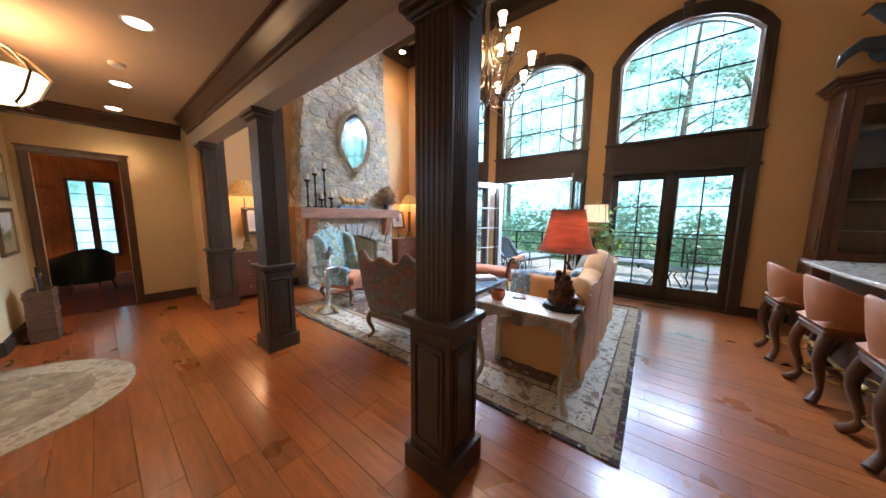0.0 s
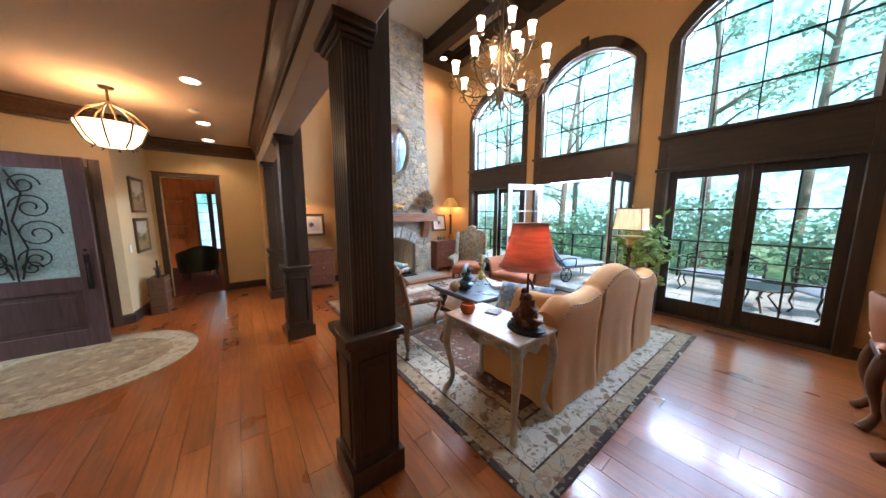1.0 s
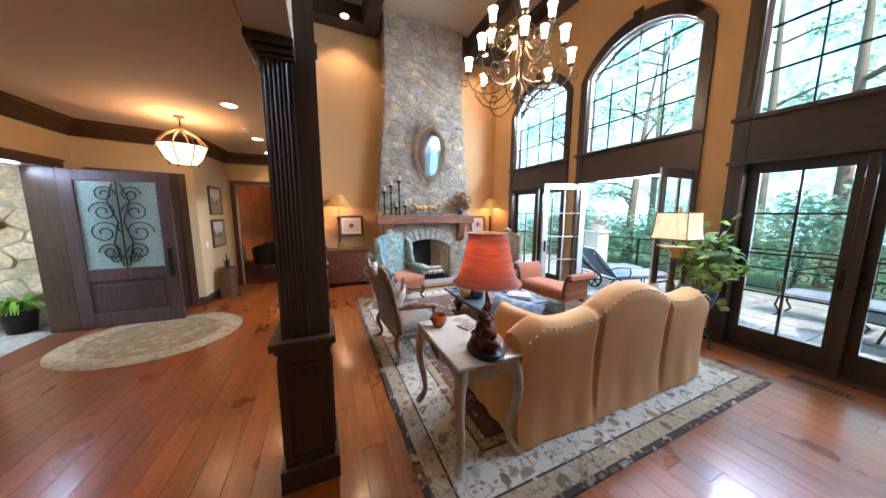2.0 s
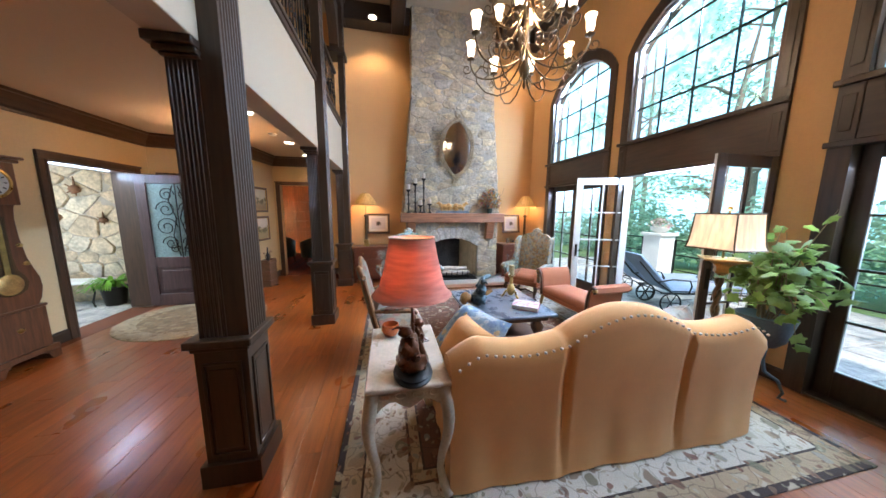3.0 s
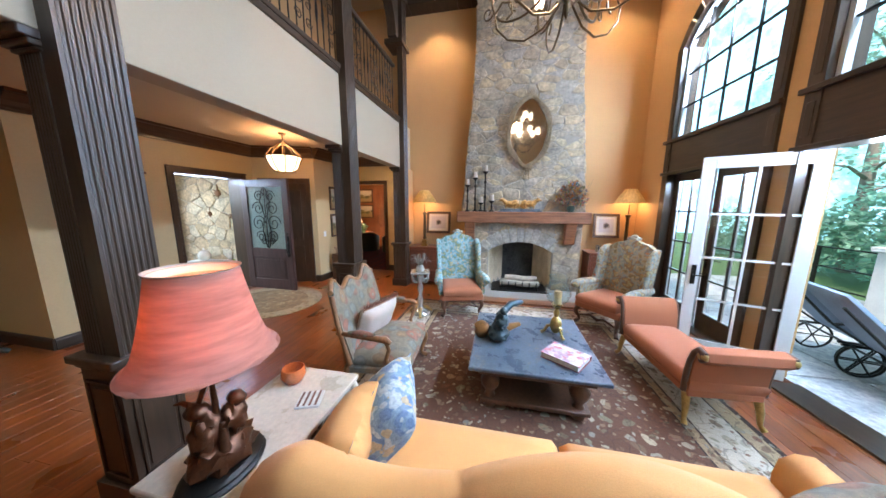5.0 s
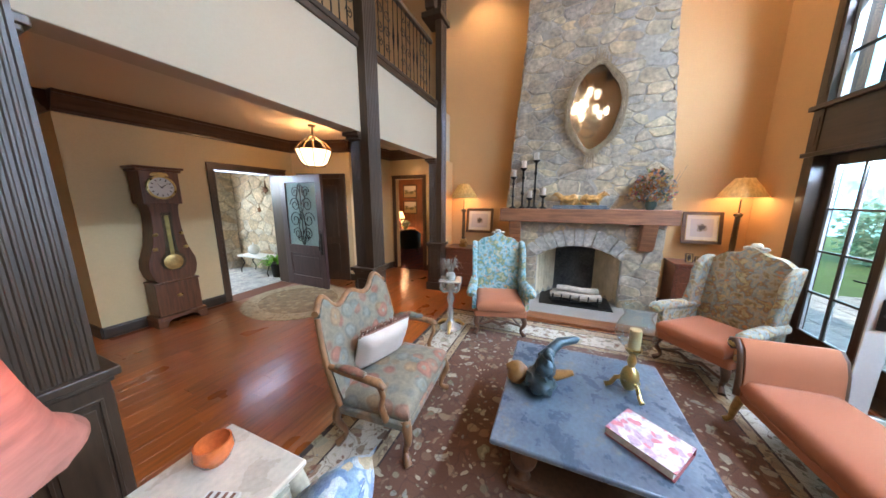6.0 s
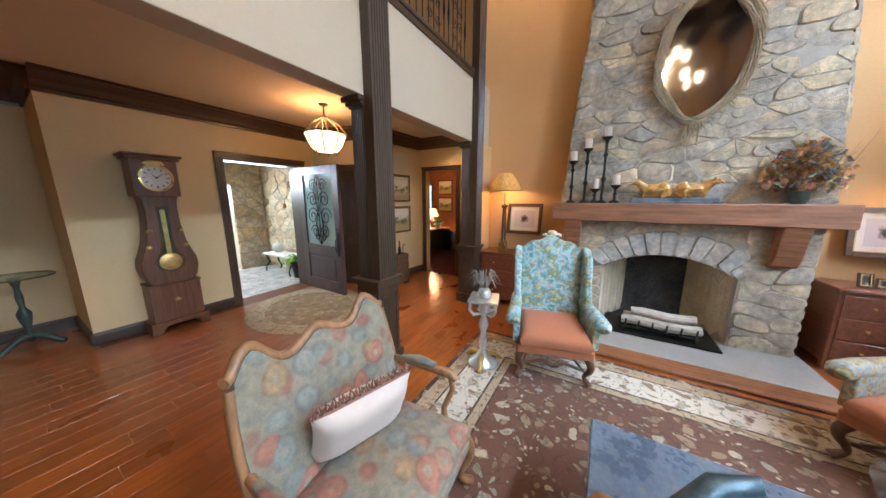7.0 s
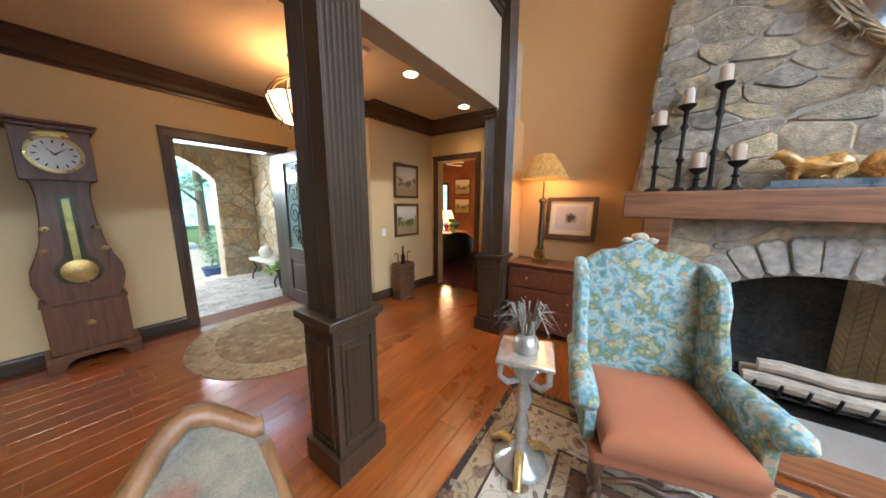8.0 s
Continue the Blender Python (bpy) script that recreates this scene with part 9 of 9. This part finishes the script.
AX0, AX1 = -4.25, -2.35
box(bm, -4.95, -4.3, -0.3, AX0, -3.95, 3.0)
box(bm, AX1, -4.3, -0.3, -2.1, -3.95, 3.0)
prism(bm, segment(AX0, AX1, 2.0, 0.5, 14) + [(AX1, 3.0), (AX0, 3.0)], -4.3, -3.95)
ps_ = core_wall("wall_porch_south", bm, "warm fieldstone porch wall with an arched opening")
onto = lambda u, v, o: (u, -3.962 + o, v)
for out, cnt in (([(-4.93, -0.05), (AX0, -0.05), (AX0, 2.0), (-4.93, 2.0)], 20), ([(AX1, -0.05), (-2.12, -0.05), (-2.12, 2.0), (AX1, 2.0)], 7), ([(-4.93, 2.0), (AX0 - 0.1, 2.0), (AX0 + 0.1, 2.95), (-4.93, 2.95)], 12), ([(AX0, 2.72), (AX1, 2.72), (AX1, 2.95), (AX0, 2.95)], 9), ([(AX1 + 0.1, 2.0), (-2.12, 2.0), (-2.12, 2.95), (AX1, 2.95)], 5)):
    for poly in cells(out, cnt, rng, 1.5):
        part("stone", stone_mesh(poly[::-1], rng, 0.03, onto), M["porchstone"], ps_, smooth=30)
inn, outr = segment(AX0, AX1, 2.0, 0.5, 22), segment(AX0 - 0.12, AX1 + 0.12, 2.18, 0.56, 22)
for k in range(22):
    poly = [inn[k], inn[k + 1], outr[k + 1], outr[k]]
    cx, cz = sum(q[0] for q in poly) / 4, sum(q[1] for q in poly) / 4
    poly = [(cx + (q[0] - cx) * 0.88, cz + (q[1] - cz) * 0.97) for q in poly]
    part("arch_brick", stone_mesh(poly, rng, 0.035, onto), M["brickarch"], ps_, smooth=30)
bm = bmesh.new()
box(bm, -2.1, -4.3, -0.3, -1.9, -1.58, 3.0)
core_wall("wall_porch_east", bm, "stone porch side wall")
bm = bmesh.new()
box(bm, -5.2, -4.4, 3.0, -1.9, -1.58, 3.2)
built("ceiling_porch", bm, M["cream"], "cream porch ceiling", "ceiling")
# bench, gourd, fern, ornaments
pb = thing("porch_bench", "small pale slab bench on scrolled iron legs", "bench", pose(-4.66, -2.75, -0.03))
bm = bmesh.new()
box(bm, -0.2, -0.55, 0.42, 0.2, 0.55, 0.46)
part("seat", bm, M["palestone"], pb, bevel=0.008)
for sy in (-1, 1):
    bm = bmesh.new()
    for sx in (-1, 1):
        tube(bm, [(sx * 0.16, sy * 0.48, 0.42), (sx * 0.10, sy * 0.46, 0.25), (sx * 0.18, sy * 0.48, 0.1), (sx * 0.17, sy * 0.5, 0.0)], 0.014, 6)
    part("legs", bm, M["iron"], pb, smooth=60)
bm = bmesh.new()
ball(bm, (0, 0, 0.13), (0.13, 0.13, 0.13), 3)
for v in bm.verts:
    a = math.atan2(v.co.y, v.co.x)
    k = 1 - 0.06 * abs(math.cos(4 * a)) * (1 - ((v.co.z - 0.13) / 0.13) ** 2)
    v.co.x *= k
    v.co.y *= k
tube(bm, [(0, 0, 0.25), (0.01, 0, 0.31)], 0.014, 6)
solid("gourd", bm, M["palestone"], "pale round gourd on the porch bench", "gourd", m=pose(-4.66, -2.95, 0.43), smooth=60)
M["fern"] = leaf_mat("bright_fern", (0.16, 0.34, 0.04))
fe = thing("fern", "bright green fern drooping from a dark pot", "plant", pose(-4.62, -2.05, -0.03))
bm = bmesh.new()
lathe(bm, [(0, 0), (0.13, 0), (0.17, 0.3), (0.19, 0.34), (0, 0.32)], 14)
part("pot", bm, M["iron"], fe, smooth=50)
rng = random.Random(2)
bm = bmesh.new()
for k in range(70):
    a, L, r = rng.uniform(0, 6.283), rng.uniform(0.25, 0.5), rng.uniform(0.3, 0.75)
    prev = None
    for q in range(7):
        u = q / 6
        c = Vector((L * u * math.cos(a), L * u * math.sin(a), 0.33 + r * u - 0.95 * r * u * u))
        sd = Vector((-math.sin(a), math.cos(a), 0)) * 0.03 * (1 - u * 0.8)
        cur = (bm.verts.new(c + sd), bm.verts.new(c - sd))
        if prev:
            bm.faces.new((prev[0], prev[1], cur[1], cur[0]))
        prev = cur
tagged(part("frond", bm, M["fern"], fe, smooth=40), kind="stuff")
M["rust"] = surface("rusted_metal", (0.24, 0.12, 0.06), 0.8, 0.3, vary=0.4, scale=20)
for y, z, s in ((-2.65, 2.05, 1.0), (-2.95, 1.55, 0.7), (-2.3, 1.5, 0.7)):
    bm = bmesh.new()
    ball(bm, (0.0, 0, 0), (0.05, 0.09 * s, 0.09 * s), 2, 0.5)
    tube(bm, [(0.0, 0, 0.05), (0.01, 0.01, 0.22 * s)], [0.02, 0.006], 6)
    for k in range(5):
        a = k * 1.257
        tube(bm, [(0.0, 0, 0), (0.03, 0.13 * s * math.cos(a), 0.13 * s * math.sin(a))], [0.02, 0.006], 5)
    solid("wall_ornament", bm, M["rust"], "rusted metal flower ornament on the stone wall", "ornament", group="ornaments on the porch wall", m=pose(-4.93, y, z), smooth=60)
M["bluepot"] = surface("cobalt_blue_glaze", (0.03, 0.07, 0.24), 0.2, vary=0.3, scale=8)
for x, y, r in ((-4.35, -5.1, 0.24), (-4.75, -5.6, 0.2)):
    pt = thing("garden_pot", "cobalt blue glazed pot with a leafy shrub", "planter", pose(x, y, -0.30), "blue pots in the garden")
    bm = bmesh.new()
    lathe(bm, [(0, 0), (r * 0.7, 0), (r, 0.28), (r * 1.08, 0.32), (r * 0.9, 0.32), (0, 0.3)], 18)
    part("pot", bm, M["bluepot"], pt, smooth=50)
    bm = bmesh.new()
    leaf_cloud(bm, (0, 0, 0.75), (0.3, 0.3, 0.55), 350, 0.05, rng)
    tagged(part("foliage", bm, M["treeleaf"], pt, smooth=0), kind="stuff")
bm = bmesh.new()
prism(bm, [(-6, -14), (-1.5, -14), (-1.8, -4.3), (-4.6, -4.3)], -0.31, -0.27, "z")
built("path", bm, M["terrace"], "pale stone path from the porch to the garden", "path")
for k, (x, y) in enumerate(((-7.5, -13), (-3.0, -16), (-5.6, -10.5), (0.5, -14))):
    tree(pose(x, y, -0.3, 0, 0, 50 * k), 7 + k % 2 * 2, 90 + k, "broadleaf garden tree in full summer leaf")
for k, (x, y, r) in enumerate(((-5.6, -7.5, 0.7), (-6.4, -9.0, 0.9), (-2.2, -11, 0.9), (-4.2, -12, 1.0))):
    rng = random.Random(k)
    bm = bmesh.new()
    leaf_cloud(bm, (0, 0, r * 0.7), (r, r, r * 0.75), 900, 0.07, rng)
    solid("shrub", bm, M["treeleaf"], "rounded leafy garden shrub beside the path", "shrub", group="garden shrubs", m=pose(x, y, -0.3), smooth=0)

# ---- library ----
M["panelling"] = wood("red_brown_panelling", (0.24, 0.085, 0.030), "z", 0.4, 0.6, 0.1)
def carpet(name):
    m, n, l, p = nodes_of(name)
    v = coords(n, l)
    ck_ = n.new("ShaderNodeTexChecker")
    ck_.inputs["Scale"].default_value = 5.0
    ck_.inputs["Color1"].default_value, ck_.inputs["Color2"].default_value = (0.16, 0.035, 0.03, 1), (0.09, 0.035, 0.045, 1)
    rt = coords(n, l, (1, 1, 0.001), (0, 0, 0.785))
    l.new(rt, ck_.inputs["Vector"])
    f = noise_tex(n, l, v, 160, 2)
    c = blend(n, l, 1.0, ck_.outputs["Color"], ramp(n, l, f, ((0.3, (0.5,) * 3), (0.7, (1.3,) * 3))), "MULTIPLY")
    l.new(c, p.inputs["Base Color"])
    p.inputs["Roughness"].default_value = 0.95
    relief(n, l, p, f, 0.4, 0.003)
    return m
M["carpet"] = carpet("red_diamond_carpet")
bm = bmesh.new()
box(bm, -10.4, -3.4, -0.2, -6.55, 3.2, -0.006)
box(bm, -6.55, 0.20, -0.2, -6.4, 0.98, -0.006)
built("floor_library", bm, M["carpet"], "red diamond-patterned library carpet", "floor")
LW = ((-2.95, -2.2), (0.30, 1.02))
bm = bmesh.new()
ys = [-3.4] + [c for w in LW for c in w] + [3.2]
for a, b in zip(ys[::2], ys[1::2]):
    box(bm, -10.6, a, 0, -10.4, b, 3.0)
for a, b in LW:
    box(bm, -10.6, a, 0, -10.4, b, 0.45)
    box(bm, -10.6, a, 2.3, -10.4, b, 3.0)
box(bm, -10.6, -3.6, 0, -6.55, -3.4, 3.0)
box(bm, -10.6, 3.2, 0, -6.0, 3.4, 3.0)
box(bm, -6.54, -3.4, 0, -6.50, -0.15, 3.0)
lw = built("wall_library_panel", bm, M["panelling"], "red-brown panelled library walls", "wall")
for k in range(7):
    y = -2.1 + k * 0.36
    if y > 0.0:
        continue
    for z0, z1 in ((0.15, 0.85), (1.0, 2.6)):
        bm = bmesh.new()
        box(bm, -10.40, y, z0, -10.385, y + 0.30, z1)
        part("panel", bm, M["panelling"], lw, bevel=0.006)
bm = bmesh.new()
box(bm, -10.6, -3.6, 3.0, -6.4, 3.4, 3.1)
built("ceiling_library", bm, M["panelling"], "dark panelled library ceiling", "ceiling")
for num, (a, b) in enumerate(LW, 4):
    win = tagged(thing("window_%d" % num, "narrow library window with leaded panes", "window"), kind="structure")
    bm = bmesh.new()
    for q in ((-10.55, a, 0.45, -10.37, a + 0.06, 2.3), (-10.55, b - 0.06, 0.45, -10.37, b, 2.3), (-10.55, a, 2.24, -10.37, b, 2.3), (-10.55, a, 0.45, -10.37, b, 0.51)):
        box(bm, *q)
    box(bm, -10.52, (a + b) / 2 - 0.06, 0.51, -10.40, (a + b) / 2 + 0.06, 2.24)
    part("window_frame", bm, M["casing"], win)
    for k in range(1, 6):
        bm = bmesh.new()
        z = 0.51 + 1.73 * k / 6
        box(bm, -10.48, a + 0.06, z - 0.008, -10.46, b - 0.06, z + 0.008)
        part("muntin", bm, M["iron"], win)
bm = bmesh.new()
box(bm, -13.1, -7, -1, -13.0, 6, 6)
# Same painted woods with a weaker glow, so the library windows look dimmer.
M["woods_dim"] = foliage_glow("dim_woods_glow", 0.9)
built("backdrop_side", bm, M["woods_dim"], "dimly glowing backdrop painted as woods beyond the library windows", "backdrop")
for y, z in ((-1.62, 2.15), (-1.62, 1.5)):
    picture(Matrix.Translation((-10.383, y, z)) @ pose(0, 0, 0, 0, 0, -90), 0.66, 0.56, M["trees"], "gilt framed painting on the panelled library wall", 0.05, group="library paintings")
for z in (1.25, 1.62, 2.0):
    bm = bmesh.new()
    box(bm, -10.38, -0.75, z, -10.2, 0.05, z + 0.025)
    solid("wall_shelf", bm, M["fruitwood"], "wooden shelf on the library wall", "shelf", group="library shelves", m=None)
lt = thing("library_table", "round dark pedestal table in the library", "table", pose(-8.9, -1.25, -0.006))
bm = bmesh.new()
lathe(bm, [(0, 0.72), (0.58, 0.72), (0.60, 0.74), (0.58, 0.76), (0, 0.76)], 28)
part("tabletop", bm, M["mahog"], lt, smooth=40)
bm = bmesh.new()
lathe(bm, [(0.28, 0.0), (0.30, 0.05), (0.10, 0.10), (0.12, 0.4), (0.08, 0.5), (0.16, 0.72), (0, 0.72)], 16)
part("pedestal", bm, M["walnut"], lt, smooth=50)
ll = thing("table_lamp", "red ceramic lamp with pleated cream shade, lit", "lamp", pose(-8.95, -1.30, 0.754))
bm = bmesh.new()
lathe(bm, [(0, 0), (0.08, 0), (0.05, 0.05), (0.10, 0.16), (0.11, 0.22), (0.04, 0.32), (0.02, 0.38), (0, 0.38)], 16)
part("base", bm, M["redspine"], ll, smooth=50)
bm = bmesh.new()
shell(bm, [(0.22, 0.38), (0.17, 0.50), (0.13, 0.62)], 28)
part("shade", bm, M["creamshade"], ll, smooth=60)
lamp("library_bulb", "POINT", 220, WARM, pose(-8.95, -1.30, 1.26), soft=0.16)
bm = bmesh.new()
leaf_cloud(bm, (0, 0, 0.22), (0.18, 0.18, 0.14), 160, 0.05, random.Random(6))
lathe(bm, [(0, 0), (0.06, 0), (0.09, 0.12), (0, 0.12)], 12)
solid("potted_plant", bm, M["treeleaf"], "small green fern in a pot on the library table", "plant", m=pose(-8.72, -0.92, 0.754), smooth=40)
M["greenleather"] = surface("dark_green_leather", (0.02, 0.05, 0.04), 0.35, vary=0.2, scale=5, bump=0.2)
def tub_chair(m, label):
    th = thing("armchair", label, "armchair", m, "library chairs")
    bm = bmesh.new()
    pad(bm, -0.28, -0.28, 0.30, 0.30, 0.28, 0.45, 0.04, 8, 0.05)
    part("seat", bm, M["greenleather"], th, smooth=60)
    bm = bmesh.new()
    rows = []
    for i in range(15):
        a = math.pi * (0.5 + i / 14)
        o = Vector((math.cos(a), math.sin(a)))
        h = 0.86 - 0.16 * abs(math.sin(a)) ** 2
        rows.append([bm.verts.new((0.06 + o.x * (0.34 + d), o.y * (0.32 + d), z)) for d, z in ((0, 0.2), (0.08, 0.2), (0.10, h - 0.04), (0.05, h), (-0.01, h - 0.05))])
    for p, q in zip(rows, rows[1:]):
        for k in range(5):
            bm.faces.new((p[k], p[(k + 1) % 5], q[(k + 1) % 5], q[k]))
    bm.faces.new(rows[0][::-1])
    bm.faces.new(rows[-1])
    part("backrest", bm, M["greenleather"], th, smooth=60)
    for sx in (-1, 1):
        for sy in (-1, 1):
            bm = bmesh.new()
            tube(bm, [(sx * 0.24, sy * 0.24, 0.30), (sx * 0.28, sy * 0.28, 0.0)], [0.03, 0.018], 7)
            part("leg", bm, M["walnut"], th, smooth=60)
    return th
tub_chair(pose(-8.35, -0.55, -0.006, 0, 0, 215), "dark green leather tub chair in the library")
tub_chair(pose(-8.2, -1.9, -0.006, 0, 0, 150), "dark green leather tub chair beside the library table")
tub_chair(pose(-8.3, 0.45, -0.006, 0, 0, 200), "dark green leather armchair near the library window")
lfan = thing("ceiling_fan", "ceiling fan with pale blades at rest in the library", "fan", pose(-8.6, -1.2, 3.0))
bm = bmesh.new()
lathe(bm, [(0.0, -0.42), (0.09, -0.40), (0.11, -0.34), (0.05, -0.30), (0.02, -0.28), (0.02, -0.03), (0.07, 0.0), (0.0, 0.0)], 14)
part("motor_housing", bm, M["bronze"], lfan, smooth=50)
for k in range(5):
    a = 2 * math.pi * k / 5 + 0.3
    bm = bmesh.new()
    prism(bm, [(0.10, -0.04), (0.62, -0.07), (0.66, 0.0), (0.62, 0.07), (0.10, 0.04)], -0.35, -0.338, "z")
    bmesh.ops.rotate(bm, verts=bm.verts, cent=(0, 0, 0), matrix=Matrix.Rotation(a, 3, "Z"))
    part("blade", bm, M["palestone"], lfan)

# ---- floor planks ----
pl_me = {}
for L in (0.6, 0.9, 1.2, 1.5):
    bm = bmesh.new()
    w = 0.166
    g = 0.0005
    lo = [bm.verts.new(c) for c in ((g, g, -0.012), (L - g, g, -0.012), (L - g, w - g, -0.012), (g, w - g, -0.012))]
    md = [bm.verts.new((v.co.x, v.co.y, -0.002)) for v in lo]
    e = 0.0011
    hi = [bm.verts.new(c) for c in ((g + e, g + e, 0), (L - g - e, g + e, 0), (L - g - e, w - g - e, 0), (g + e, w - g - e, 0))]
    bm.faces.new(hi)
    for a, b in ((lo, md), (md, hi)):
        for k in range(4):
            bm.faces.new((a[k], a[(k + 1) % 4], b[(k + 1) % 4], b[k]))
    pl_me[L] = mesh_of("plank", bm, M["plank"], 0)
rng = random.Random(17)
near, rest = [], []
row = 0
y = -2.3
while y < 6.74:
    x = (-6.55 if y > -1.30 else -1.62) - rng.uniform(0.0, 0.9) * (1 if y > -1.3 else 0)
    while x < 4.1:
        L = rng.choice((0.6, 0.9, 1.2, 1.5))
        if x + L > 4.1:
            rest.append((x, y, 4.12 - x))
            break
        if x + L > -6.4:
            mid = x + L / 2
            (near if (-4.6 < mid < 2.0 and -1.2 < y < 2.6) or (0.0 < mid < 2.2 and 2.6 <= y < 6.2) else rest).append((x, y, L))
        x += L
    y += 0.1665
    row += 1
rng.shuffle(near)
for x, y, L in near[:300]:
    ob = new("plank", pl_me[L])
    ob.parent = floor
    ob.location = (x, y, 0)
bm = bmesh.new()
for x, y, L in near[300:] + rest:
    w, g, e = 0.166, 0.0005, 0.0011
    x0 = max(x, -6.4)
    lo = [bm.verts.new(c) for c in ((x0 + g, y + g, -0.012), (x + L - g, y + g, -0.012), (x + L - g, y + w - g, -0.012), (x0 + g, y + w - g, -0.012))]
    hi = [bm.verts.new(c) for c in ((x0 + g + e, y + g + e, 0), (x + L - g - e, y + g + e, 0), (x + L - g - e, y + w - g - e, 0), (x0 + g + e, y + w - g - e, 0))]
    bm.faces.new(hi)
    for k in range(4):
        bm.faces.new((lo[k], lo[(k + 1) % 4], hi[(k + 1) % 4], hi[k]))
tagged(part("planks", bm, M["plank_joined"], floor, smooth=0), kind="stuff")
